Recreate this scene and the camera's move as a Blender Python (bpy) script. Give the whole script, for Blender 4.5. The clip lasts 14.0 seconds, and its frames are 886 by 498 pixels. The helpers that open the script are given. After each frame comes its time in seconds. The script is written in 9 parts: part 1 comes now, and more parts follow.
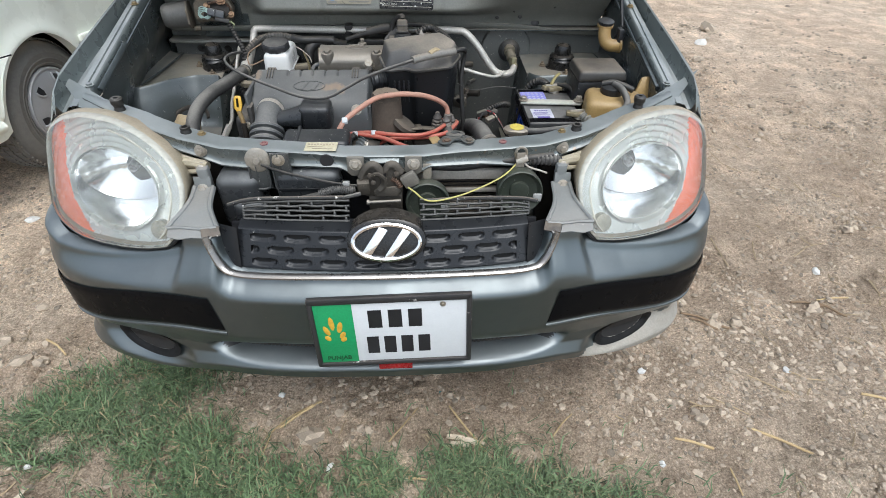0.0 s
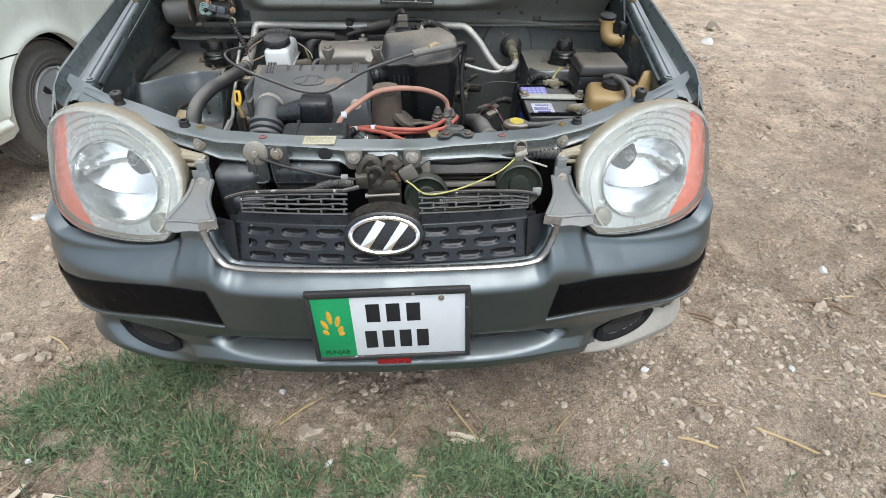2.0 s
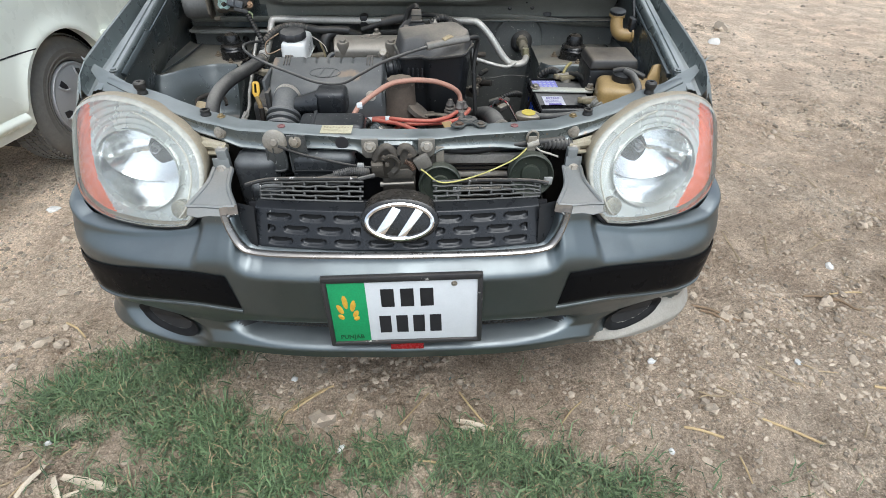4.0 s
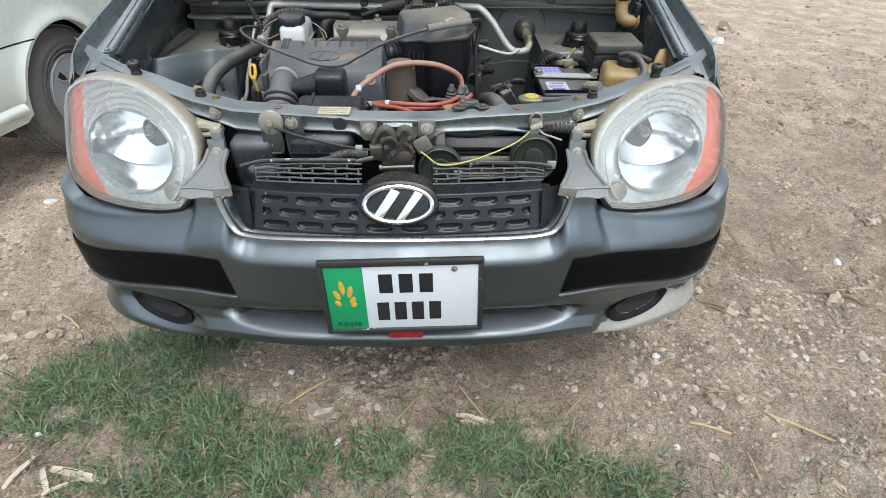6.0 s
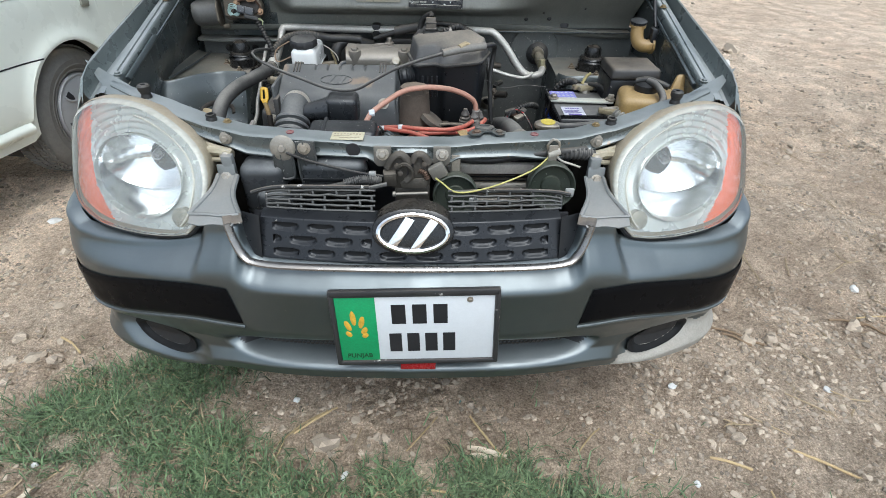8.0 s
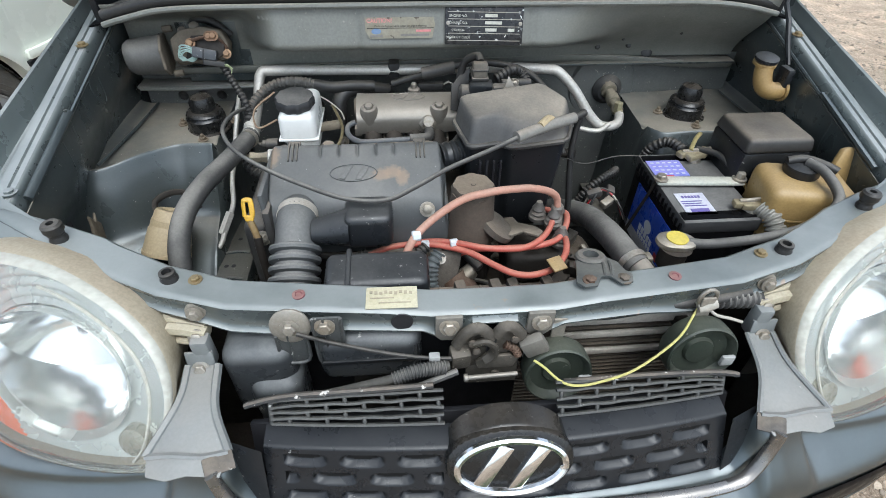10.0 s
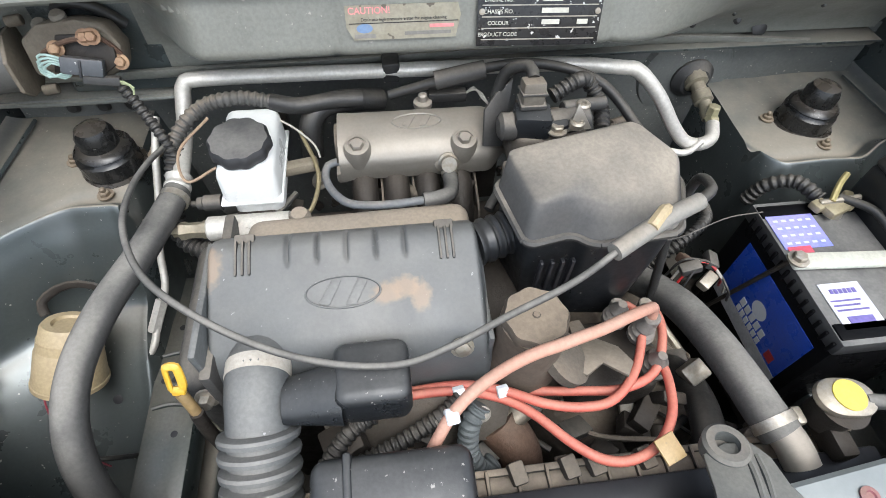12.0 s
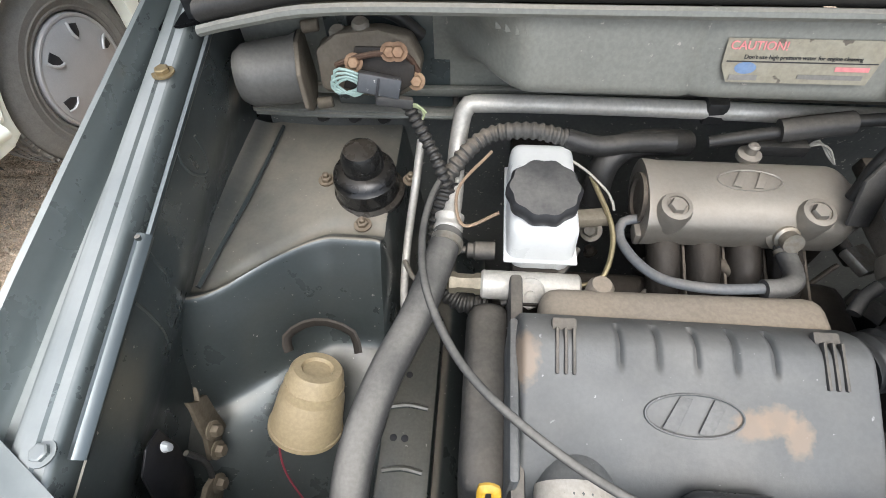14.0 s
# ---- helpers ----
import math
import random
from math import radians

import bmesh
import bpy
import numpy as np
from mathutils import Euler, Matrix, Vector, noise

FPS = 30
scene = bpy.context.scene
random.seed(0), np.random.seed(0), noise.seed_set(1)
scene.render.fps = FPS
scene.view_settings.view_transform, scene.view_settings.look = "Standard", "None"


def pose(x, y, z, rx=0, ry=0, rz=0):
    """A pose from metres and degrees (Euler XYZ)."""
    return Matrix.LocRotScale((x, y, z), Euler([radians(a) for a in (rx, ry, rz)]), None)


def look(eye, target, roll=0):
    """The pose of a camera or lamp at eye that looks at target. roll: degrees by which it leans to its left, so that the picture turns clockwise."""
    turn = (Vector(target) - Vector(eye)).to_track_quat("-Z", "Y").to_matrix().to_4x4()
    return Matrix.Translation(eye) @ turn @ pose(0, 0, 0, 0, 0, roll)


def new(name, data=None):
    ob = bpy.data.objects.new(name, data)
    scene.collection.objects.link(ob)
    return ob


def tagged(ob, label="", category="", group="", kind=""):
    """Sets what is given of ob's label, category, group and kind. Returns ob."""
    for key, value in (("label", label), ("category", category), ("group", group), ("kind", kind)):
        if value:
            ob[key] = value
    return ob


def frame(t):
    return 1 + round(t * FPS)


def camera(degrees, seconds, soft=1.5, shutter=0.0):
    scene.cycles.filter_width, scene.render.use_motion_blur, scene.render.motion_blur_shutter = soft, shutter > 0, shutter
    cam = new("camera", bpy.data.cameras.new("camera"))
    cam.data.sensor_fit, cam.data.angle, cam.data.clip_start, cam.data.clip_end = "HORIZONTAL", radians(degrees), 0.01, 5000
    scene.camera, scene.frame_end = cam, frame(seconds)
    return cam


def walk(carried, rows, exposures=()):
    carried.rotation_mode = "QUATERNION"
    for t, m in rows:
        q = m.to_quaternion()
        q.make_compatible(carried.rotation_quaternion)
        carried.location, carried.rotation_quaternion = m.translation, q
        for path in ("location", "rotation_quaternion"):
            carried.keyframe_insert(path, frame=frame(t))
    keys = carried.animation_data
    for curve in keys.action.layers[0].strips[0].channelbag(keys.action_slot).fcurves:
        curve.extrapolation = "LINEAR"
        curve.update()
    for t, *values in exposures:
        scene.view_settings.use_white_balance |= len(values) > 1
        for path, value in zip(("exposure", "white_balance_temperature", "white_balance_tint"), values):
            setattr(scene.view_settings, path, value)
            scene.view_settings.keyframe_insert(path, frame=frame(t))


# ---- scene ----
cam = camera(81.5, 14.0, soft=0.8)
PATH = [
    (0, (0.063, -0.717, 1.288), (0.162, 0.818, 0.011), 1.3),
    (0.5, (0.069, -0.701, 1.284), (0.168, 0.837, 0.008), 1.3),
    (1, (0.082, -0.692, 1.28), (0.176, 0.848, 0.007), 1.3),
    (1.5, (0.088, -0.702, 1.276), (0.18, 0.838, 0.003), 1.2),
    (2, (0.079, -0.723, 1.271), (0.153, 0.819, 0.0), 0.8),
    (2.5, (0.062, -0.739, 1.273), (0.12, 0.804, 0.002), 0.6),
    (3, (0.061, -0.754, 1.274), (0.121, 0.789, 0.003), 0.7),
    (5.5, (0.056, -0.762, 1.228), (0.11, 0.791, -0.031), 1.0),
    (6, (0.063, -0.761, 1.216), (0.115, 0.794, -0.04), 1.0),
    (6.5, (0.055, -0.756, 1.207), (0.107, 0.812, -0.034), 1.3),
    (7, (0.053, -0.756, 1.2), (0.104, 0.836, -0.009), 1.4),
    (7.2, (0.05, -0.759, 1.201), (0.098, 0.838, -0.003), 1.4),
    (9.3, (-0.083, -0.482, 1.27), (-0.019, 1.098, 0.045), 0.5),
    (9.5, (-0.115, -0.421, 1.278), (-0.025, 1.147, 0.04), -0.1),
    (10, (-0.108, -0.215, 1.254), (0.037, 1.267, -0.081), 1.2),
    (10.5, (-0.097, -0.071, 1.246), (-0.059, 1.331, -0.18), 0.1),
    (11, (-0.159, 0.057, 1.24), (-0.085, 1.402, -0.237), 0.2),
    (11.5, (-0.171, 0.134, 1.24), (0.031, 1.326, -0.353), 2.6),
    (12, (-0.132, 0.193, 1.235), (0.062, 1.374, -0.367), 2.7),
    (12.5, (-0.134, 0.211, 1.235), (-0.089, 1.396, -0.375), -0.0),
    (13, (-0.259, 0.283, 1.206), (-0.399, 1.444, -0.416), -3.0),
    (13.5, (-0.363, 0.33, 1.195), (-0.488, 1.469, -0.444), -1.9),
    (14, (-0.351, 0.333, 1.196), (-0.48, 1.485, -0.434), -2.4),
]
walk(cam, [(t, look(eye, target, roll)) for t, eye, target, roll in PATH], [(0, 0.57, 6080, 7), (9, 0.58, 5900, 5), (10.2, 0.78, 5900, 5), (11.0, 1.08, 6100, 7), (11.6, 1.27, 6120, 7), (12.5, 1.26, 6200, 9), (13.0, 1.11, 6220, 9), (14, 1.11, 6250, 9)])

# ---- world and light: bright, hazy, overcast sky ----
world = bpy.data.worlds.new("world")
scene.world = world
world.use_nodes = True
wn = world.node_tree
sky = wn.nodes.new("ShaderNodeTexSky")
sky.sky_type, sky.sun_disc = "NISHITA", False
sky.sun_elevation, sky.sun_rotation = radians(66), radians(162)
sky.dust_density, sky.air_density = 3.0, 1.0
soften = wn.nodes.new("ShaderNodeHueSaturation")
soften.inputs["Saturation"].default_value = 0.42
wn.links.new(sky.outputs[0], soften.inputs["Color"])
wn.links.new(soften.outputs[0], wn.nodes["Background"].inputs[0])
wn.nodes["Background"].inputs[1].default_value = 0.178
sun_data = bpy.data.lights.new("sun", "SUN")
sun_data.energy, sun_data.angle, sun_data.color = 1.0, radians(46), (1.0, 0.98, 0.95)
sun = new("sun", sun_data)
sun.matrix_world = look((0.7, -2.2, 5.3), (0, 0, 0))

# ---- materials ----
MATS = {}


def mat(name, color, rough=0.5, metal=0.0, color2=None, scale=30.0, amount=0.5, bump=0.0, bscale=120.0, dust_sheen=0.0,
        dust_sheen_color=(0.36, 0.29, 0.215), spots=None, coat=0.0, ior=1.45, level=0.32, film=0.04, grain=1.0):
    """A procedural surface: two colours in patches at two scales, roughness wear, fine relief, and a pale coat on upper
    faces: dust, and on body paints a painted sky sheen.
    """
    if name in MATS:
        return MATS[name]
    m = bpy.data.materials.new(name)
    m.use_nodes = True
    nt = m.node_tree
    b = nt.nodes["Principled BSDF"]
    b.inputs["Metallic"].default_value = metal
    b.inputs["IOR"].default_value = ior
    b.inputs["Coat Weight"].default_value = coat
    b.inputs["Coat Roughness"].default_value = 0.26
    geo = nt.nodes.new("ShaderNodeNewGeometry")

    def tex(sc, detail=5.0, rgh=0.6):
        n = nt.nodes.new("ShaderNodeTexNoise")
        n.inputs["Scale"].default_value, n.inputs["Detail"].default_value, n.inputs["Roughness"].default_value = sc, detail, rgh
        nt.links.new(geo.outputs["Position"], n.inputs["Vector"])
        return n.outputs["Fac"]

    def ramp(fac, lo, hi, a=0.0, z=1.0):
        n = nt.nodes.new("ShaderNodeMapRange")
        n.interpolation_type = "SMOOTHSTEP"
        for key, v in (("From Min", lo), ("From Max", hi), ("To Min", a), ("To Max", z)):
            n.inputs[key].default_value = v
        nt.links.new(fac, n.inputs["Value"])
        return n.outputs["Result"]

    def mix(fac, a, z):
        n = nt.nodes.new("ShaderNodeMix")
        n.data_type = "RGBA"
        nt.links.new(fac, n.inputs["Factor"])
        for key, v in ((6, a), (7, z)):
            if isinstance(v, tuple):
                n.inputs[key].default_value = (*v, 1)
            else:
                nt.links.new(v, n.inputs[key])
        return n.outputs[2]

    def maths(op, a, z):
        n = nt.nodes.new("ShaderNodeMath")
        n.operation = op
        n.use_clamp = True
        for key, v in ((0, a), (1, z)):
            if isinstance(v, float):
                n.inputs[key].default_value = v
            else:
                nt.links.new(v, n.inputs[key])
        return n.outputs[0]

    c2 = color2 or tuple(v * 0.72 for v in color)
    big, fine = tex(scale * 0.25), tex(scale * 2.2)
    fac = maths("ADD", maths("MULTIPLY", big, 0.65), maths("MULTIPLY", fine, 0.35))
    col = mix(ramp(fac, 0.5 - 0.28 * amount - 0.02, 0.5 + 0.28 * amount + 0.02), color, c2)
    grime = ramp(tex(260.0, 4.0, 0.6), 0.30, 0.70, 1 - 0.09 * grain, 1 + 0.09 * grain)
    rough_out = ramp(fine, 0.3, 0.7, max(0.03, rough - 0.09), min(1.0, rough + 0.09))
    if spots:
        col = mix(ramp(tex(spots[1], 3.0), spots[2], spots[2] + 0.05), col, spots[0])
    if dust_sheen:
        up = nt.nodes.new("ShaderNodeSeparateXYZ")
        nt.links.new(geo.outputs["Normal"], up.inputs[0])
        lie = maths("MULTIPLY", ramp(up.outputs["Z"], level, min(0.99, level + 0.7), film, 1.0), ramp(tex(scale * 0.5), 0.28, 0.66, 0.25, 1.0))
        lie = maths("MULTIPLY", lie, dust_sheen)
        col = mix(lie, col, dust_sheen_color)
        rough_out = maths("ADD", rough_out, maths("MULTIPLY", lie, 0.5))
        if metal:
            nt.links.new(maths("SUBTRACT", metal, lie), b.inputs["Metallic"])
    speck = nt.nodes.new("ShaderNodeVectorMath")
    speck.operation = "SCALE"
    nt.links.new(col, speck.inputs[0])
    nt.links.new(grime, speck.inputs["Scale"])
    col = speck.outputs[0]
    nt.links.new(col, b.inputs["Base Color"])
    nt.links.new(rough_out, b.inputs["Roughness"])
    if bump:
        bn = nt.nodes.new("ShaderNodeBump")
        bn.inputs["Strength"].default_value, bn.inputs["Distance"].default_value = bump, 0.002
        nt.links.new(tex(bscale, 6.0), bn.inputs["Height"])
        nt.links.new(bn.outputs[0], b.inputs["Normal"])
    MATS[name] = m
    return m


def clear(name, color, rough=0.05, haze=0.0, haze_color=(0.8, 0.78, 0.7), through_part=1.0):
    """Clear plastic or glass: seen through, with a glossy skin and a little milky haze."""
    if name in MATS:
        return MATS[name]
    m = bpy.data.materials.new(name)
    m.use_nodes = True
    nt = m.node_tree
    nt.nodes.remove(nt.nodes["Principled BSDF"])
    tr, gl, df = nt.nodes.new("ShaderNodeBsdfTransparent"), nt.nodes.new("ShaderNodeBsdfGlossy"), nt.nodes.new("ShaderNodeBsdfDiffuse")
    fr, a, z = nt.nodes.new("ShaderNodeFresnel"), nt.nodes.new("ShaderNodeMixShader"), nt.nodes.new("ShaderNodeMixShader")
    noi, mr = nt.nodes.new("ShaderNodeTexNoise"), nt.nodes.new("ShaderNodeMapRange")
    noi.inputs["Scale"].default_value = 22.0
    for key, v in (("From Min", 0.3), ("From Max", 0.7), ("To Min", haze * 0.86), ("To Max", haze * 1.14)):
        mr.inputs[key].default_value = v
    nt.links.new(noi.outputs["Fac"], mr.inputs["Value"])
    tr.inputs[0].default_value = (*color, 1)
    gl.inputs["Roughness"].default_value = rough
    df.inputs[0].default_value = (*haze_color, 1)
    fr.inputs["IOR"].default_value = 1.45
    nt.links.new(mr.outputs["Result"], a.inputs[0])
    nt.links.new(tr.outputs[0], a.inputs[1])
    nt.links.new(df.outputs[0], a.inputs[2])
    nt.links.new(fr.outputs[0], z.inputs[0])
    nt.links.new(a.outputs[0], z.inputs[1])
    nt.links.new(gl.outputs[0], z.inputs[2])
    nt.links.new(z.outputs[0], nt.nodes["Material Output"].inputs["Surface"])
    MATS[name] = m
    return m


# the pale coat on its upper faces paints in the sky's highlight
PAINT = mat("grey_green_paint", (0.112, 0.132, 0.136), 0.40, 0.9, (0.102, 0.121, 0.125), 5, 0.8, coat=0.6, dust_sheen=0.26, level=0.45,
            dust_sheen_color=(0.40, 0.41, 0.41), spots=((0.2, 0.2, 0.19), 150, 0.745), grain=0.12)
# pale upper faces: real dust, plus sky reflection painted into the same colour
WING_PAINT = mat("dusty_sheen_wing_paint", (0.155, 0.18, 0.178), 0.30, 0.45, (0.125, 0.145, 0.143), 10, 0.7, coat=0.6, dust_sheen=0.42, level=0.3,
                 dust_sheen_color=(0.53, 0.525, 0.50), grain=0.25)
BAY = mat("bay_paint", (0.066, 0.083, 0.086), 0.31, 0.45, (0.040, 0.051, 0.052), 9, 0.9, bump=0.05, bscale=60, dust_sheen=0.66, dust_sheen_color=(0.36, 0.31, 0.24), coat=0.6, level=0.80, film=0.10, spots=((0.36, 0.345, 0.315), 170, 0.685), grain=0.5)
BAY_PALE = mat("bay_paint_pale", (0.195, 0.198, 0.175), 0.40, 0.15, (0.14, 0.142, 0.124), 9, 0.9, bump=0.06, bscale=60, dust_sheen=0.6, dust_sheen_color=(0.42, 0.37, 0.30), coat=0.2, spots=((0.3, 0.28, 0.25), 150, 0.68))
# dark base with a pale top coat: sky light on the bar's top, painted in
TIE = mat("tie_bar_paint", (0.135, 0.153, 0.148), 0.27, 0.5, (0.095, 0.11, 0.107), 9, 0.9, dust_sheen=0.5, dust_sheen_color=(0.36, 0.37, 0.355), level=0.5, coat=0.6,
          spots=((0.2, 0.14, 0.09), 45, 0.69), grain=0.2)
BLACK = mat("black_plastic", (0.013, 0.014, 0.016), 0.36, 0.0, (0.008, 0.009, 0.01), 30, 0.8, bump=0.06, bscale=300, dust_sheen=0.10, ior=1.45, dust_sheen_color=(0.28, 0.27, 0.25), spots=((0.16, 0.15, 0.14), 120, 0.7))
BLACK_CLEAN = mat("black_trim", (0.006, 0.006, 0.0065), 0.33, 0.0, (0.004, 0.004, 0.0045), 12, 0.8, bump=0.03, bscale=300, ior=1.12, spots=((0.15, 0.145, 0.14), 140, 0.74), grain=0.3)
DUSTY = mat("dusty_black_plastic", (0.03, 0.031, 0.032), 0.5, 0.0, (0.02, 0.021, 0.022), 18, 0.8, bump=0.2, bscale=350, dust_sheen=0.62, film=0.15,
            dust_sheen_color=(0.27, 0.235, 0.19))
DUST_WALL = mat("dusty_bulkhead_paint", (0.105, 0.115, 0.112), 0.42, 0.1, (0.062, 0.068, 0.066), 10, 1.0, bump=0.1, bscale=90, dust_sheen=0.5, film=0.35, coat=0.3, dust_sheen_color=(0.33, 0.30, 0.25), spots=((0.44, 0.41, 0.36), 150, 0.655))
COVER = mat("cover_plastic", (0.085, 0.09, 0.092), 0.45, 0.0, (0.062, 0.066, 0.067), 9, 1.0, bump=0.14, bscale=300, dust_sheen=0.44,
            film=0.1, dust_sheen_color=(0.36, 0.335, 0.295), spots=((0.3, 0.3, 0.3), 150, 0.7))
GLOSS_CAP = mat("glossy_black_rubber", (0.010, 0.010, 0.010), 0.24, 0.0, (0.014, 0.014, 0.013), 30, 0.8, dust_sheen=0.12, level=0.6, spots=((0.3, 0.29, 0.27), 170, 0.70))
RUBBER = mat("rubber", (0.018, 0.018, 0.018), 0.45, 0.0, (0.014, 0.014, 0.014), 40, 0.8, bump=0.2, bscale=400, dust_sheen=0.28, film=0.1, dust_sheen_color=(0.3, 0.265, 0.215))
HOSE = mat("dusty_hose", (0.05, 0.049, 0.047), 0.6, 0.0, (0.035, 0.034, 0.033), 25, 0.9, bump=0.2, bscale=300, dust_sheen=0.58, dust_sheen_color=(0.31, 0.29, 0.255), film=0.10)
GREY_BLACK = mat("grey_black_plastic", (0.016, 0.018, 0.020), 0.33, 0.0, (0.012, 0.013, 0.015), 20, 1.0, bump=0.06, bscale=300, dust_sheen=0.17, level=0.4, dust_sheen_color=(0.30, 0.29, 0.27), spots=((0.24, 0.23, 0.21), 160, 0.67))
DARK = mat("grimy_dark_metal", (0.017, 0.015, 0.0135), 0.6, 0.3, (0.035, 0.029, 0.023), 25, 1.0, bump=0.4, bscale=150, dust_sheen=0.18,
           dust_sheen_color=(0.16, 0.125, 0.09))
CAST = mat("dusty_cast_alloy", (0.31, 0.29, 0.255), 0.42, 0.6, (0.24, 0.215, 0.18), 9, 0.9, bump=0.12, bscale=260, dust_sheen=0.6, dust_sheen_color=(0.345, 0.285, 0.22), grain=0.4)
CAST_DARK = mat("dirty_cast_alloy", (0.14, 0.125, 0.105), 0.6, 0.45, (0.075, 0.062, 0.05), 22, 1.0, bump=0.4, bscale=200, dust_sheen=0.45,
                dust_sheen_color=(0.24, 0.185, 0.13))
ALLOY = mat("bright_alloy_pipe", (0.62, 0.60, 0.55), 0.42, 0.55, (0.48, 0.45, 0.40), 25, 0.9, bump=0.08, dust_sheen=0.35, film=0.3, dust_sheen_color=(0.5, 0.46, 0.39))
STEEL = mat("zinc_steel", (0.42, 0.40, 0.36), 0.45, 0.8, (0.28, 0.24, 0.18), 60, 0.9, bump=0.1, dust_sheen=0.25)
RUST = mat("rusty_steel", (0.12, 0.068, 0.043), 0.8, 0.2, (0.07, 0.042, 0.03), 60, 1.0, bump=0.5, bscale=300, dust_sheen=0.2)
TRIM = mat("worn_bright_trim", (0.31, 0.305, 0.295), 0.3, 0.9, (0.21, 0.19, 0.17), 14, 0.9, grain=0.3)
CHROME = mat("chrome", (0.82, 0.82, 0.82), 0.08, 1.0, (0.75, 0.75, 0.75), 30, 0.5)
SILVER_REFLECTOR = mat("silver_reflector", (0.92, 0.93, 0.93), 0.19, 1.0, (0.87, 0.88, 0.88), 6, 0.4, grain=0.0)
SILVER_PAINT = mat("silver_bezel", (0.60, 0.62, 0.59), 0.26, 0.5, (0.55, 0.57, 0.53), 6, 0.5, grain=0.08)
PLATE_STEEL = mat("grey_bracket_paint", (0.215, 0.228, 0.226), 0.42, 0.2, (0.18, 0.19, 0.187), 12, 0.8, dust_sheen=0.25, spots=((0.42, 0.40, 0.37), 130, 0.72), grain=0.4)
AGED = mat("aged_clear_plastic", (0.36, 0.32, 0.24), 0.5, 0.0, (0.26, 0.22, 0.15), 18, 0.9, dust_sheen=0.45)
AMBER = mat("amber_lens", (0.85, 0.12, 0.008), 0.25, 0.0, (0.78, 0.10, 0.006), 30, 0.8, coat=0.5)
WHITE_PLASTIC = mat("white_translucent_plastic", (0.72, 0.72, 0.695), 0.34, 0.0, (0.68, 0.68, 0.65), 8, 0.6, dust_sheen=0.06, grain=0.15)
TAN = mat("yellowed_plastic", (0.40, 0.275, 0.11), 0.36, 0.0, (0.25, 0.155, 0.055), 16, 1.0, dust_sheen=0.32, spots=((0.14, 0.10, 0.05), 40, 0.66))
CARD = mat("tan_plastic", (0.40, 0.32, 0.19), 0.5, 0.0, (0.355, 0.28, 0.165), 8, 0.8, dust_sheen=0.2)
YELLOW = mat("yellow_plastic", (0.58, 0.35, 0.03), 0.45, 0.0, (0.44, 0.25, 0.02), 30, 0.9, dust_sheen=0.25)
YELLOW_WIRE = mat("yellow_wire_sheath", (0.54, 0.50, 0.15), 0.5, 0.0, (0.42, 0.385, 0.13), 30, 0.9, dust_sheen=0.2)
ORANGE = mat("orange_ignition_sheath", (0.43, 0.085, 0.066), 0.42, 0.0, (0.44, 0.11, 0.075), 20, 0.9, dust_sheen=0.4, dust_sheen_color=(0.45, 0.3, 0.21))
RED = mat("red_paint", (0.42, 0.03, 0.03), 0.4, 0.0, (0.33, 0.025, 0.03), 40, 0.7, dust_sheen=0.15)
WHITE = mat("white_paint", (0.60, 0.62, 0.63), 0.4, 0.0, (0.55, 0.57, 0.58), 20, 0.6, grain=0.2)
GREEN = mat("plate_green", (0.02, 0.28, 0.10), 0.4, 0.0, (0.018, 0.24, 0.085), 20, 0.6)
# black for print, and for the shade painted in place of open holes
INK_AND_HOLE_SHADE = mat("ink_and_hole_shade", (0.012, 0.012, 0.014), 0.45, 0.0, (0.018, 0.018, 0.02), 20, 0.6)
BLUE = mat("battery_label_blue", (0.02, 0.07, 0.42), 0.3, 0.0, (0.018, 0.06, 0.36), 20, 0.6)
VAN = mat("van_white_paint", (0.86, 0.89, 0.79), 0.3, 0.0, (0.83, 0.86, 0.765), 3, 0.8, coat=0.5, dust_sheen=0.05, grain=0.05)
TYRE = mat("tyre_rubber", (0.17, 0.165, 0.15), 0.75, 0.0, (0.12, 0.116, 0.106), 25, 0.9, bump=0.2, bscale=200, dust_sheen=0.6)
HUBCAP = mat("silver_hubcap", (0.42, 0.43, 0.44), 0.42, 0.4, (0.37, 0.375, 0.38), 8, 0.7, dust_sheen=0.15, grain=0.3)
LENS = clear("clear_lens", (0.97, 0.975, 0.96), 0.06, 0.15, (0.74, 0.76, 0.71))
LENS_RIM = clear("hazed_lens_rim", (0.93, 0.91, 0.85), 0.14, 0.45, (0.74, 0.72, 0.63))
GLASS = clear("windscreen_glass", (0.30, 0.36, 0.40), 0.02, 0.02)

# ---- mesh helpers ----


def base_of(ob):
    while ob.parent:
        ob = ob.parent
    return Vector(ob.location)


def thing(name, label, category, base, group="", kind=""):
    e = new(name)
    e.location = base
    e.empty_display_size = 0.05
    return tagged(e, label, category, group, kind)


def part(name, bm, material, parent=None, label="", smooth=True, angle=38):
    """Links a bmesh, built in world places, as ONE mesh object under a thing or under a part."""
    me = bpy.data.meshes.new(name)
    bmesh.ops.recalc_face_normals(bm, faces=bm.faces)
    if parent is not None:
        bm.transform(Matrix.Translation(-base_of(parent)))
    if smooth:
        for f in bm.faces:
            f.smooth = True
        for e in bm.edges:
            if len(e.link_faces) == 2 and e.calc_face_angle(0) > radians(angle):
                e.smooth = False
    bm.to_mesh(me)
    bm.free()
    for m in (material if isinstance(material, (list, tuple)) else [material]):
        me.materials.append(m)
    ob = new(name, me)
    ob.parent = parent
    return tagged(ob, label)


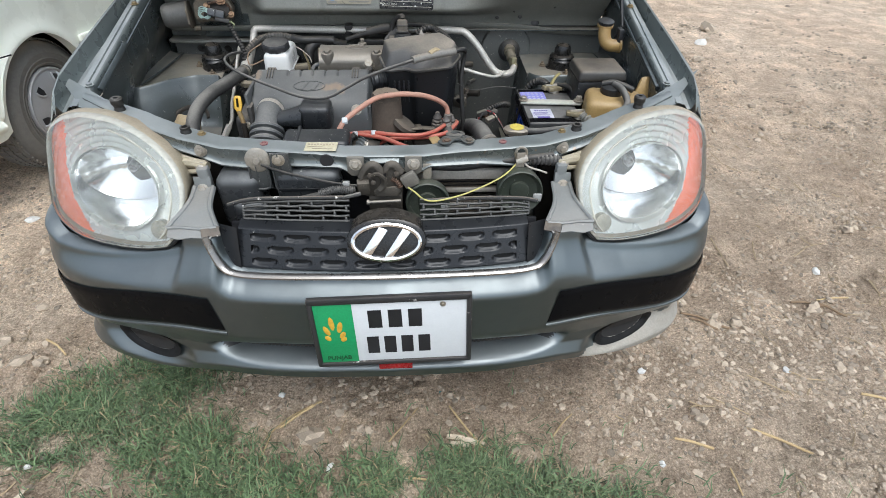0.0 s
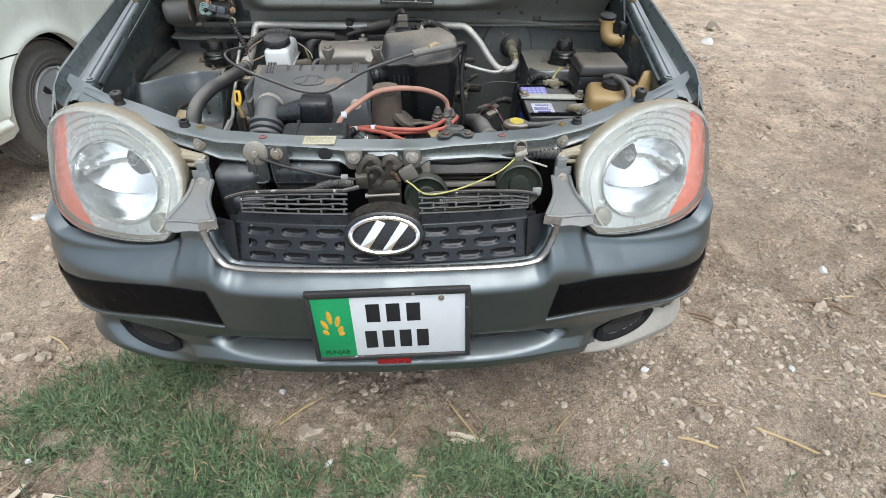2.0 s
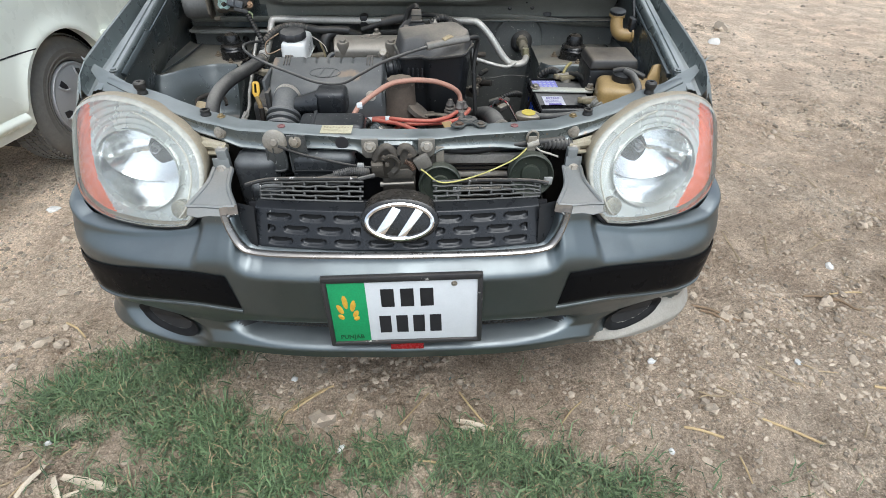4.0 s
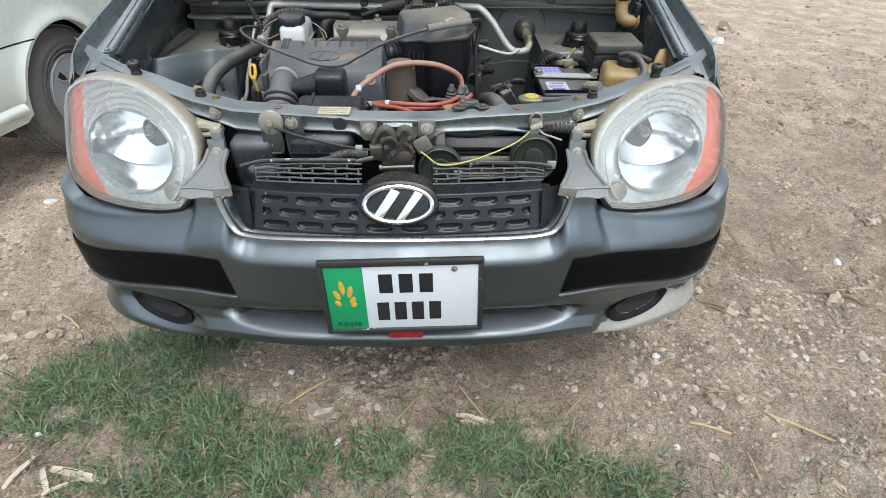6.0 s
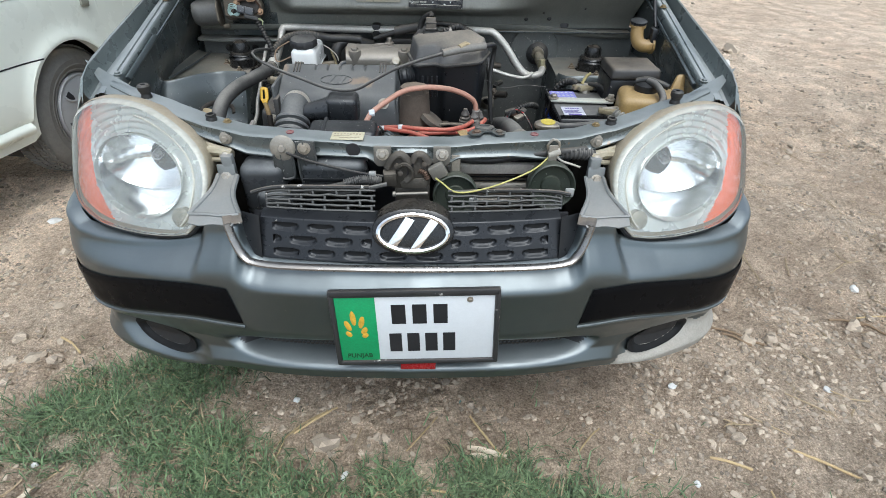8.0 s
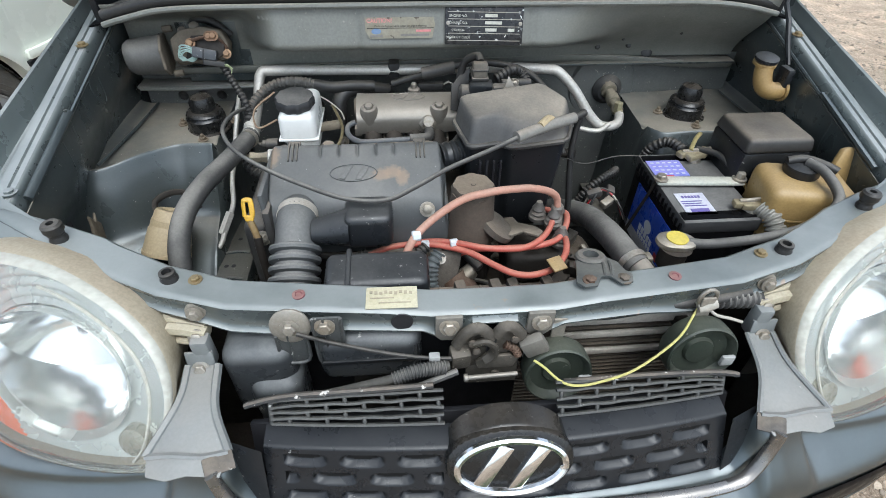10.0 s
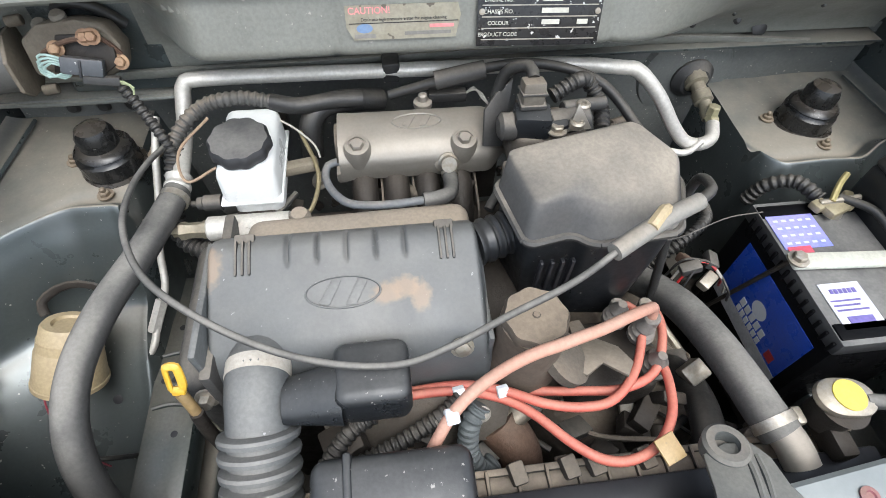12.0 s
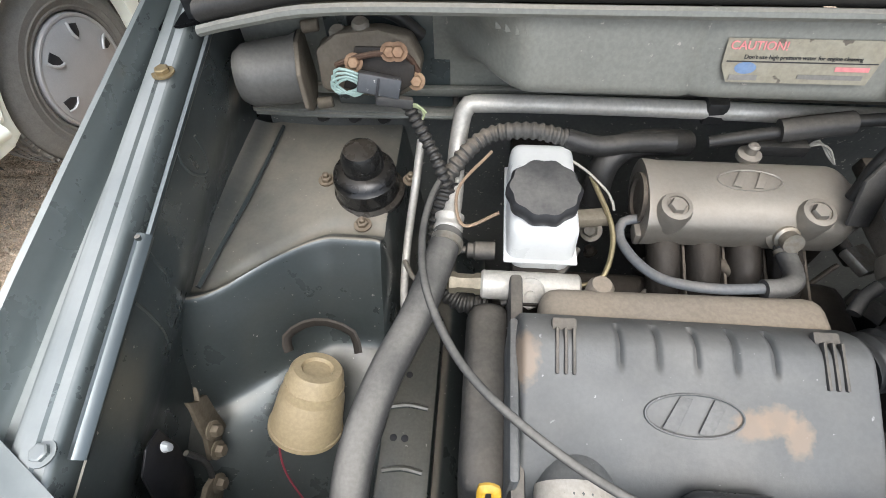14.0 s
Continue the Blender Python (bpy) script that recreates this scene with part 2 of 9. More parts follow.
def single(name, bm, material, label, category, base, group="", kind="", angle=38):
    """A thing that is one mesh."""
    bm.transform(Matrix.Translation(-Vector(base)))
    ob = part(name, bm, material, None, angle=angle)
    ob.location = base
    return tagged(ob, label, category, group, kind)


def rbox(centre, size, bevel=0.004, seg=2, rot=(0, 0, 0), taper=None, out=None):
    """A box with rounded edges; taper: the top's size over the bottom's, in x and y."""
    bm = bmesh.new()
    bmesh.ops.create_cube(bm, size=1.0)
    for v in bm.verts:
        v.co = Vector((v.co.x * size[0], v.co.y * size[1], v.co.z * size[2]))
        if taper and v.co.z > 0:
            v.co.x *= taper[0]
            v.co.y *= taper[1]
    if bevel:
        bmesh.ops.bevel(bm, geom=bm.edges[:] + bm.verts[:], offset=min(bevel, min(size) * 0.45), segments=seg, profile=0.5, affect="EDGES")
    bm.transform(pose(*centre, *rot))
    return join(out, bm)


def join(out, bm):
    """Adds bm to out, where there is one."""
    if out is None:
        return bm
    me = bpy.data.meshes.new("scrap")
    bm.to_mesh(me)
    bm.free()
    out.from_mesh(me)
    bpy.data.meshes.remove(me)
    return out


def lathe(profile, matrix=None, n=24, out=None, a0=0.0, a1=360.0, squash=(1, 1), wob=None, caps=True):
    """Turns (radius, height) round z; wob: (count, depth) scallops the radius."""
    bm = bmesh.new()
    full = abs(a1 - a0) >= 359.9
    cols = n if full else n + 1
    rings = []
    for r, z in profile:
        ring = []
        for k in range(cols):
            a = radians(a0 + (a1 - a0) * k / n)
            rr = r * (1 + wob[1] * math.cos(wob[0] * a)) if wob else r
            ring.append(bm.verts.new((rr * math.cos(a) * squash[0], rr * math.sin(a) * squash[1], z)))
        rings.append(ring)
    for p, q in zip(rings, rings[1:]):
        for k in range(n if full else n):
            j = (k + 1) % cols
            if not full and k == n:
                continue
            bm.faces.new((p[k], p[j], q[j], q[k]))
    bmesh.ops.remove_doubles(bm, verts=bm.verts, dist=1e-6)
    if full and caps:
        for ring in (rings[0], rings[-1]):
            live = [v for v in ring if v.is_valid]
            if len(live) > 2:
                try:
                    bm.faces.new(live)
                except ValueError:
                    pass
    if matrix is not None:
        bm.transform(matrix)
    return join(out, bm)


def rod(a, b, r, n=12, out=None, bevel=0.15):
    """A round bar from a to b with softened ends."""
    a, b = Vector(a), Vector(b)
    h = (b - a).length
    e = min(r * bevel, h * 0.3)
    m = Matrix.Translation(a) @ (b - a).to_track_quat("Z", "Y").to_matrix().to_4x4()
    return lathe([(r - e, 0), (r, e), (r, h - e), (r - e, h)], m, n, out)


def spline(points, step=0.006):
    """Evenly spaced places along a smooth line through the points."""
    p = [Vector(v) for v in points]
    if len(p) == 2:
        p = [p[0], p[0].lerp(p[1], 0.5), p[1]]
    p = [p[0] * 2 - p[1]] + p + [p[-1] * 2 - p[-2]]
    line = []
    for a, b, c, d in zip(p, p[1:], p[2:], p[3:]):
        n = max(2, int((c - b).length / step))
        for k in range(n):
            t = k / n
            line.append(0.5 * ((2 * b) + (c - a) * t + (2 * a - 5 * b + 4 * c - d) * t * t + (3 * b - a - 3 * c + d) * t ** 3))
    line.append(p[-2])
    return line


def sweep(points, r, n=10, step=0.006, rib=None, out=None, flat=1.0):
    """A tube along a smooth line; rib: (pitch, depth) makes it corrugated."""
    if rib:
        step = rib[0] / 4
    line = spline(points, step)
    bm = bmesh.new()
    t = (line[1] - line[0]).normalized()
    nrm = t.orthogonal().normalized()
    rings, s = [], 0.0
    for k, c in enumerate(line):
        d = (line[min(k + 1, len(line) - 1)] - line[max(k - 1, 0)])
        d = d.normalized() if d.length > 1e-9 else t
        nrm = (nrm - d * nrm.dot(d)).normalized()
        bi = d.cross(nrm)
        if k:
            s += (c - line[k - 1]).length
        rr = r * (1 + rib[1] * (1 if k % 4 < 2 else -1)) if rib else r
        rings.append([bm.verts.new(c + (nrm * math.cos(2 * math.pi * j / n) + bi * math.sin(2 * math.pi * j / n) * flat) * rr) for j in range(n)])
    for p, q in zip(rings, rings[1:]):
        for j in range(n):
            bm.faces.new((p[j], p[(j + 1) % n], q[(j + 1) % n], q[j]))
    for ring in (rings[0], rings[-1]):
        bm.faces.new(ring)
    return join(out, bm)


def prism(outline, depth, matrix=None, bevel=0.002, out=None):
    """A flat piece of the outline (x, y), depth thick along z."""
    bm = bmesh.new()
    bottom = [bm.verts.new((x, y, 0)) for x, y in outline]
    f = bm.faces.new(bottom)
    up = bmesh.ops.extrude_face_region(bm, geom=[f])
    bmesh.ops.translate(bm, vec=(0, 0, depth), verts=[v for v in up["geom"] if isinstance(v, bmesh.types.BMVert)])
    if bevel:
        bmesh.ops.bevel(bm, geom=bm.edges[:], offset=min(bevel, depth * 0.4), segments=2, profile=0.5, affect="EDGES")
    if matrix is not None:
        bm.transform(matrix)
    return join(out, bm)


def sheet(fn, us, vs, out=None, thick=0.0):
    """A surface fn(u, v) over two lists of numbers; thick gives it a back along its normals."""
    bm = bmesh.new()
    g = [[bm.verts.new(fn(u, v)) for v in vs] for u in us]
    for i in range(len(us) - 1):
        for j in range(len(vs) - 1):
            bm.faces.new((g[i][j], g[i + 1][j], g[i + 1][j + 1], g[i][j + 1]))
    if thick:
        bmesh.ops.recalc_face_normals(bm, faces=bm.faces)
        bmesh.ops.solidify(bm, geom=bm.faces[:], thickness=thick)
    return join(out, bm)


def steps(a, b, n):
    return [a + (b - a) * k / n for k in range(n + 1)]


def ease(x, a, b):
    t = min(1.0, max(0.0, (x - a) / (b - a)))
    return t * t * (3 - 2 * t)


def table(x, xs, ys):
    return float(np.interp(x, xs, ys))


def bolt(at, r=0.009, h=0.008, up=(0, 0, 1), out=None):
    """A hexagon head on a round washer."""
    m = Matrix.Translation(at) @ Vector(up).to_track_quat("Z", "Y").to_matrix().to_4x4()
    bm = lathe([(r * 1.5, 0), (r * 1.5, h * 0.25), (r * 1.2, h * 0.3)], m, 16, out)
    return lathe([(r, h * 0.25), (r, h * 0.85), (r * 0.8, h)], m, 6, bm)


def lettering(text, size, matrix, material, parent, name="lettering", weight=0.0):
    """Words in the built-in font, as a mesh that lies 1 mm proud."""
    cu = bpy.data.curves.new(name, "FONT")
    cu.body, cu.size, cu.extrude, cu.align_x, cu.align_y, cu.offset = text, size, 0.0003, "CENTER", "CENTER", weight
    tmp = new("scrap", cu)
    me = bpy.data.meshes.new_from_object(tmp.evaluated_get(bpy.context.evaluated_depsgraph_get()))
    bpy.data.objects.remove(tmp)
    me.transform(Matrix.Translation(-base_of(parent)) @ matrix)
    me.materials.append(material)
    ob = new(name, me)
    ob.parent = parent
    return ob


def bars(boxes, matrix, depth=0.0006):
    """Flat bars (x, y, width, height) in one mesh, for writing that cannot be read."""
    bm = bmesh.new()
    for x, y, w, h in boxes:
        rbox((x, y, depth / 2), (w, h, depth), 0, out=bm)
    bm.transform(matrix)
    return bm

# ---- ground ----


def ground_height(x, y):
    near = 1.0 / (1.0 + (math.hypot(x, y - 0.8) / 6.0) ** 2)
    h = noise.noise(Vector((x * 1.1, y * 1.1, 0))) * 0.012 + noise.noise(Vector((x * 4.5, y * 4.5, 3))) * 0.006 + noise.noise(Vector((x * 14, y * 14, 7))) * 0.006 + abs(noise.noise(Vector((x * 33, y * 33, 5)))) * 0.006
    rut = 0.012 * math.sin((y - 0.55 * x) * 9.0) * ease(x, 1.0, 1.8) * ease(y, 0.3, 1.0)
    loose = ease(noise.noise(Vector((x * 2.3, y * 2.3, 31))) + 0.5 * noise.noise(Vector((x * 7, y * 7, 17))), -0.05, 0.3)
    crumbs = abs(noise.noise(Vector((x * 21, y * 21, 41)))) * 0.016 + max(0.0, noise.noise(Vector((x * 47, y * 47, 13)))) * 0.012
    # clods: cells with cracks between them, where the earth is loose
    for size, tall in ((13.0, 0.013), (31.0, 0.007)):
        near_cells = noise.voronoi(Vector((x * size + 1.5 * noise.noise(Vector((x * 9, y * 9, 2))), y * size, 0)))[0]
        crumbs += tall * ease(near_cells[1] - near_cells[0], 0.02, 0.30) * ease(noise.noise(Vector((x * 5, y * 5, size))), -0.25, 0.25)
    h = h * (0.55 + 0.6 * loose) + crumbs * (0.15 + 0.85 * loose)
    # the far side of the yard, where the van stands, falls away backwards
    fall = 0.052 * max(0.0, min(y, 6.0) - 1.75) * ease(-x, 0.95, 1.35)
    tread = 0.010 * max(0.0, math.sin((y + 0.35 * x) * 60.0)) * ease(0.16 - abs(x - 1.75 - 0.12 * y), 0.0, 0.05) * ease(y, 0.55, 0.8)
    return (h + rut) * near - fall + tread + (1 - near) * noise.noise(Vector((x * 0.08, y * 0.08, 1))) * 0.25


def spread(lo, hi, fine, far):
    """Numbers from -far to far: even between lo and hi, then wider and wider."""
    v = [lo + fine * k for k in range(int((hi - lo) / fine) + 1)]
    step, a, b = fine, v[0], v[-1]
    head, tail = [], []
    while b < far:
        step *= 1.35
        a, b = a - step, b + step
        head.append(a)
        tail.append(b)
    return head[::-1] + v + tail


def dirt_material():
    m = bpy.data.materials.new("dry_dirt")
    m.use_nodes = True
    nt = m.node_tree
    b = nt.nodes["Principled BSDF"]
    geo = nt.nodes.new("ShaderNodeNewGeometry")

    def tex(kind, scale):
        n = nt.nodes.new(kind)
        n.inputs["Scale"].default_value = scale
        nt.links.new(geo.outputs["Position"], n.inputs["Vector"])
        if kind == "ShaderNodeTexNoise":
            n.inputs["Detail"].default_value, n.inputs["Roughness"].default_value = 8.0, 0.65
        return n

    def ramp(fac, stops):
        n = nt.nodes.new("ShaderNodeValToRGB")
        el = n.color_ramp.elements
        el[0].position, el[0].color = stops[0][0], (*stops[0][1], 1)
        el[1].position, el[1].color = stops[-1][0], (*stops[-1][1], 1)
        for p, c in stops[1:-1]:
            e = el.new(p)
            e.color = (*c, 1)
        nt.links.new(fac, n.inputs[0])
        return n.outputs[0]

    def mix(kind, fac, a, z):
        n = nt.nodes.new("ShaderNodeMix")
        n.data_type, n.blend_type = "RGBA", kind
        n.inputs["Factor"].default_value = fac
        nt.links.new(a, n.inputs[6])
        nt.links.new(z, n.inputs[7])
        return n.outputs[2]

    big = ramp(tex("ShaderNodeTexNoise", 1.3).outputs["Fac"], [(0.3, (0.47, 0.368, 0.274)), (0.5, (0.545, 0.442, 0.336)), (0.7, (0.60, 0.502, 0.392))])
    mid = ramp(tex("ShaderNodeTexNoise", 9).outputs["Fac"], [(0.3, (0.72, 0.69, 0.66)), (0.5, (0.95, 0.94, 0.93)), (0.72, (1.22, 1.2, 1.18))])
    grain = ramp(tex("ShaderNodeTexNoise", 160).outputs["Fac"], [(0.32, (0.60, 0.58, 0.56)), (0.5, (0.98, 0.98, 0.98)), (0.68, (1.32, 1.31, 1.30))])
    crust = ramp(tex("ShaderNodeTexNoise", 5.5).outputs["Fac"], [(0.42, (0.86, 0.85, 0.84)), (0.52, (1.0, 1.0, 1.0)), (0.6, (1.16, 1.15, 1.14))])
    chip = ramp(tex("ShaderNodeTexNoise", 55).outputs["Fac"], [(0.34, (0.66, 0.63, 0.60)), (0.46, (0.97, 0.97, 0.97)), (0.7, (1.2, 1.19, 1.18))])
    big = mix("MULTIPLY", 1.0, mix("MULTIPLY", 1.0, big, crust), chip)
    # the colour is lightened towards the back and the left, with a ragged edge
    place, edge = nt.nodes.new("ShaderNodeSeparateXYZ"), nt.nodes.new("ShaderNodeMath")
    nt.links.new(geo.outputs["Position"], place.inputs[0])
    edge.operation, edge.inputs[2].default_value = "MULTIPLY_ADD", -0.6
    nt.links.new(tex("ShaderNodeTexNoise", 0.9).outputs["Fac"], edge.inputs[0])
    edge.inputs[1].default_value = 1.6
    back = nt.nodes.new("ShaderNodeMath")
    back.operation = "ADD"
    slant = nt.nodes.new("ShaderNodeMath")
    slant.operation, slant.inputs[1].default_value = "MULTIPLY_ADD", -0.5
    nt.links.new(place.outputs["X"], slant.inputs[0])
    nt.links.new(place.outputs["Y"], slant.inputs[2])
    nt.links.new(slant.outputs[0], back.inputs[0])
    nt.links.new(edge.outputs[0], back.inputs[1])
    far = nt.nodes.new("ShaderNodeMapRange")
    for key, v in (("From Min", 0.3), ("From Max", 2.0)):
        far.inputs[key].default_value = v
    nt.links.new(back.outputs[0], far.inputs["Value"])
    big = mix("MULTIPLY", 1.0, big, ramp(far.outputs["Result"], [(0.0, (1.0, 1.0, 1.0)), (1.0, (1.34, 1.35, 1.37))]))
    # shade painted between the grains: colour darkens away from each one's centre
    grit = tex("ShaderNodeTexVoronoi", 190)
    crevice_shade = ramp(grit.outputs["Distance"], [(0.0, (1.10, 1.09, 1.08)), (0.3, (1.0, 1.0, 1.0)), (0.55, (0.78, 0.76, 0.74))])
    col = mix("MULTIPLY", 1.0, mix("MULTIPLY", 1.0, mix("MULTIPLY", 0.75, big, mid), grain), crevice_shade)
    nt.links.new(col, b.inputs["Base Color"])
    b.inputs["Roughness"].default_value = 0.95
    b.inputs["Specular IOR Level"].default_value = 0.15
    bn, bn2 = nt.nodes.new("ShaderNodeBump"), nt.nodes.new("ShaderNodeBump")
    bn.inputs["Strength"].default_value, bn.inputs["Distance"].default_value = 1.0, 0.012
    bn2.inputs["Strength"].default_value, bn2.inputs["Distance"].default_value = 1.0, 0.03
    nt.links.new(tex("ShaderNodeTexNoise", 120).outputs["Fac"], bn.inputs["Height"])
    nt.links.new(tex("ShaderNodeTexNoise", 24).outputs["Fac"], bn2.inputs["Height"])
    nt.links.new(bn2.outputs[0], bn.inputs["Normal"])
    nt.links.new(bn.outputs[0], b.inputs["Normal"])
    return m


DIRT = dirt_material()
gx, gy = spread(-1.7, 2.5, 0.0125, 220), spread(-0.35, 2.6, 0.0125, 220)
ground = part("ground", sheet(lambda x, y: (x, y, ground_height(x, y)), gx, gy), DIRT, None, angle=28)
tagged(ground, "dry bare earth yard with tyre marks and gravel", "ground", kind="structure")

STONE = mat("pale_stone", (0.42, 0.345, 0.262), 0.9, 0.0, (0.32, 0.26, 0.196), 40, 1.0, bump=0.4, bscale=200)


def vary_pieces(m, lo, hi):
    """Lets the pieces of one mesh differ a little in lightness."""
    nt = m.node_tree
    b = nt.nodes["Principled BSDF"]
    src = b.inputs["Base Color"].links[0].from_socket
    geo, mr, mx = nt.nodes.new("ShaderNodeNewGeometry"), nt.nodes.new("ShaderNodeMapRange"), nt.nodes.new("ShaderNodeVectorMath")
    mr.inputs["To Min"].default_value, mr.inputs["To Max"].default_value = lo, hi
    nt.links.new(geo.outputs["Random Per Island"], mr.inputs["Value"])
    mx.operation = "SCALE"
    nt.links.new(src, mx.inputs[0])
    nt.links.new(mr.outputs["Result"], mx.inputs["Scale"])
    nt.links.new(mx.outputs[0], b.inputs["Base Color"])


vary_pieces(STONE, 0.5, 1.4)
STRAW = mat("dry_straw", (0.50, 0.38, 0.20), 0.8, 0.0, (0.38, 0.27, 0.14), 60, 1.0)
LITTER = mat("straw_bits", (0.42, 0.33, 0.2), 0.85, 0.0, (0.26, 0.19, 0.11), 9, 1.0)
GRASS = mat("grass_blade", (0.07, 0.118, 0.048), 0.6, 0.0, (0.115, 0.15, 0.075), 12, 1.0)


def pebble_mesh(bm, x, y, z, s, rng, sub=1):
    q = bmesh.ops.create_icosphere(bm, subdivisions=sub, radius=1.0)["verts"]
    off = Vector((rng.uniform(0, 90), rng.uniform(0, 90), rng.uniform(0, 90)))
    sc = Vector((rng.uniform(0.75, 1.35), rng.uniform(0.7, 1.1), rng.uniform(0.45, 0.8)))
    rot = Euler((rng.uniform(-0.3, 0.3), rng.uniform(-0.3, 0.3), rng.uniform(0, 6.28))).to_matrix()
    for v in q:
        k = 1 + 0.5 * noise.noise(v.co * 1.3 + off) + 0.16 * noise.noise(v.co * 3.1 + off)
        p = rot @ Vector((v.co.x * sc.x, v.co.y * sc.y, v.co.z * sc.z)) * (s * k)
        v.co = p + Vector((x, y, z + s * 0.22))


def gravel_arrays(count, lo, hi, box, seed, dense=None):
    """Many small stones as plain arrays, each a lumpy eight-cornered piece."""
    rng = random.Random(seed)
    vs, fs, n = [], [], 0
    while n < count:
        x, y = rng.uniform(box[0], box[1]), rng.uniform(box[2], box[3])
        if dense and rng.random() > dense(x, y):
            continue
        s = lo * (hi / lo) ** (rng.random() ** 2.0)
        a, z = rng.uniform(0, 6.28), ground_height(x, y)
        wide, flat, k0 = rng.uniform(0.55, 1.0), rng.uniform(0.35, 0.8), len(vs)
        ca, sa = math.cos(a), math.sin(a)
        for ring, (rad, up) in enumerate(((1.0, -0.5), (0.98, 0.12), (0.66, 0.58))):
            for k in range(5):
                t = 1.2566 * (k + rng.uniform(-0.3, 0.3) + 0.4 * ring)
                r = s * rad * rng.uniform(0.65, 1.1)
                px, py = r * math.cos(t), r * math.sin(t) * wide
                vs.append((x + px * ca - py * sa, y + px * sa + py * ca, z + s * flat * (up + rng.uniform(-0.18, 0.18))))
        for q in (0, 5):
            fs += [(k0 + q + k, k0 + q + (k + 1) % 5, k0 + q + 5 + (k + 1) % 5, k0 + q + 5 + k) for k in range(5)]
        fs.append(tuple(k0 + 10 + k for k in range(5)))
        n += 1
    return vs, fs


def stuff(name, vs, fs, material, label, category):
    me = bpy.data.meshes.new(name)
    me.from_pydata(vs, [], fs)
    me.materials.append(material)
    return tagged(new(name, me), label, category, kind="stuff")


def stone_density(x, y):
    d = 0.06 + 0.94 * ease(noise.noise(Vector((x * 1.9, y * 1.9, 11))) + 0.6 * noise.noise(Vector((x * 6, y * 6, 2))), -0.15, 0.5)
    return d * (1.0 if x > 0.3 or x < -0.9 or y > 0.13 else 0.4)


stuff("gravel", *gravel_arrays(46000, 0.0024, 0.0155, (-2.2, 3.4, -0.6, 3.2), 4, stone_density), STONE, "scattered small grey-brown gravel on the dirt", "gravel")
stuff("far_gravel", *gravel_arrays(1800, 0.008, 0.03, (-3.5, 6.5, 1.5, 8.0), 5), STONE, "larger loose gravel farther back on the dirt", "gravel")


CLOD = mat("dry_clod", (0.42, 0.345, 0.26), 0.95, 0.0, (0.32, 0.26, 0.195), 30, 1.0, bump=0.6, bscale=160)
vary_pieces(CLOD, 0.55, 1.3)


def clod_density(x, y):
    return ease(noise.noise(Vector((x * 2.3, y * 2.3, 31))) + 0.5 * noise.noise(Vector((x * 7, y * 7, 17))), 0.0, 0.5) * (1.0 if x > 0.5 or x < -0.9 else 0.25)


stuff("clods", *gravel_arrays(4200, 0.005, 0.020, (-2.2, 3.6, -0.5, 4.0), 14, clod_density), CLOD, "broken crumbling clods of dry earth", "clods")


def grass_patch(seed, dry):
    """Curled blades in worn clumps with ragged edges and bare gaps."""
    rng = random.Random(seed)
    vs, fs = [], []
    # the last, widest clump is unseen, added to darken what the bumper reflects
    for cx, cy, sx, sy, n in ((-0.80, 0.17, 0.20, 0.13, 4600), (-0.93, 0.07, 0.17, 0.11, 2900), (-0.66, 0.27, 0.14, 0.08, 2200), (-0.56, 0.02, 0.18, 0.10, 2400), (-0.42, -0.08, 0.15, 0.08, 2000),
                              (-0.34, -0.14, 0.15, 0.08, 1500), (0.24, -0.08, 0.14, 0.075, 3400), (-0.04, -0.09, 0.17, 0.07, 1700), (0.42, -0.18, 0.22, 0.08, 2400), (-0.62, -0.16, 0.22, 0.07, 900), (0.1, -0.75, 0.9, 0.55, 26000)):
        for _ in range(int(n * dry)):
            x, y = rng.gauss(cx, sx * 0.5), rng.gauss(cy, sy * 0.5)
            thin = noise.noise(Vector((x * 11, y * 11, 4))) + 0.5 * noise.noise(Vector((x * 31, y * 31, 9)))
            if thin < -0.22 + rng.uniform(-0.3, 0.3):
                continue
            z, a, h = ground_height(x, y), rng.uniform(0, 6.28), rng.uniform(0.008, 0.036) * (1 + 0.6 * max(0.0, thin))
            lean, w, bend = rng.uniform(0.5, 2.0) * h, rng.uniform(0.0009, 0.0021), rng.uniform(-0.9, 0.9)
            dx, dy, k = math.cos(a), math.sin(a), len(vs)
            ex, ey = math.cos(a + bend), math.sin(a + bend)
            mx, my = x + dx * lean * 0.45, y + dy * lean * 0.45
            vs += [(x - dy * w, y + dx * w, z), (x + dy * w, y - dx * w, z),
                   (mx - dy * w * 0.9, my + dx * w * 0.9, z + h * 0.7), (mx + dy * w * 0.9, my - dx * w * 0.9, z + h * 0.7),
                   (mx + ex * lean * 0.6, my + ey * lean * 0.6, z + h * rng.uniform(0.55, 0.95))]
            fs += [(k, k + 1, k + 3, k + 2), (k + 2, k + 3, k + 4)]
    return vs, fs


vary_pieces(GRASS, 0.4, 1.9)
stuff("grass", *grass_patch(8, 0.82), GRASS, "short trampled green grass in worn clumps on the dirt", "grass")
stuff("dry_grass", *grass_patch(9, 0.06), LITTER, "dry yellowed blades among the green grass", "grass")

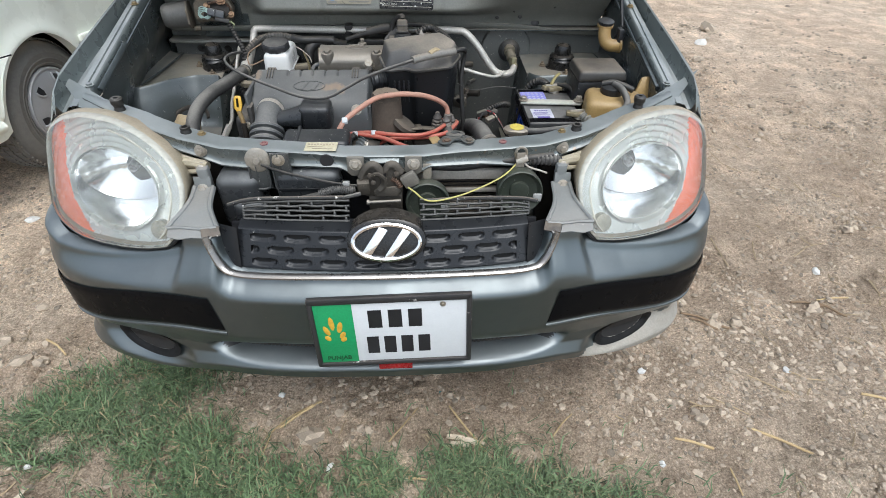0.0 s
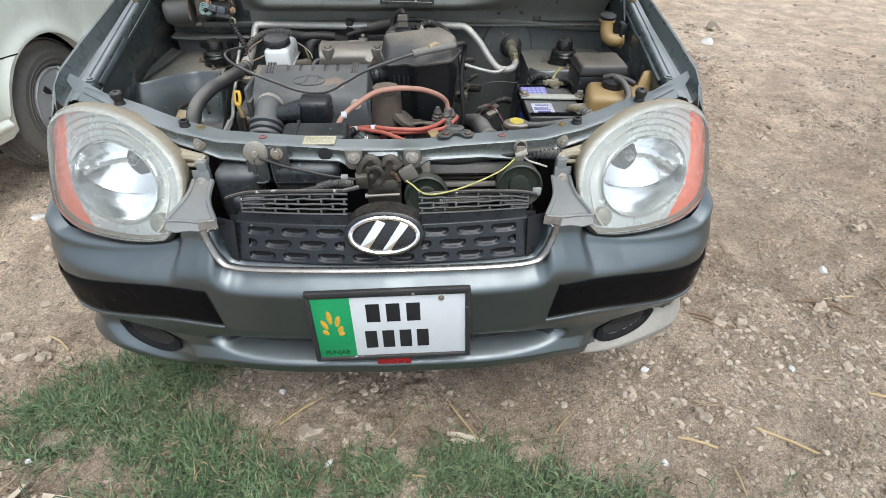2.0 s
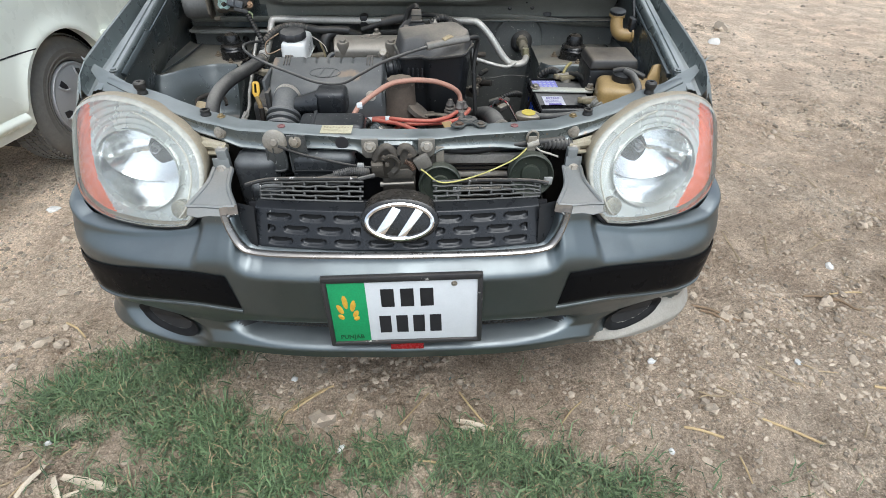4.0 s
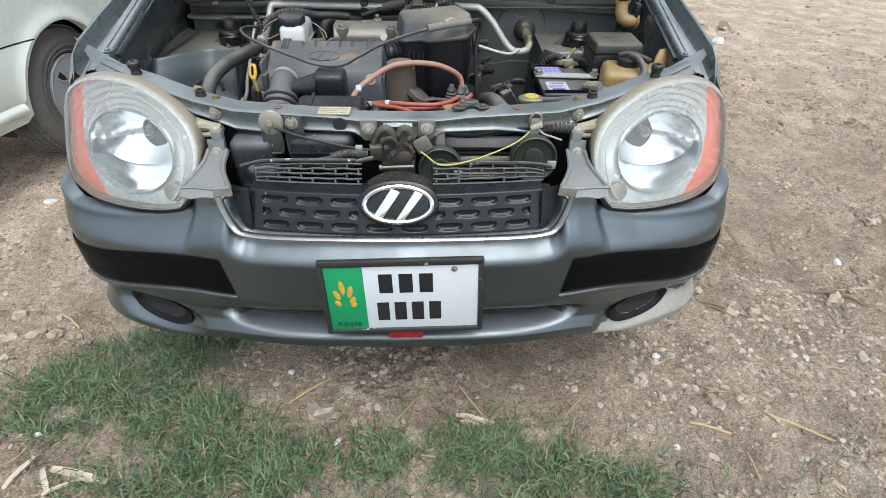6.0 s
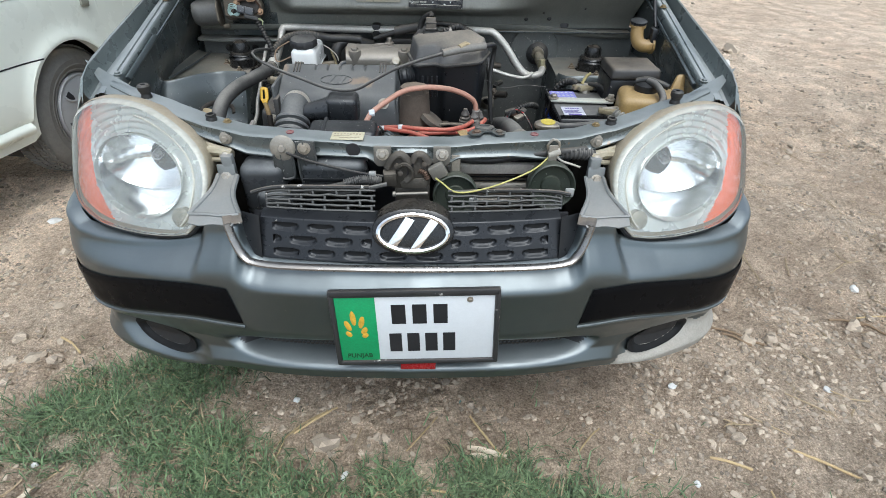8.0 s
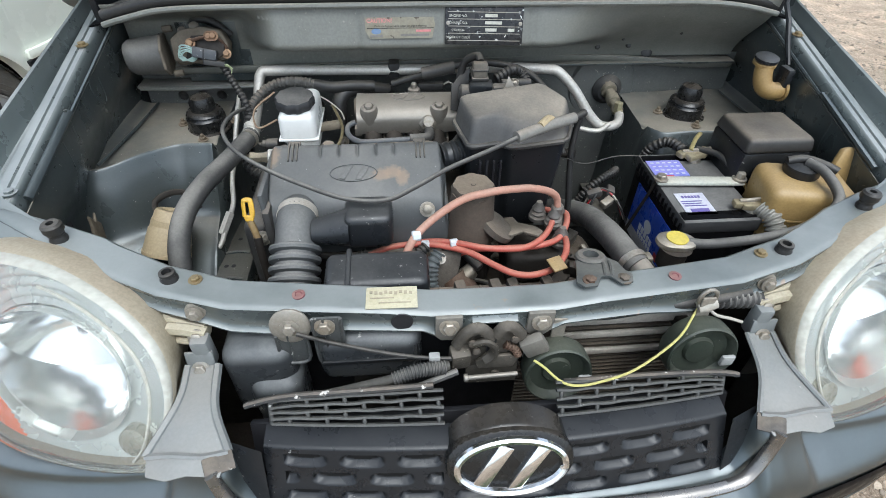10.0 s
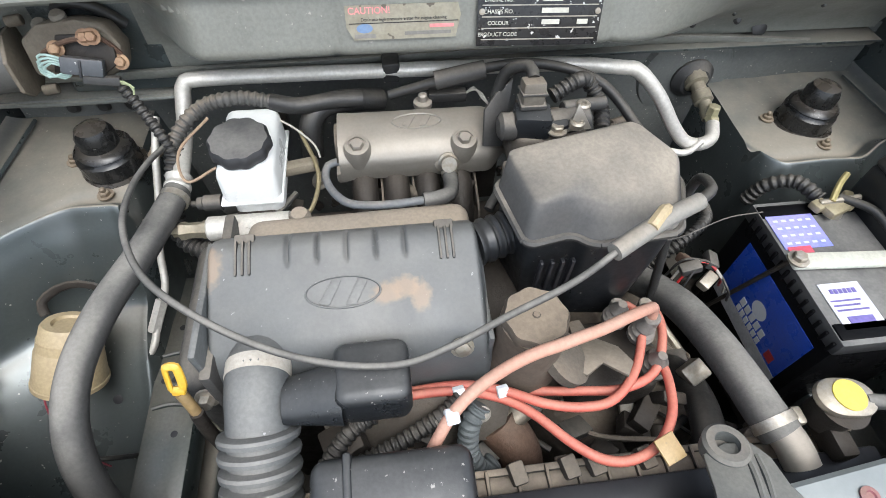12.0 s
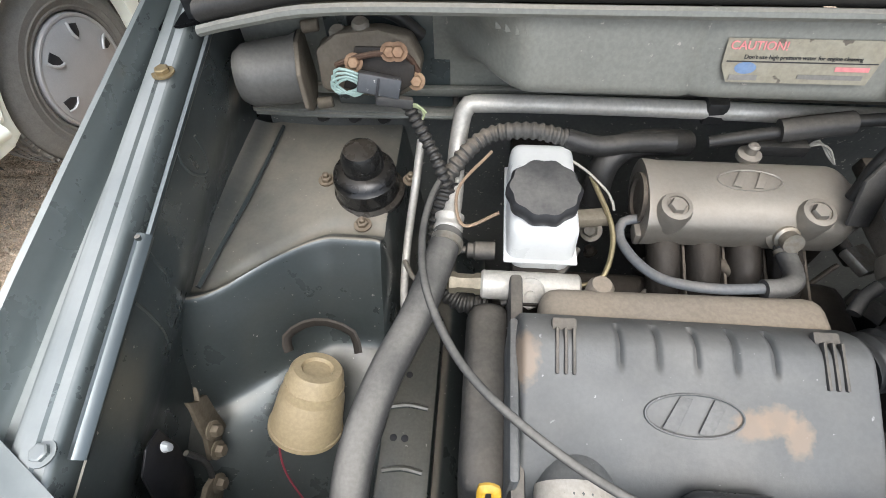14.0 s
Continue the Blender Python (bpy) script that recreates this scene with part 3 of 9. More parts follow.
PALE = mat("white_chip", (0.66, 0.65, 0.62), 0.7, 0.0, (0.55, 0.53, 0.49), 60, 0.8)
rng = random.Random(21)
STONES = [(-0.235, 0.044, 0.044, 0), (1.07, 0.44, 0.022, 0), (1.10, 0.37, 0.02, 0), (1.15, 0.43, 0.018, 0), (1.09, 0.40, 0.016, 0), (1.33, 0.44, 0.018, 0), (1.52, 0.50, 0.018, 0), (-1.19, 0.30, 0.024, 0), (-1.16, 0.22, 0.02, 0), (-1.23, 0.40, 0.026, 0), (1.445, 0.468, 0.032, 0), (1.574, 0.658, 0.022, 1), (1.05, 0.40, 0.026, 0), (1.13, 0.41, 0.024, 0), (1.16, 0.38, 0.02, 0),
          (-1.127, 0.312, 0.034, 0), (-1.06, 0.30, 0.026, 0), (-0.337, 0.181, 0.014, 1), (-0.172, -0.046, 0.015, 1), (0.69, -0.075, 0.013, 1), (0.852, 0.051, 0.026, 0), (1.03, 0.37, 0.018, 0),
          (-1.51, 1.06, 0.026, 1), (1.199, 0.214, 0.018, 1), (0.15, 0.16, 0.016, 0), (-0.08, 0.05, 0.014, 0), (0.79, 0.12, 0.014, 0), (0.98, 0.03, 0.016, 0), (1.38, 0.22, 0.02, 0), (0.66, 0.30, 0.018, 0),
          (0.92, 0.25, 0.02, 0), (1.85, 0.9, 0.03, 0), (2.3, 3.3, 0.06, 1), (2.5, 3.6, 0.07, 0), (2.1, 2.9, 0.05, 0), (2.8, 2.4, 0.04, 0), (1.9, 1.7, 0.03, 0), (-0.95, 0.62, 0.028, 0),
          (-1.2, 0.55, 0.022, 0), (-1.35, 0.85, 0.026, 0), (0.30, 0.12, 0.012, 0), (-0.42, 0.30, 0.016, 0), (0.57, 0.02, 0.013, 0), (0.74, 0.22, 0.015, 1), (-0.93, -0.02, 0.012, 1), (-0.50, -0.09, 0.012, 1)]
for x, y, s, white in STONES:
    bm = bmesh.new()
    pebble_mesh(bm, 0, 0, -0.1 * s, s * 0.8, rng, 2)
    ob = part("stone", bm, PALE if white else CLOD, None, angle=14)
    ob.location = (x, y, ground_height(x, y))
    tagged(ob, "small white stone chip on dry dirt" if white else "loose grey-brown stone lying on dry dirt", "stone", "loose stones")
STRAWS = [(-1.04, 0.351, -35, 0.11), (-0.300, 0.095, 42, 0.15), (-0.270, 0.112, 38, 0.13), (-0.352, 0.0, 78, 0.10), (-0.362, -0.03, 84, 0.07), (0.07, -0.093, -16, 0.085), (0.455, 0.048, 44, 0.095), (1.55, 0.505, 1, 0.15), (0.02, 0.07, 52, 0.14),
          (0.19, 0.05, -58, 0.17), (0.86, -0.13, 88, 0.07), (0.80, -0.02, -20, 0.10), (-0.52, 0.02, 40, 0.10), (1.05, -0.02, -32, 0.18), (-0.92, -0.12, 60, 0.10), (-1.02, 0.16, 85, 0.09), (1.42, 0.10, -25, 0.10)]
for x, y, a, ln in STRAWS:
    d = Vector((math.cos(radians(a)), math.sin(radians(a)), 0)) * ln / 2
    z = ground_height(x, y)
    bm = sweep([-d + Vector((0, 0, 0.004)), Vector((0.006 * math.sin(a), 0.005, 0.006)), d + Vector((0, 0, 0.004))], rng.uniform(0.0022, 0.004), 6, 0.02, flat=0.5)
    ob = part("straw", bm, STRAW, None)
    ob.location = (x, y, z)
    tagged(ob, "dry yellow straw stalk lying on the dirt", "straw", "straw stalks")
# brown twigs, and pale dry husks with curled edges
TWIG = mat("brown_twig", (0.26, 0.18, 0.11), 0.85, 0.0, (0.17, 0.115, 0.07), 40, 1.0, bump=0.4, bscale=300)
for x, y, a, ln in ((1.03, 0.422, -28, 0.155), (1.437, 0.488, -11, 0.117), (1.50, 0.46, -40, 0.10), (1.02, 0.408, -34, 0.09)):
    d = Vector((math.cos(radians(a)), math.sin(radians(a)), 0)) * ln / 2
    bm = sweep([-d + Vector((0, 0, 0.006)), -d * 0.2 + Vector((0.003, 0.006, 0.008)), d * 0.5 + Vector((0, -0.003, 0.006)), d + Vector((0, 0, 0.004))], 0.0042, 7, 0.012, flat=0.8)
    ob = part("twig", bm, TWIG, None)
    ob.location = (x, y, ground_height(x, y))
    tagged(ob, "thin brown twig lying on the dirt", "twig", "twigs")
HUSK = mat("pale_husk", (0.60, 0.52, 0.41), 0.75, 0.0, (0.46, 0.37, 0.26), 50, 1.0, bump=0.3, bscale=250)
for x, y, a, ln, w in ((-0.777, -0.126, -13, 0.15, 0.015), (-0.845, -0.140, -55, 0.07, 0.010), (-0.91, -0.124, 76, 0.085, 0.011), (0.183, 0.013, -14, 0.105, 0.012), (0.165, 0.0, -4, 0.05, 0.010), (-0.80, -0.155, 30, 0.08, 0.008)):
    ca, sa = math.cos(radians(a)), math.sin(radians(a))

    def husk(u, v):
        k = 0.62 * w * (0.55 + 0.45 * math.sin(math.pi * (0.12 + 0.80 * u))) * (1 + 0.35 * noise.noise(Vector((u * 9, v * 3, x * 7))))
        px, py, pz = (u - 0.5) * ln, k * v, 0.007 + 0.003 * v * v + 0.004 * math.sin(u * 5)
        return Vector((px * ca - py * sa, px * sa + py * ca, pz))
    ob = part("husk", sheet(husk, steps(0, 1, 14), steps(-1, 1, 6), thick=0.0012), HUSK, None, angle=60)
    ob.location = (x, y, ground_height(x, y))
    tagged(ob, "pale dry plant husk lying on the ground", "husk", "dry husks")
TEAL = mat("faded_teal_plastic", (0.16, 0.30, 0.28), 0.6, 0.0, (0.11, 0.22, 0.21), 50, 0.8)
single("plastic_scrap", sweep([(0.06, 0.115, 0.006), (0.075, 0.14, 0.008), (0.10, 0.15, 0.006), (0.118, 0.172, 0.007)], 0.011, 6, 0.008, flat=0.3), TEAL,
       "faded teal plastic scrap lying on the dirt", "litter", (0.085, 0.14, 0.0))


# flattened straw, chips and twigs trodden into the dirt
def litter(count, seed):
    rng = random.Random(seed)
    vs, fs = [], []
    for _ in range(count):
        x, y = rng.uniform(-1.9, 2.4), rng.uniform(-0.45, 2.3)
        if abs(x) < 0.72 and y > 0.12:
            continue
        a, ln, w = rng.uniform(0, 6.28), 0.012 + 0.085 * rng.random() ** 3, rng.uniform(0.0008, 0.0028)
        dx, dy, bend, k = math.cos(a), math.sin(a), rng.uniform(-0.25, 0.25), len(vs)
        for f in (-1, 0, 1):
            px, py = x + dx * ln * f - dy * ln * bend * (1 - f * f), y + dy * ln * f + dx * ln * bend * (1 - f * f)
            z = ground_height(px, py) + 0.002 + 0.004 * rng.random()
            vs += [(px - dy * w, py + dx * w, z), (px, py, z + w), (px + dy * w, py - dx * w, z)]
        for q in (0, 3):
            fs += [(k + q, k + q + 3, k + q + 4, k + q + 1), (k + q + 1, k + q + 4, k + q + 5, k + q + 2)]
    return vs, fs


stuff("litter", *litter(520, 31), LITTER, "dry straw bits and twigs trodden into the dirt", "straw")

# ---- white van parked alongside ----
VX, VY, VYAW = -1.55, 1.57, -9.0
WHEEL_TURN = 5.0


def build_van():
    van = thing("white_van", "white van with silver wheel covers parked on the dirt", "van", (VX - 0.8, VY + 1.0, 0))
    hub_z, front_r, back_r, high_r = 0.275, 0.29, 0.245, 0.305
    turn = Matrix.Translation((VX, VY, hub_z)) @ Matrix.Rotation(radians(VYAW), 4, "Z") @ Matrix.Rotation(radians(-3), 4, "X") @ Matrix.Translation((0, 0, -hub_z))
    shadow_gap = mat("panel_gap", (0.012, 0.012, 0.012), 0.8)

    def out(bm):
        bm.transform(turn)
        return bm

    def arch_far(y, z):
        # 1 on the edge of the wheel opening, more outside it
        return math.hypot(y / (front_r if y < 0 else back_r), (z - hub_z) / high_r)

    def flank_x(y, z):
        x = 0.03 - 0.11 * ease(z, 0.80, 1.7) - 0.018 * ease(0.5 - z, 0.0, 0.3) - 0.35 * ease(-y, 0.55, 0.95) - 0.006 * ease(z, 0.758, 0.770)
        if z > hub_z - 0.02:
            x += 0.014 * math.exp(-((arch_far(y, z) - 1.03) / 0.10) ** 2)
        return x

    def roof_z(y):
        return table(y, (-1.0, -0.9, -0.5, -0.1, 0.45, 0.9, 3.0, 3.25), (0.80, 0.93, 1.05, 1.12, 1.72, 1.88, 1.88, 1.80))

    def hull(y, a):
        # a section of the upper body, from one side over the roof to the other
        half, top = 0.80 - 0.26 * ease(-y, 0.45, 0.98) - 0.03 * ease(y, 2.9, 3.25), roof_z(y)
        c, s = math.cos(a), math.sin(a)
        z = 0.62 + (top - 0.62) * abs(s) ** 0.32
        x = half * math.copysign(abs(c) ** 0.28, c) * (1 - 0.10 * ease(z, 0.85, 1.8))
        return Vector((x - 0.86, y, z))
    # side panel with a clean round wheel opening and a lip folded inwards
    cols = [(y, 0.25) for y in steps(-0.95, -front_r, 22)[:-1]]
    for a in steps(0.0, math.pi, 64):
        r = front_r if a < math.pi / 2 else back_r
        cols.append((-r * math.cos(a), hub_z + high_r * math.sin(a)))
    cols += [(y, 0.25) for y in steps(back_r, 3.2, 46)[1:]]
    up = [0.0, 0.008, 0.02, 0.04, 0.07, 0.11, 0.16, 0.22, 0.30, 0.38, 0.44, 0.48, 0.52, 0.56, 0.60, 0.65, 0.72, 0.80, 0.90, 1.0]
    bm = bmesh.new()
    grid = []
    for y, low in cols:
        top = min(1.70, roof_z(y) - 0.06)
        column = [bm.verts.new((flank_x(y, low) - d, y, low + 0.004 * (d > 0))) for d in (0.05, 0.006)]
        column += [bm.verts.new((flank_x(y, low + (top - low) * w), y, low + (top - low) * w)) for w in up]
        grid.append(column)
    for p, q in zip(grid, grid[1:]):
        for k in range(len(p) - 1):
            bm.faces.new((p[k], q[k], q[k + 1], p[k + 1]))
    part("side_panel", out(bm), VAN, van, angle=55)
    ys, angs = steps(-0.98, 3.25, 60), steps(0.0, math.pi, 48)
    bm = sheet(hull, ys, angs)
    for y in (-0.98, 3.25):
        bm.faces.new([bm.verts.new(hull(y, a)) for a in angs])
    part("body", out(bm), VAN, van, "rounded white van body", angle=50)
    part("far_side", out(rbox((-1.60, 1.1, 0.48), (0.10, 4.0, 0.46), 0.03)), VAN, van)

    def screen(u, v):
        y = 0.40 * v
        return Vector((-0.86 + (u - 0.5) * 1.30 * (1 - 0.10 * v), y - 0.02, roof_z(y) - 0.012))
    glass = mat("dark_van_window", (0.03, 0.04, 0.05), 0.08)
    part("van_windscreen", out(sheet(screen, steps(0, 1, 12), steps(0, 1, 8), thick=0.012)), glass, van, "dark windscreen")
    part("window", out(rbox((-0.02, 1.15, 1.30), (0.03, 0.75, 0.40), 0.01, taper=(1, 0.75))), glass, van, "dark side window")
    bm = lathe([(0.06, -0.25), (0.37, -0.25), (0.37, -0.02)], Matrix.Translation((0, 0, hub_z)) @ Matrix.Rotation(radians(90), 4, "Y"), 40, a0=78.0, a1=282.0)
    part("wheel_arch", out(bm), DARK, van, "dark wheel arch lining")
    part("inner_wing", out(rbox((-0.16, 0.29, 0.40), (0.20, 0.012, 0.26), 0.004)), DARK, van)

    # bumper end: a shell that wraps the corner and stops at the wheel opening
    def edge(z):
        return -front_r * math.sqrt(max(0.05, 1 - ((z - hub_z) / high_r) ** 2)) - 0.003

    def bump(u, v):
        z = 0.325 + 0.213 * v
        y = -0.93 + (edge(z) - 0.014 + 0.93) * u
        return Vector((flank_x(y, z) + 0.012 * math.sin(math.pi * min(1, max(0, v)) ** 0.5) + 0.004 - 0.010 * ease(u, 0.985, 1.0), y, z))
    part("bumper_end", out(sheet(bump, steps(0, 0.97, 34) + [0.985, 0.993, 1.0], steps(0, 1, 16), thick=0.02)), VAN, van, "white wrap-around bumper end", angle=50)

    def lip(u, v):
        y = -0.93 + (edge(0.33) - 0.034 + 0.93) * u
        a = math.pi * v
        return Vector((flank_x(y, 0.33) + 0.010 + 0.016 * math.sin(a), y, 0.335 - 0.048 * v))
    part("bumper_lip", out(sheet(lip, steps(0, 1, 34), steps(0, 1, 8), thick=0.02)), VAN, van, "raised lower lip of the bumper", angle=50)
    part("bumper_seam", out(sweep([(flank_x(y, 0.542) + 0.001, y, 0.542) for y in steps(-0.92, -0.158, 16)], 0.0028, 6, 0.05)), shadow_gap, van, "dark gap above the bumper")
    part("side_moulding", out(rbox((0.042, 1.62, 0.505), (0.02, 2.78, 0.034), 0.007)), VAN, van, "white side moulding strip")
    part("moulding_strip", out(rbox((0.040, 1.615, 0.476), (0.016, 2.79, 0.022), 0.004)), BLACK, van, "black rubber strip under the moulding")
    for y in (0.305, 1.50):
        part("door_seam", out(sweep([(flank_x(y, z) + 0.0005, y + 0.05 * (z - 0.4), z) for z in steps(0.26, 0.46, 8)], 0.0022, 6, 0.03)), shadow_gap, van, "door gap")
    part("crease", out(sweep([(flank_x(y, 0.764), y, 0.764) for y in steps(-0.5, 3.1, 30)], 0.0035, 8, 0.06)), VAN, van, "pressed line along the side")
    part("side_repeater", out(rbox((0.036, 0.166, 0.703), (0.012, 0.046, 0.030), 0.006, rot=(-12, 0, 0))), mat("dull_repeater", (0.30, 0.30, 0.24), 0.4), van, "small dull side repeater lamp")
    for wx, wy in ((0.0, 2.35), (-1.72, 0.0), (-1.72, 2.35)):
        wm2 = turn @ Matrix.Translation((wx, wy, hub_z)) @ Matrix.Rotation(radians(90 if wx > -1 else -90), 4, "Y")
        w2 = part("wheel", lathe([(0.165, -0.01), (0.172, 0.004), (0.235, 0.010), (0.268, -0.02), (0.277, -0.085), (0.268, -0.15), (0.17, -0.17)], wm2, 48), TYRE, van, "worn black tyre")
        part("hubcap", lathe([(0.0, 0.028), (0.10, 0.022), (0.158, 0.0), (0.17, -0.012)], wm2, 40), HUBCAP, w2)
    # the front wheel that shows: tyre with grooves and blocks, cover with six notches
    wm = turn @ Matrix.Translation((0.0, 0, hub_z)) @ Matrix.Rotation(radians(WHEEL_TURN), 4, "Z") @ Matrix.Rotation(radians(90), 4, "Y")
    prof = [(0.160, -0.03), (0.164, -0.012), (0.170, 0.002), (0.178, 0.006), (0.182, 0.0035), (0.198, 0.011), (0.202, 0.009), (0.222, 0.0105), (0.226, 0.008), (0.240, 0.004), (0.256, -0.006), (0.267, -0.020), (0.2745, -0.04), (0.276, -0.085), (0.2745, -0.13), (0.267, -0.15), (0.24, -0.172), (0.17, -0.17)]
    tyre = part("wheel", lathe(prof, wm, 96), TYRE, van, "worn black tyre with block tread", angle=25)
    bm = bmesh.new()
    rr = random.Random(3)
    for k in range(76):
        for row, (zc, wide) in enumerate(((-0.030, 0.022), (-0.060, 0.026), (-0.092, 0.026), (-0.122, 0.024), (-0.146, 0.018))):
            a = 2 * math.pi * (k + 0.5 * (row % 2)) / 76
            m = wm @ Matrix.Rotation(a, 4, "Z") @ Matrix.Translation((0.2765 - 0.004 * (row in (0, 4)), 0, zc))
            b = rbox((0, 0, 0), (0.008, 0.0185, wide), 0.0, rot=(rr.choice((-14, -12, 13)), 24 if row == 0 else -20 if row == 4 else 0, 0))
            b.transform(m)
            join(bm, b)
    part("tread", bm, TYRE, tyre, "blocks of the tread")
    bm = lathe([(0.0, 0.026), (0.05, 0.0265), (0.10, 0.021), (0.135, 0.0125), (0.150, 0.007), (0.154, 0.010), (0.160, 0.0095), (0.163, 0.002), (0.163, -0.02)], wm, 72)
    part("hubcap", bm, HUBCAP, tyre, "silver plastic wheel cover with slots", angle=30)
    # six black plates on the cover paint the shade inside its slots
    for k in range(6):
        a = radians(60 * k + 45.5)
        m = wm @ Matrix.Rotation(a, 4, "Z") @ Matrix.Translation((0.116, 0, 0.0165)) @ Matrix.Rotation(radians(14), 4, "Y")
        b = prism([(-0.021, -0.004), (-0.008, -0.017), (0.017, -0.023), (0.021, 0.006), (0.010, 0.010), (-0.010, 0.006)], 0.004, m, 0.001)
        part("slot", b, INK_AND_HOLE_SHADE, tyre, "dark slot of the wheel cover")
        ridge = [m @ Vector(p) for p in ((-0.024, -0.003, 0.003), (-0.010, 0.009, 0.0055), (0.010, 0.013, 0.0055), (0.023, 0.008, 0.003))]
        part("slot_lip", sweep(ridge, 0.0042, 8, 0.006), HUBCAP, tyre)
    return van


build_van()

# ---- the car's front body ----
car = thing("hatchback_car", "grey-green hatchback with its bonnet open, scuffed bumper and hazed headlights", "car", (0, 1.5, 0))
PLAN = spline([(0, 0, 0), (0.20, 0.006, 0), (0.34, 0.023, 0), (0.48, 0.056, 0), (0.60, 0.093, 0), (0.66, 0.119, 0), (0.70, 0.146, 0), (0.73, 0.190, 0), (0.748, 0.26, 0), (0.757, 0.35, 0), (0.762, 0.44, 0), (0.764, 0.52, 0)], 0.004)
PLAN_X, PLAN_Y = [p.x for p in PLAN], [p.y for p in PLAN]
PLAN_S = [0.0]
for p, q in zip(PLAN, PLAN[1:]):
    PLAN_S.append(PLAN_S[-1] + (q - p).length)
HALF = PLAN_S[-1]


def plan(s, d=0.0):
    """The bumper's outline from above at s metres along it from the middle, pushed out by d."""
    a, side = abs(s), 1 if s >= 0 else -1
    x, y = table(a, PLAN_S, PLAN_X), table(a, PLAN_S, PLAN_Y)
    e = 0.004
    tx, ty = table(min(a + e, HALF), PLAN_S, PLAN_X) - table(max(a - e, 0), PLAN_S, PLAN_X), table(min(a + e, HALF), PLAN_S, PLAN_Y) - table(max(a - e, 0), PLAN_S, PLAN_Y)
    ln = math.hypot(tx, ty)
    nx, ny = ty / ln, -tx / ln
    return side * (x + nx * d), y + ny * d


def s_of(x):
    return table(abs(x), PLAN_X, PLAN_S)


def bumper_top(x):
    return table(abs(x), (0, 0.28, 0.305, 0.322, 0.334, 0.36, 0.405, 0.425, 0.50, 0.565, 0.65, 0.70, 0.73, 0.75), (0.601, 0.602, 0.608, 0.632, 0.672, 0.675, 0.662, 0.626, 0.609, 0.603, 0.602, 0.607, 0.625, 0.630))


def scoop(s, z):
    return (abs(s) / 0.395) ** 6 + ((z - 0.396) / 0.036) ** 2


def well(s, z):
    return ((abs(s) - s_of(0.562)) / 0.112) ** 2 + ((z - 0.358 - 0.12 * (abs(s) - s_of(0.562))) / 0.040) ** 2


def bumper_point(s, v):
    """v from 0 at the top edge to 1 under the lip."""
    x = plan(s)[0]
    ax, top = abs(x), bumper_top(x)
    inset = table(ax, (0, 0.30, 0.335, 0.425, 0.565, 0.68, 0.745), (0.028, 0.032, 0.044, 0.058, 0.036, 0.02, 0.004))
    zs = (0.0, 0.03, 0.06, 0.30, 0.55, 0.70, 0.80, 0.86, 0.92, 0.97, 1.0)
    drop = 0.03 * ease(ax, 0.4, 0.72)
    low = 0.030 * ease(ax, 0.36, 0.58)
    zz = (top + 0.002, top + 0.001, top - 0.006, 0.548 - drop * 0.8, 0.455 - drop, 0.424 - 0.7 * drop, 0.398 - 0.5 * drop, 0.376 - 0.7 * low, 0.350 - low, 0.324 - low, 0.314 - low)
    dd = (-inset - 0.03, -inset - 0.006, -inset, 0.006, 0.008, 0.0, -0.008, -0.006, 0.010, 0.004, -0.05)
    z, d = table(v, zs, zz), table(v, zs, dd)
    k = ease(v, 0.06, 0.30)
    if 0.06 < v < 0.30:
        d = -inset + (0.006 + inset) * math.sin(k * math.pi / 2)
    # the air intake and the fog lamp wells are pressed in
    d -= 0.060 * (1 - ease(scoop(s, z), 0.15, 1.2))
    q = well(s, z)
    d -= 0.018 * (1 - ease(q, 0.4, 1.5))
    px, py = plan(s, d)
    return Vector((px, py, z))


# black of the lamp wells, and the shade painted into the grille dimples
WELL_AND_SLOT_SHADE = mat("well_and_slot_shade", (0.006, 0.006, 0.006), 0.6, 0.0, (0.004, 0.004, 0.004), 20, 0.5, ior=1.3)


def build_bumper():
    us = steps(-HALF, HALF, 440)
    vs = steps(0, 0.06, 3) + steps(0.06, 0.30, 12)[1:] + steps(0.30, 0.66, 14)[1:] + steps(0.66, 0.97, 42)[1:] + [1.0]
    bm = bmesh.new()
    g = [[bm.verts.new(bumper_point(u, v)) for v in vs] for u in us]
    for i in range(len(us) - 1):
        for j in range(len(vs) - 1):
            f = bm.faces.new((g[i][j], g[i + 1][j], g[i + 1][j + 1], g[i][j + 1]))
            c = f.calc_center_median()
            s, z = (us[i] + us[i + 1]) / 2, c.z
            wob = 0.03 * noise.noise(Vector((c.x * 18, c.z * 18, 2)))
            if (scoop(s, z) < 0.85 and z > 0.378) or well(s, z) < 0.30:
                f.material_index = 1
            elif c.x > 0.455 + wob * 2 and z < 0.345 + wob + 0.16 * (c.x - 0.5):
                f.material_index = 2
    bare = mat("bare_cream_plastic", (0.34, 0.325, 0.285), 0.6, 0.0, (0.27, 0.25, 0.215), 20, 1.0, dust_sheen=0.25)
    bumper = part("front_bumper", bm, [PAINT, BLACK, bare], car, "grey-green painted bumper, scuffed, paint gone at one lower corner", angle=60)
    for side in (1, -1):
        def strip(u, v, lift=0.004):
            # black rub strip, drooping towards the corner; its inner end is slanted
            s0 = s_of(0.350) - 0.016 * v
            s = s0 + (HALF - 0.05 - s0) * u
            ax = abs(plan(s)[0])
            droop = 0.042 * ease(ax, 0.4, 0.72)
            z = 0.560 - 0.088 * v - droop
            edge = min(u * 40, 1, (1 - u) * 40, v * 9, (1 - v) * 9)
            px, py = plan(side * s, 0.0085 + lift * ease(edge, -0.2, 1))
            return Vector((px, py + 0.0005, z))
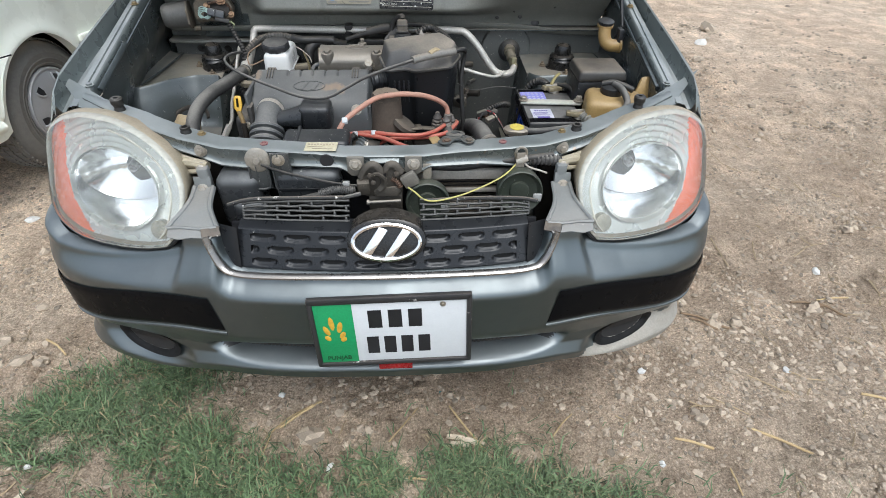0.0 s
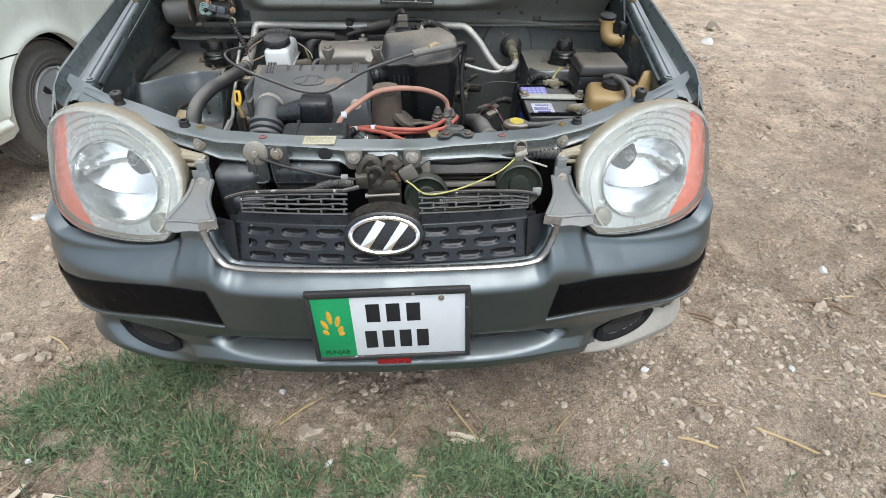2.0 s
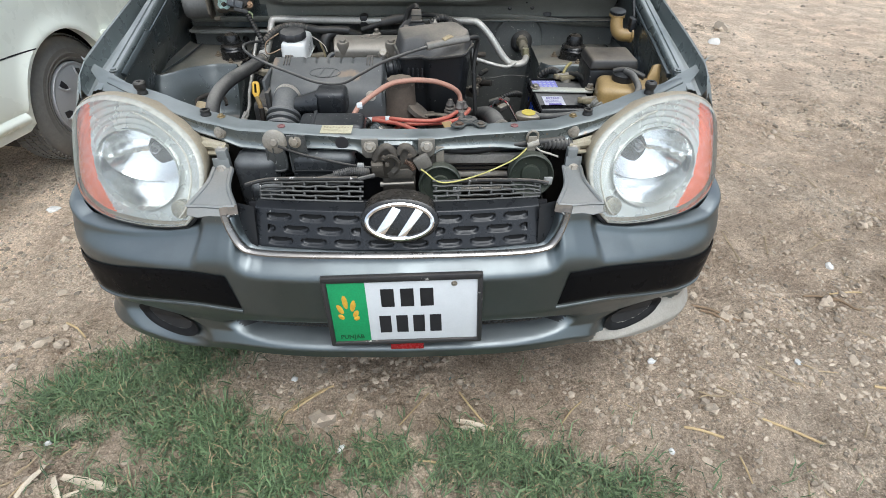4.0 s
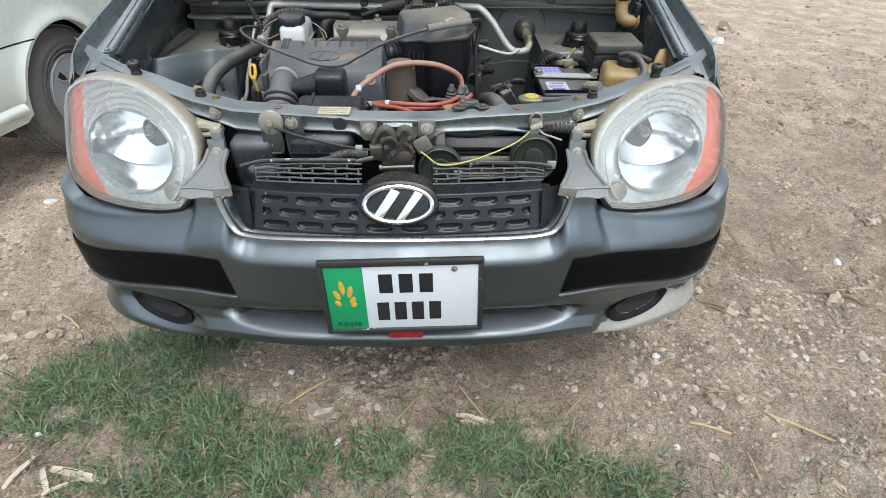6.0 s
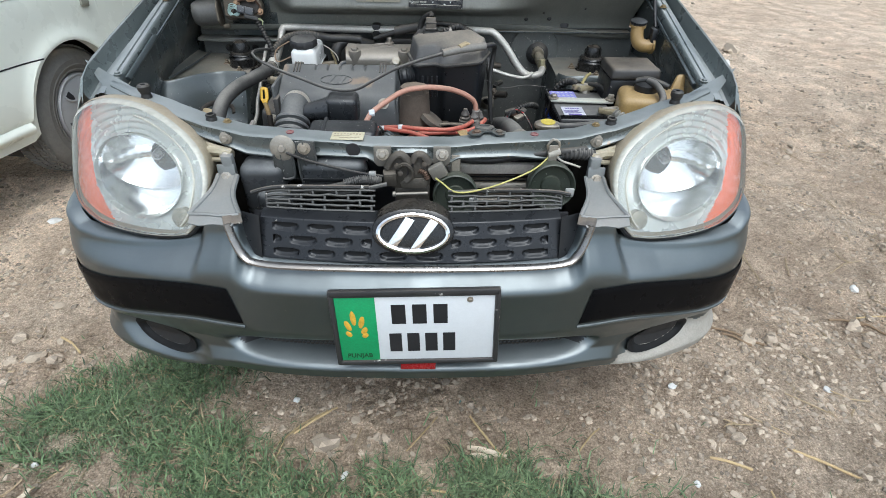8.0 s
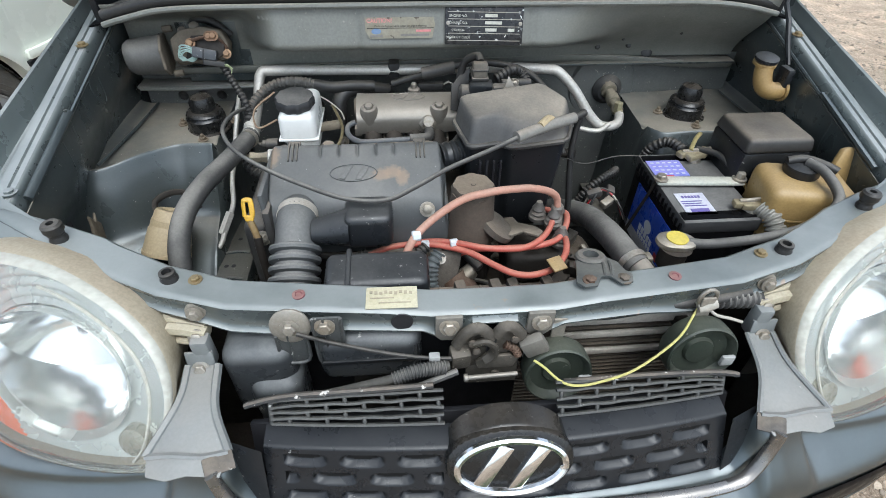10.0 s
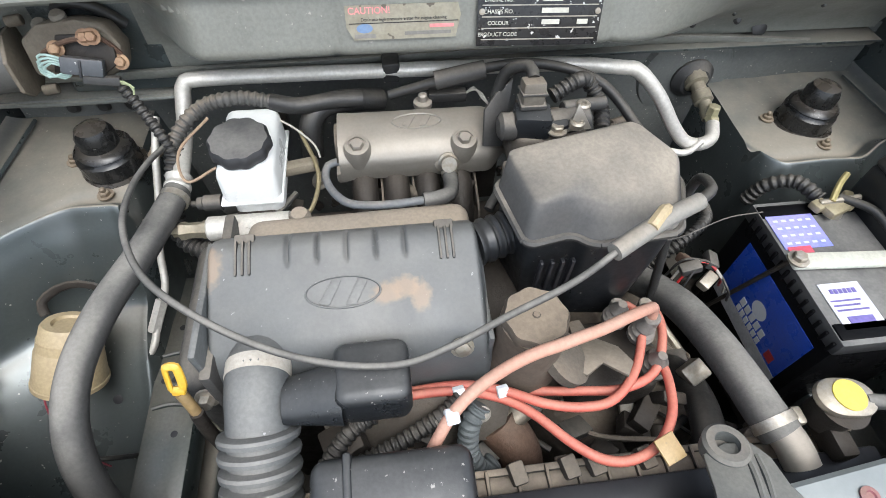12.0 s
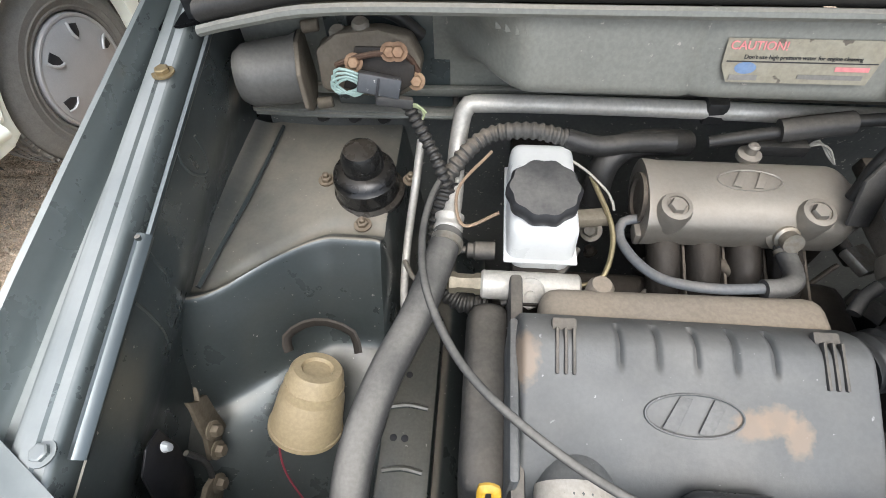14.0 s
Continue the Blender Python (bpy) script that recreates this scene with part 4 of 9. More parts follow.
        part("rub_strip", sheet(strip, steps(0, 1, 90), steps(0, 1, 14)), BLACK_CLEAN, bumper, "matt black rub strip")
        bm = sweep([strip(u, 1.10, 0.001) for u in steps(0, 0.97, 22)], 0.0035, 8, 0.01)
        part("strip_edge", bm, PAINT, bumper, "thin painted ridge below the strip")
    # the dark oval lamp wells, each a smooth cup let into the corner
    for side in (1, -1):
        def cup(r, a):
            sc = s_of(0.562)
            ds, dz = 0.079 * r * math.cos(a), 0.0285 * r * math.sin(a)
            s, z = sc + ds, 0.358 + 0.12 * ds + dz
            lo, hi = 0.55, 0.97
            for _ in range(24):
                mid = (lo + hi) / 2
                lo, hi = (mid, hi) if bumper_point(s, mid).z > z else (lo, mid)
            p = bumper_point(s, lo)
            x, y = plan(s, 0.0)
            x2, y2 = plan(s, 0.01)
            n = Vector((x2 - x, y2 - y, 0)).normalized()
            p = p + n * (0.0035 * ease(r, 0.7, 0.92) - 0.0010 + 0.004 * ease(r, 0.7, 0.95))
            return Vector((p.x * side, p.y, p.z))
        rim = part("lamp_well", sheet(cup, [0.02, 0.3, 0.6, 0.75, 0.85, 0.92, 1.0, 1.06], steps(0, 2 * math.pi, 64)), [WELL_AND_SLOT_SHADE], bumper, "black oval lamp well", angle=80)
    # mesh in the low intake
    bm = bmesh.new()
    for row in range(5):
        for k in range(-34, 35):
            x = (k + 0.5 * (row % 2)) * 0.0095
            p = plan(math.copysign(s_of(x), x), -0.036)
            rbox((p[0], p[1], 0.384 + row * 0.0085), (0.0068, 0.004, 0.0016), 0, out=bm)
            rbox((p[0] + 0.0045, p[1], 0.388 + row * 0.0085), (0.0014, 0.004, 0.007), 0, rot=(0, 25, 0), out=bm)
    part("intake_mesh", bm, DUSTY, bumper, "black honeycomb mesh in the low intake")
    # bright U-shaped trim round the grille
    tops = [(-0.336, 0.066, 0.678), (-0.329, 0.058, 0.648), (-0.314, 0.047, 0.62), (-0.288, 0.038, 0.609), (-0.2, 0.030, 0.606), (0, 0.026, 0.605)]
    line = tops + [(-x, y, z) for x, y, z in tops[-2::-1]]
    part("bright_trim", sweep([Vector(p) + Vector((0, -0.002, 0)) for p in line], 0.0078, 10, 0.008, flat=0.6), TRIM, bumper, "worn bright trim round the grille")
    # red tab under the number plate
    bm = rbox((0.012, -0.020, 0.390), (0.072, 0.008, 0.026), 0.002)
    part("red_reflector", bm, mat("red_reflector", (0.35, 0.015, 0.02), 0.25, 0.0, (0.25, 0.012, 0.015), 60), bumper, "small red reflector tab")
    return bumper


build_bumper()


LATTICE = mat("worn_lattice_plastic", (0.075, 0.075, 0.07), 0.5, 0.0, (0.04, 0.04, 0.038), 30, 1.0, bump=0.2, dust_sheen=0.2, level=0.5, dust_sheen_color=(0.26, 0.24, 0.2), spots=((0.4, 0.39, 0.36), 110, 0.69))


GRILLE_BLACK = mat("grille_plastic", (0.008, 0.009, 0.011), 0.30, 0.0, (0.012, 0.013, 0.015), 16, 0.9, bump=0.04, bscale=300, ior=1.42, dust_sheen=0.05, level=0.2, dust_sheen_color=(0.24, 0.24, 0.23), spots=((0.2, 0.2, 0.19), 120, 0.715))


def build_grille():
    def face(x, v):
        # v 0 at the foot, 1 at the top edge of the slotted panel
        z = 0.606 + 0.080 * v
        y = 0.040 + 0.042 * v + 0.25 * x * x
        return Vector((x, y, z))

    def pressed(x, v):
        # rounded dimples in three rows
        p = face(x, v)
        row = min(2, int(v / 0.27))
        vc = (row + 0.5) * 0.27
        u = (x / 0.068 + (0.5 if row == 1 else 0.0)) % 1.0 - 0.5
        q = abs(u / 0.37) ** 3.2 + abs((v - vc) / 0.085) ** 3
        if v < 0.81 and abs(x) < 0.262 and (abs(x) > 0.075 or row == 0):
            p.y += 0.0075 * (1 - ease(q, 0.55, 1.15))
        if v > 0.85:
            # above the slots the panel turns back into a level ledge
            k = (v - 0.85) / 0.15
            return Vector((x, 0.0757 + 0.031 * k + (0.25 - 0.04 * k) * x * x, 0.674 + 0.0035 * math.sin(k * math.pi / 2)))
        return p
    bm = sheet(pressed, steps(-0.285, 0.285, 300), steps(0, 1, 56))
    # shade painted into the dimples: their inner faces take the blacker material
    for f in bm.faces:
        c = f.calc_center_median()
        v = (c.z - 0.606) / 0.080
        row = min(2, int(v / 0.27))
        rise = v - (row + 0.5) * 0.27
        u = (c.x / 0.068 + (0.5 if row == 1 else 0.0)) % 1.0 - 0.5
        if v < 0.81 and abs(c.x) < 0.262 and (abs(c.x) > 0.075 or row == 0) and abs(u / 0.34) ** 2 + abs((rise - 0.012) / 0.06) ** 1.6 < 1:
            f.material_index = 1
    panel = part("grille", bm, [GRILLE_BLACK, WELL_AND_SLOT_SHADE], car, "black slotted plastic grille", angle=60)
    for side in (-1, 1):
        bm = sheet(lambda u, v: Vector((side * (0.283 + 0.05 * u), 0.046 + 0.02 * u + 0.028 * v + 0.01, 0.606 + 0.012 * u + (0.078 - 0.012 * u) * v)), steps(0, 1, 8), steps(0, 1, 8))
        part("grille_cheek", bm, BLACK, panel)
        # upper lattice of stretched six-sided cells, worn and part broken
        def mesh_at(x, v):
            bow = 0.010 * ease(x, 0.26, 0.30) + 0.002 * noise.noise(Vector((x * 25, v * 3, side)))
            return Vector((side * x, 0.107 + 0.2 * x * x * (1 - v) + 0.028 * v, 0.678 + 0.030 * v - bow * v))
        bm = bmesh.new()
        end = 0.290 - 0.012 * (side < 0)
        for row in range(5):
            pts = []
            for k in range(40):
                x = 0.070 + (end - 0.070) * k / 39
                wave = 0.016 * math.cos(2 * math.pi * (x / 0.045 + 0.5 * (row % 2)))
                pts.append(mesh_at(x, row / 4 + wave * (0 < row < 4)))
            sweep(pts, 0.0027, 6, 0.006, out=bm, flat=1.35)
        for row in range(4):
            k = 0
            x = 0.076 + 0.0225 * (row % 2)
            while x < end:
                if (row * 7 + k * 5 + side) % 11:
                    rod(mesh_at(x, row / 4), mesh_at(x + 0.001, (row + 1) / 4), 0.0028, 6, bm)
                x, k = x + 0.045, k + 1
        rod(mesh_at(end, 0), mesh_at(end, 1), 0.003, 6, bm)
        part("upper_lattice", bm, LATTICE, panel, "dusty black lattice of thin bars, part broken", angle=50)
        lift = 0.007 * (side < 0)
        top = sweep([(side * 0.082, 0.138, 0.704 + 1.5 * lift), (side * 0.165, 0.136, 0.710 + 0.8 * lift), (side * 0.25, 0.135, 0.710 + 0.8 * lift), (side * 0.285, 0.134, 0.708 + 0.3 * lift), (side * 0.306, 0.133, 0.7035)], 0.0040, 8, 0.01, flat=1.4)
        part("lattice_rail", top, mat("chipped_black", (0.05, 0.05, 0.05), 0.6, 0.0, (0.03, 0.03, 0.03), 40, 0.8, spots=((0.62, 0.6, 0.56), 60, 0.6), dust_sheen=0.4), panel, "chipped black top rail")
    # dark shelf behind, closing the grille
    part("grille_back", rbox((0, 0.120, 0.615), (0.62, 0.01, 0.10), 0.002, rot=(-20, 0, 0)), INK_AND_HOLE_SHADE, panel)
    # emblem: an oval ring with plain slanted bars on a dark pod
    em = Matrix.Translation((0.004, 0.0595, 0.6635)) @ Matrix.Rotation(radians(62), 4, "X")
    outline = [(0.077 * math.cos(a), 0.044 * math.sin(a)) for a in [math.pi * (1 + k / 20) for k in range(21)]] + [(0.077 * math.cos(a), 0.046 * math.sin(a) ** 0.8) for a in [math.pi * k / 20 for k in range(1, 20)]]
    pod_ob = part("emblem_pod", prism(outline, 0.040, em @ Matrix.Translation((0, 0, -0.036)), 0.006), GLOSS_CAP, panel, "glossy black pod behind the emblem")
    def hood(k, a):
        # the pod's upper side runs back level from the oval
        p = em @ Vector((0.0745 * math.cos(a), 0.0450 * math.sin(a), -0.001))
        return p + Vector((0, 0.034 * k, 0.001 * k - 0.003 * (1 - ease(k, 0.0, 0.12))))
    part("pod_hood", sheet(hood, steps(0, 1, 10), steps(-0.25, math.pi + 0.25, 40)), GLOSS_CAP, pod_ob)
    pts = [em @ Vector((0.064 * math.cos(a), 0.034 * math.sin(a), 0.006)) for a in [2 * math.pi * k / 48 for k in range(49)]]
    part("emblem_ring", sweep(pts, 0.0052, 8, 0.02), CHROME, panel, "bright oval ring")
    for pts in ([(-0.048, -0.021), (-0.030, -0.027), (0.004, 0.024), (-0.014, 0.030)], [(-0.006, -0.030), (0.012, -0.029), (0.048, 0.020), (0.031, 0.026)]):
        part("emblem_bar", prism(pts, 0.007, em @ Matrix.Translation((0, 0, 0.002)), 0.002), CHROME, panel, "bright slanted bar")
    return panel


build_grille()


def build_plate():
    m = Matrix.Translation((0.009, -0.013, 0.4925)) @ Matrix.Rotation(radians(-1.7), 4, "Y") @ Matrix.Rotation(radians(84.5), 4, "X")
    plate = thing("number_plate", "white number plate with a green band in a worn black frame", "number plate", (0.009, 0.0, 0.40))
    w, h = 0.322, 0.182
    bm = rbox((0, 0, 0), (w, h, 0.005), 0.006, 2)
    bm.transform(m)
    part("backing", bm, BLACK, plate)
    bm = bmesh.new()
    for cx, cy, sx, sy in ((0, h / 2 - 0.007, w, 0.015), (0, -h / 2 + 0.005, w, 0.011), (-w / 2 + 0.005, 0, 0.011, h), (w / 2 - 0.005, 0, 0.011, h)):
        rbox((cx, cy, 0.005), (sx, sy, 0.010), 0.004, 2, out=bm)
    bm.transform(m)
    part("plate_surround", bm, mat("worn_black_frame", (0.02, 0.02, 0.022), 0.4, 0.0, (0.03, 0.03, 0.03), 30, 0.8, spots=((0.55, 0.53, 0.5), 28, 0.68), dust_sheen=0.1), plate, "black surround with worn white scuffs")
    bm = rbox((0, -0.001, 0.0035), (w - 0.018, h - 0.022, 0.003), 0.001)
    bm.transform(m)
    part("plate_face", bm, WHITE, plate, "white reflective face")
    bm = rbox((-0.113, -0.001, 0.0045), (0.076, h - 0.023, 0.003), 0.0008)
    bm.transform(m)
    part("green_band", bm, GREEN, plate, "green band")
    lettering("PUNJAB", 0.0145, m @ Matrix.Translation((-0.114, -0.068, 0.0063)), mat("dark_green_ink", (0.012, 0.09, 0.03), 0.5), plate, weight=0.0004)
    bm = bmesh.new()
    for k, (a, ln) in enumerate(((-34, 0.045), (-20, 0.075), (-4, 0.10), (12, 0.085), (26, 0.055), (40, 0.04))):
        q = Matrix.Translation((-0.115, -0.035, 0.0062)) @ Matrix.Rotation(radians(-a), 4, "Z") @ Matrix.Translation((0, ln * 0.62, 0))
        lathe([(0.0, 0.0008), (0.0075, 0.0006), (0.009, 0.0)], q, 12, bm, squash=(0.62, ln * 20))
    bm.transform(m)
    part("emblem_leaves", bm, mat("ochre_print", (0.62, 0.36, 0.04), 0.5), plate, "ochre leaf emblem")
    rows = []
    for k in range(3):
        rows.append((-0.024 + 0.040 * k, 0.034, 0.027, 0.046))
    for k in range(4):
        rows.append((-0.033 + 0.035 * k, -0.036, 0.024, 0.046))
    for r in rows:
        part("plate_bar", bars([r], m @ Matrix.Translation((-0.008, 0, 0.0052))), INK_AND_HOLE_SHADE, plate, "plain black bar")
    bm = bolt((0.104, 0.066, 0.005), 0.0042, 0.004)
    bm.transform(m)
    part("screw", bm, STEEL, plate, "small screw")
    return plate


build_plate()

# ---- headlights ----
LAMP_EDGE = [(0.433, 0.627), (0.410, 0.652), (0.396, 0.690), (0.393, 0.725), (0.408, 0.762), (0.455, 0.797), (0.525, 0.822), (0.60, 0.826), (0.655, 0.814), (0.700, 0.786), (0.724, 0.745), (0.731, 0.70),
             (0.722, 0.660), (0.69, 0.636), (0.63, 0.619), (0.55, 0.615), (0.48, 0.619)]


def lamp_y(x, z):
    return table(x, PLAN_X, PLAN_Y) + 0.055 + 0.69 * (z - 0.633)


def build_headlight(side):
    lamp = part("headlight", lathe([(0.04, 0), (0.036, 0.03), (0.02, 0.035)], Matrix.Translation((side * 0.52, 0.285, 0.70)) @ Matrix.Rotation(radians(-90), 4, "X"), 20), BLACK, car,
                "large hazed headlight with amber indicator strip")
    loop = spline([(x, 0, z) for x, z in LAMP_EDGE + LAMP_EDGE[:1]], 0.007)[:-1]
    cx, cz, n = 0.56, 0.715, len(loop)

    def at(k, r, back, bulge=0.016):
        o = loop[k % n]
        x, z = cx + (o.x - cx) * r, cz + (o.z - cz) * r
        return Vector((side * x, lamp_y(x, z) + back - bulge * (1 - r * r), z))

    def shell(rs, back, bulge):
        bm = bmesh.new()
        mid = bm.verts.new(at(0, 0, back, bulge))
        rings = [[bm.verts.new(at(k, r, back, bulge)) for k in range(n)] for r in rs]
        for k in range(n):
            bm.faces.new((mid, rings[0][k], rings[0][(k + 1) % n]))
            for p, q in zip(rings, rings[1:]):
                bm.faces.new((p[k], q[k], q[(k + 1) % n], p[(k + 1) % n]))
        return bm, rings
    bm, rings = shell(steps(0.08, 0.955, 14), 0.0, 0.016)
    part("lens", bm, LENS, lamp, "clear lens", angle=80)
    bm = bmesh.new()
    rr = [[bm.verts.new(at(k, r, b, 0.016)) for k in range(n)] for r, b in ((0.955, 0.0), (0.98, 0.001), (0.995, 0.006), (1.0, 0.014))]
    for p, q in zip(rr, rr[1:]):
        for k in range(n):
            bm.faces.new((p[k], q[k], q[(k + 1) % n], p[(k + 1) % n]))
    part("lens_rim", bm, LENS_RIM, lamp, "yellowed hazy lens edge", angle=80)
    ridge = [at(k, 0.86, -0.002, 0.016) for k in range(n)]
    ridge = sorted((p for p in ridge if abs(p.x) < 0.545 and p.z > 0.64), key=lambda p: p.z)
    part("lens_ridge", sweep(ridge[::2], 0.0022, 6, 0.012), LENS_RIM, lamp, "moulded ridge of the lens")
    # the case behind the lens, dusty beige
    bm = bmesh.new()
    rr = [[bm.verts.new(at(k, r, b, 0.0)) for k in range(n)] for r, b in ((1.0, 0.010), (1.008, 0.018), (0.985, 0.034), (0.90, 0.060), (0.80, 0.10), (0.60, 0.13), (0.02, 0.14))]
    for p, q in zip(rr, rr[1:]):
        for k in range(n):
            bm.faces.new((p[k], q[k], q[(k + 1) % n], p[(k + 1) % n]))
    for ring in rr[3:]:
        for v in ring:
            v.co.y = max(v.co.y, 0.306)
    part("lamp_case", bm, AGED, lamp, "dusty yellowed lamp case", angle=60)
    # silver surround with the amber strip at its outer side and ribs along its top
    bx, bz, brx, brz = 0.551, 0.703, 0.098, 0.066
    bm = bmesh.new()
    rs = steps(0.06, 0.97, 64)
    verts = {}

    def bez(k, r):
        o = loop[k % n]
        x, z = cx + (o.x - cx) * r, cz + (o.z - cz) * r
        d = math.hypot((x - bx) / brx, (z - bz) / brz)
        dip = 0.020 + 0.016 * (1 - r)
        if z > bz + 0.01 and d > 1.06 and x > 0.50:
            dip += 0.0055 * (1 - abs(math.sin((d - 1.06) / 0.17 * math.pi)) ** 0.7) * ease(z, bz + 0.01, bz + 0.04) * ease(x, 0.50, 0.53)
        return Vector((side * x, lamp_y(x, z) + dip, z)), d, x, z
    for k in range(n):
        for r in rs:
            p, d, x, z = bez(k, r)
            if 0.93 < d < 1.0:
                x, z = bx + (x - bx) / d, bz + (z - bz) / d
                p = Vector((side * x, p.y, z))
            verts[k, r] = bm.verts.new(p)
    for k in range(n):
        for r0, r1 in zip(rs, rs[1:]):
            p, d, x, z = bez(k, (r0 + r1) / 2)
            if d < 0.965:
                continue
            f = bm.faces.new((verts[k, r0], verts[k, r1], verts[(k + 1) % n, r1], verts[(k + 1) % n, r0]))
            f.material_index = 1 if x > table(z, (0.612, 0.622, 0.669, 0.725, 0.80, 0.83), (0.598, 0.613, 0.658, 0.670, 0.662, 0.638)) else 0
    for v in list(bm.verts):
        if not v.link_faces:
            bm.verts.remove(v)
    part("lamp_surround", bm, [SILVER_PAINT, AMBER], lamp, "silver surround with amber strip", angle=85)
    axis = Vector((side * 0.26, -1.0, 0.50)).normalized()
    c = Vector((side * bx, lamp_y(bx, bz) + 0.036, bz))
    m = Matrix.Translation(c) @ (-axis).to_track_quat("Z", "Y").to_matrix().to_4x4()

    deep = lamp_y(bx, bz + brz) + 0.028

    def dish(r, a):
        # a bowl whose axis lies level, in upright facets; in front of its edge a bright sleeve runs out to the slanted opening
        if r <= 1.0:
            x, z = bx + 0.96 * brx * r * math.cos(a), bz + 0.96 * brz * r * math.sin(a)
            step = 0.0008 * (abs(((x - bx) / 0.016) % 1.0 - 0.5) * 2) ** 2 if z > bz - 0.012 else 0.0
            return Vector((side * x, deep + 0.046 * (1 - r * r) + step, z))
        f = (r - 1.0) / 0.1
        k = 0.96 + 0.05 * f
        x, z = bx + k * brx * math.cos(a), bz + k * brz * math.sin(a)
        return Vector((side * x, deep * (1 - f) + (lamp_y(x, z) + 0.022) * f, z))
    part("reflector_bowl", sheet(dish, steps(0.02, 1.0, 30) + steps(1.0, 1.1, 8)[1:], [2 * math.pi * k / 96 for k in range(97)]), SILVER_REFLECTOR, lamp, "bright reflector bowl", angle=25)
    c = Vector((side * (bx - 0.016), deep + 0.004, bz + 0.012))
    m = Matrix.Translation(c) @ Vector((0, 1, 0)).to_track_quat("Z", "Y").to_matrix().to_4x4()
    part("bulb_shade", lathe([(0.0, -0.006), (0.006, -0.005), (0.0095, 0.0), (0.010, 0.008), (0.009, 0.044)], m, 24), mat("bulb_shade_grey", (0.30, 0.30, 0.31), 0.3, 0.7), lamp, "grey bulb shade")
    ring = sheet(lambda a, v: Vector((side * (bx + brx * (1.0 + 0.035 * v) * math.cos(a)), lamp_y(bx + brx * math.cos(a), bz + brz * math.sin(a)) + 0.024 - 0.012 * math.sin(v * math.pi * 0.75), bz + brz * (1.0 + 0.05 * v) * math.sin(a))), [2 * math.pi * k / 72 for k in range(73)], steps(0, 1, 6))
    part("bowl_ring", ring, SILVER_PAINT, lamp, "pale ring round the bowl", angle=80)
    # little round side lamp low at the inner corner
    c2 = Vector((side * 0.452, lamp_y(0.452, 0.650) + 0.010, 0.650))
    m2 = Matrix.Translation(c2) @ axis.to_track_quat("Z", "Y").to_matrix().to_4x4()
    part("side_lamp", lathe([(0.0, 0.003), (0.014, 0.0025), (0.019, 0.0), (0.021, -0.016)], m2, 28), mat("dull_lamp_glass", (0.33, 0.31, 0.24), 0.3, 0.3, (0.25, 0.23, 0.17), 60), lamp, "small dull round side lamp")
    # dark rubber line under the lens
    pts = [at(k, 1.012, 0.010, 0.0) for k in range(n)]
    pts = [p for p in pts if p.z < 0.66]
    pts.sort(key=lambda p: side * p.x)
    part("seal_line", sweep([p + Vector((0, 0, -0.002)) for p in pts[::2]], 0.004, 8, 0.01), BLACK, lamp, "black rubber line under the lens")
    # beige bracket arm that ties the lamp to the panel
    bm = bmesh.new()
    arm = [(side * 0.405, 0.225, 0.745), (side * 0.385, 0.222, 0.745), (side * 0.36, 0.218, 0.740)]
    sweep(arm, 0.010, 8, 0.01, out=bm, flat=1.4)
    sweep([(side * 0.425, 0.24, 0.757), (side * 0.39, 0.226, 0.752), (side * 0.362, 0.22, 0.748)], 0.005, 8, 0.01, out=bm)
    sweep([(side * 0.42, 0.225, 0.728), (side * 0.39, 0.215, 0.731), (side * 0.362, 0.21, 0.735)], 0.005, 8, 0.01, out=bm)
    part("lamp_bracket", bm, mat("beige_bracket", (0.42, 0.38, 0.28), 0.55, 0.0, (0.33, 0.29, 0.2), 30, 0.9, dust_sheen=0.3), lamp, "beige plastic bracket arm")
    part("bracket_bolt", bolt((side * 0.3700, 0.210, 0.742), 0.008, 0.007, (0, -1, 0.35)), STEEL, lamp)
    return lamp


for side in (-1, 1):
    build_headlight(side)

# ---- wings, inner wings ----


def in_lamp(x, z):
    """Whether a place lies behind the lamp's outline."""
    inside = False
    for (x0, z0), (x1, z1) in zip(LAMP_EDGE, LAMP_EDGE[1:] + LAMP_EDGE[:1]):
        if (z0 > z) != (z1 > z) and x < x0 + (z - z0) * (x1 - x0) / (z1 - z0):
            inside = not inside
    return inside


def wing_top(y):
    return 0.857 + 0.295 * (y - 0.381) - 0.12 * max(0.0, y - 0.8)


WING = [(0.624, -0.075), (0.628, -0.034), (0.6303, -0.0290), (0.6325, -0.0270), (0.6395, -0.0265), (0.6412, -0.0238), (0.6500, -0.0238), (0.6518, -0.0265), (0.6570, -0.0268), (0.6592, -0.0285), (0.661, -0.032), (0.665, -0.038), (0.672, -0.038), (0.676, -0.030), (0.679, -0.014), (0.682, -0.004), (0.686, -0.002), (0.691, -0.009),
        (0.697, -0.024), (0.706, -0.05), (0.722, -0.09), (0.738, -0.14), (0.750, -0.20), (0.759, -0.28), (0.763, -0.36), (0.762, -0.45)]
for side in (-1, 1):
    def wing_point(y, v):
        k = min(int(v), len(WING) - 2)
        f = v - k
        x = WING[k][0] * (1 - f) + WING[k + 1][0] * f
        dz = WING[k][1] * (1 - f) + WING[k + 1][1] * f
        nose = 0.010 * ease(0.42 - y, 0.0, 0.09) * (1 if v > 15 else 0.3)
        p = Vector((x - nose - ((0.03 + 0.055 * ease(x, 0.645, 0.68)) * max(-0.1, min(0.5, y - 0.5)) + 0.05 * ease(x, 0.66, 0.69) * max(0.0, min(0.5, y - 0.5))) * ease(-dz, 0.30, 0.02), y, wing_top(y) + dz))
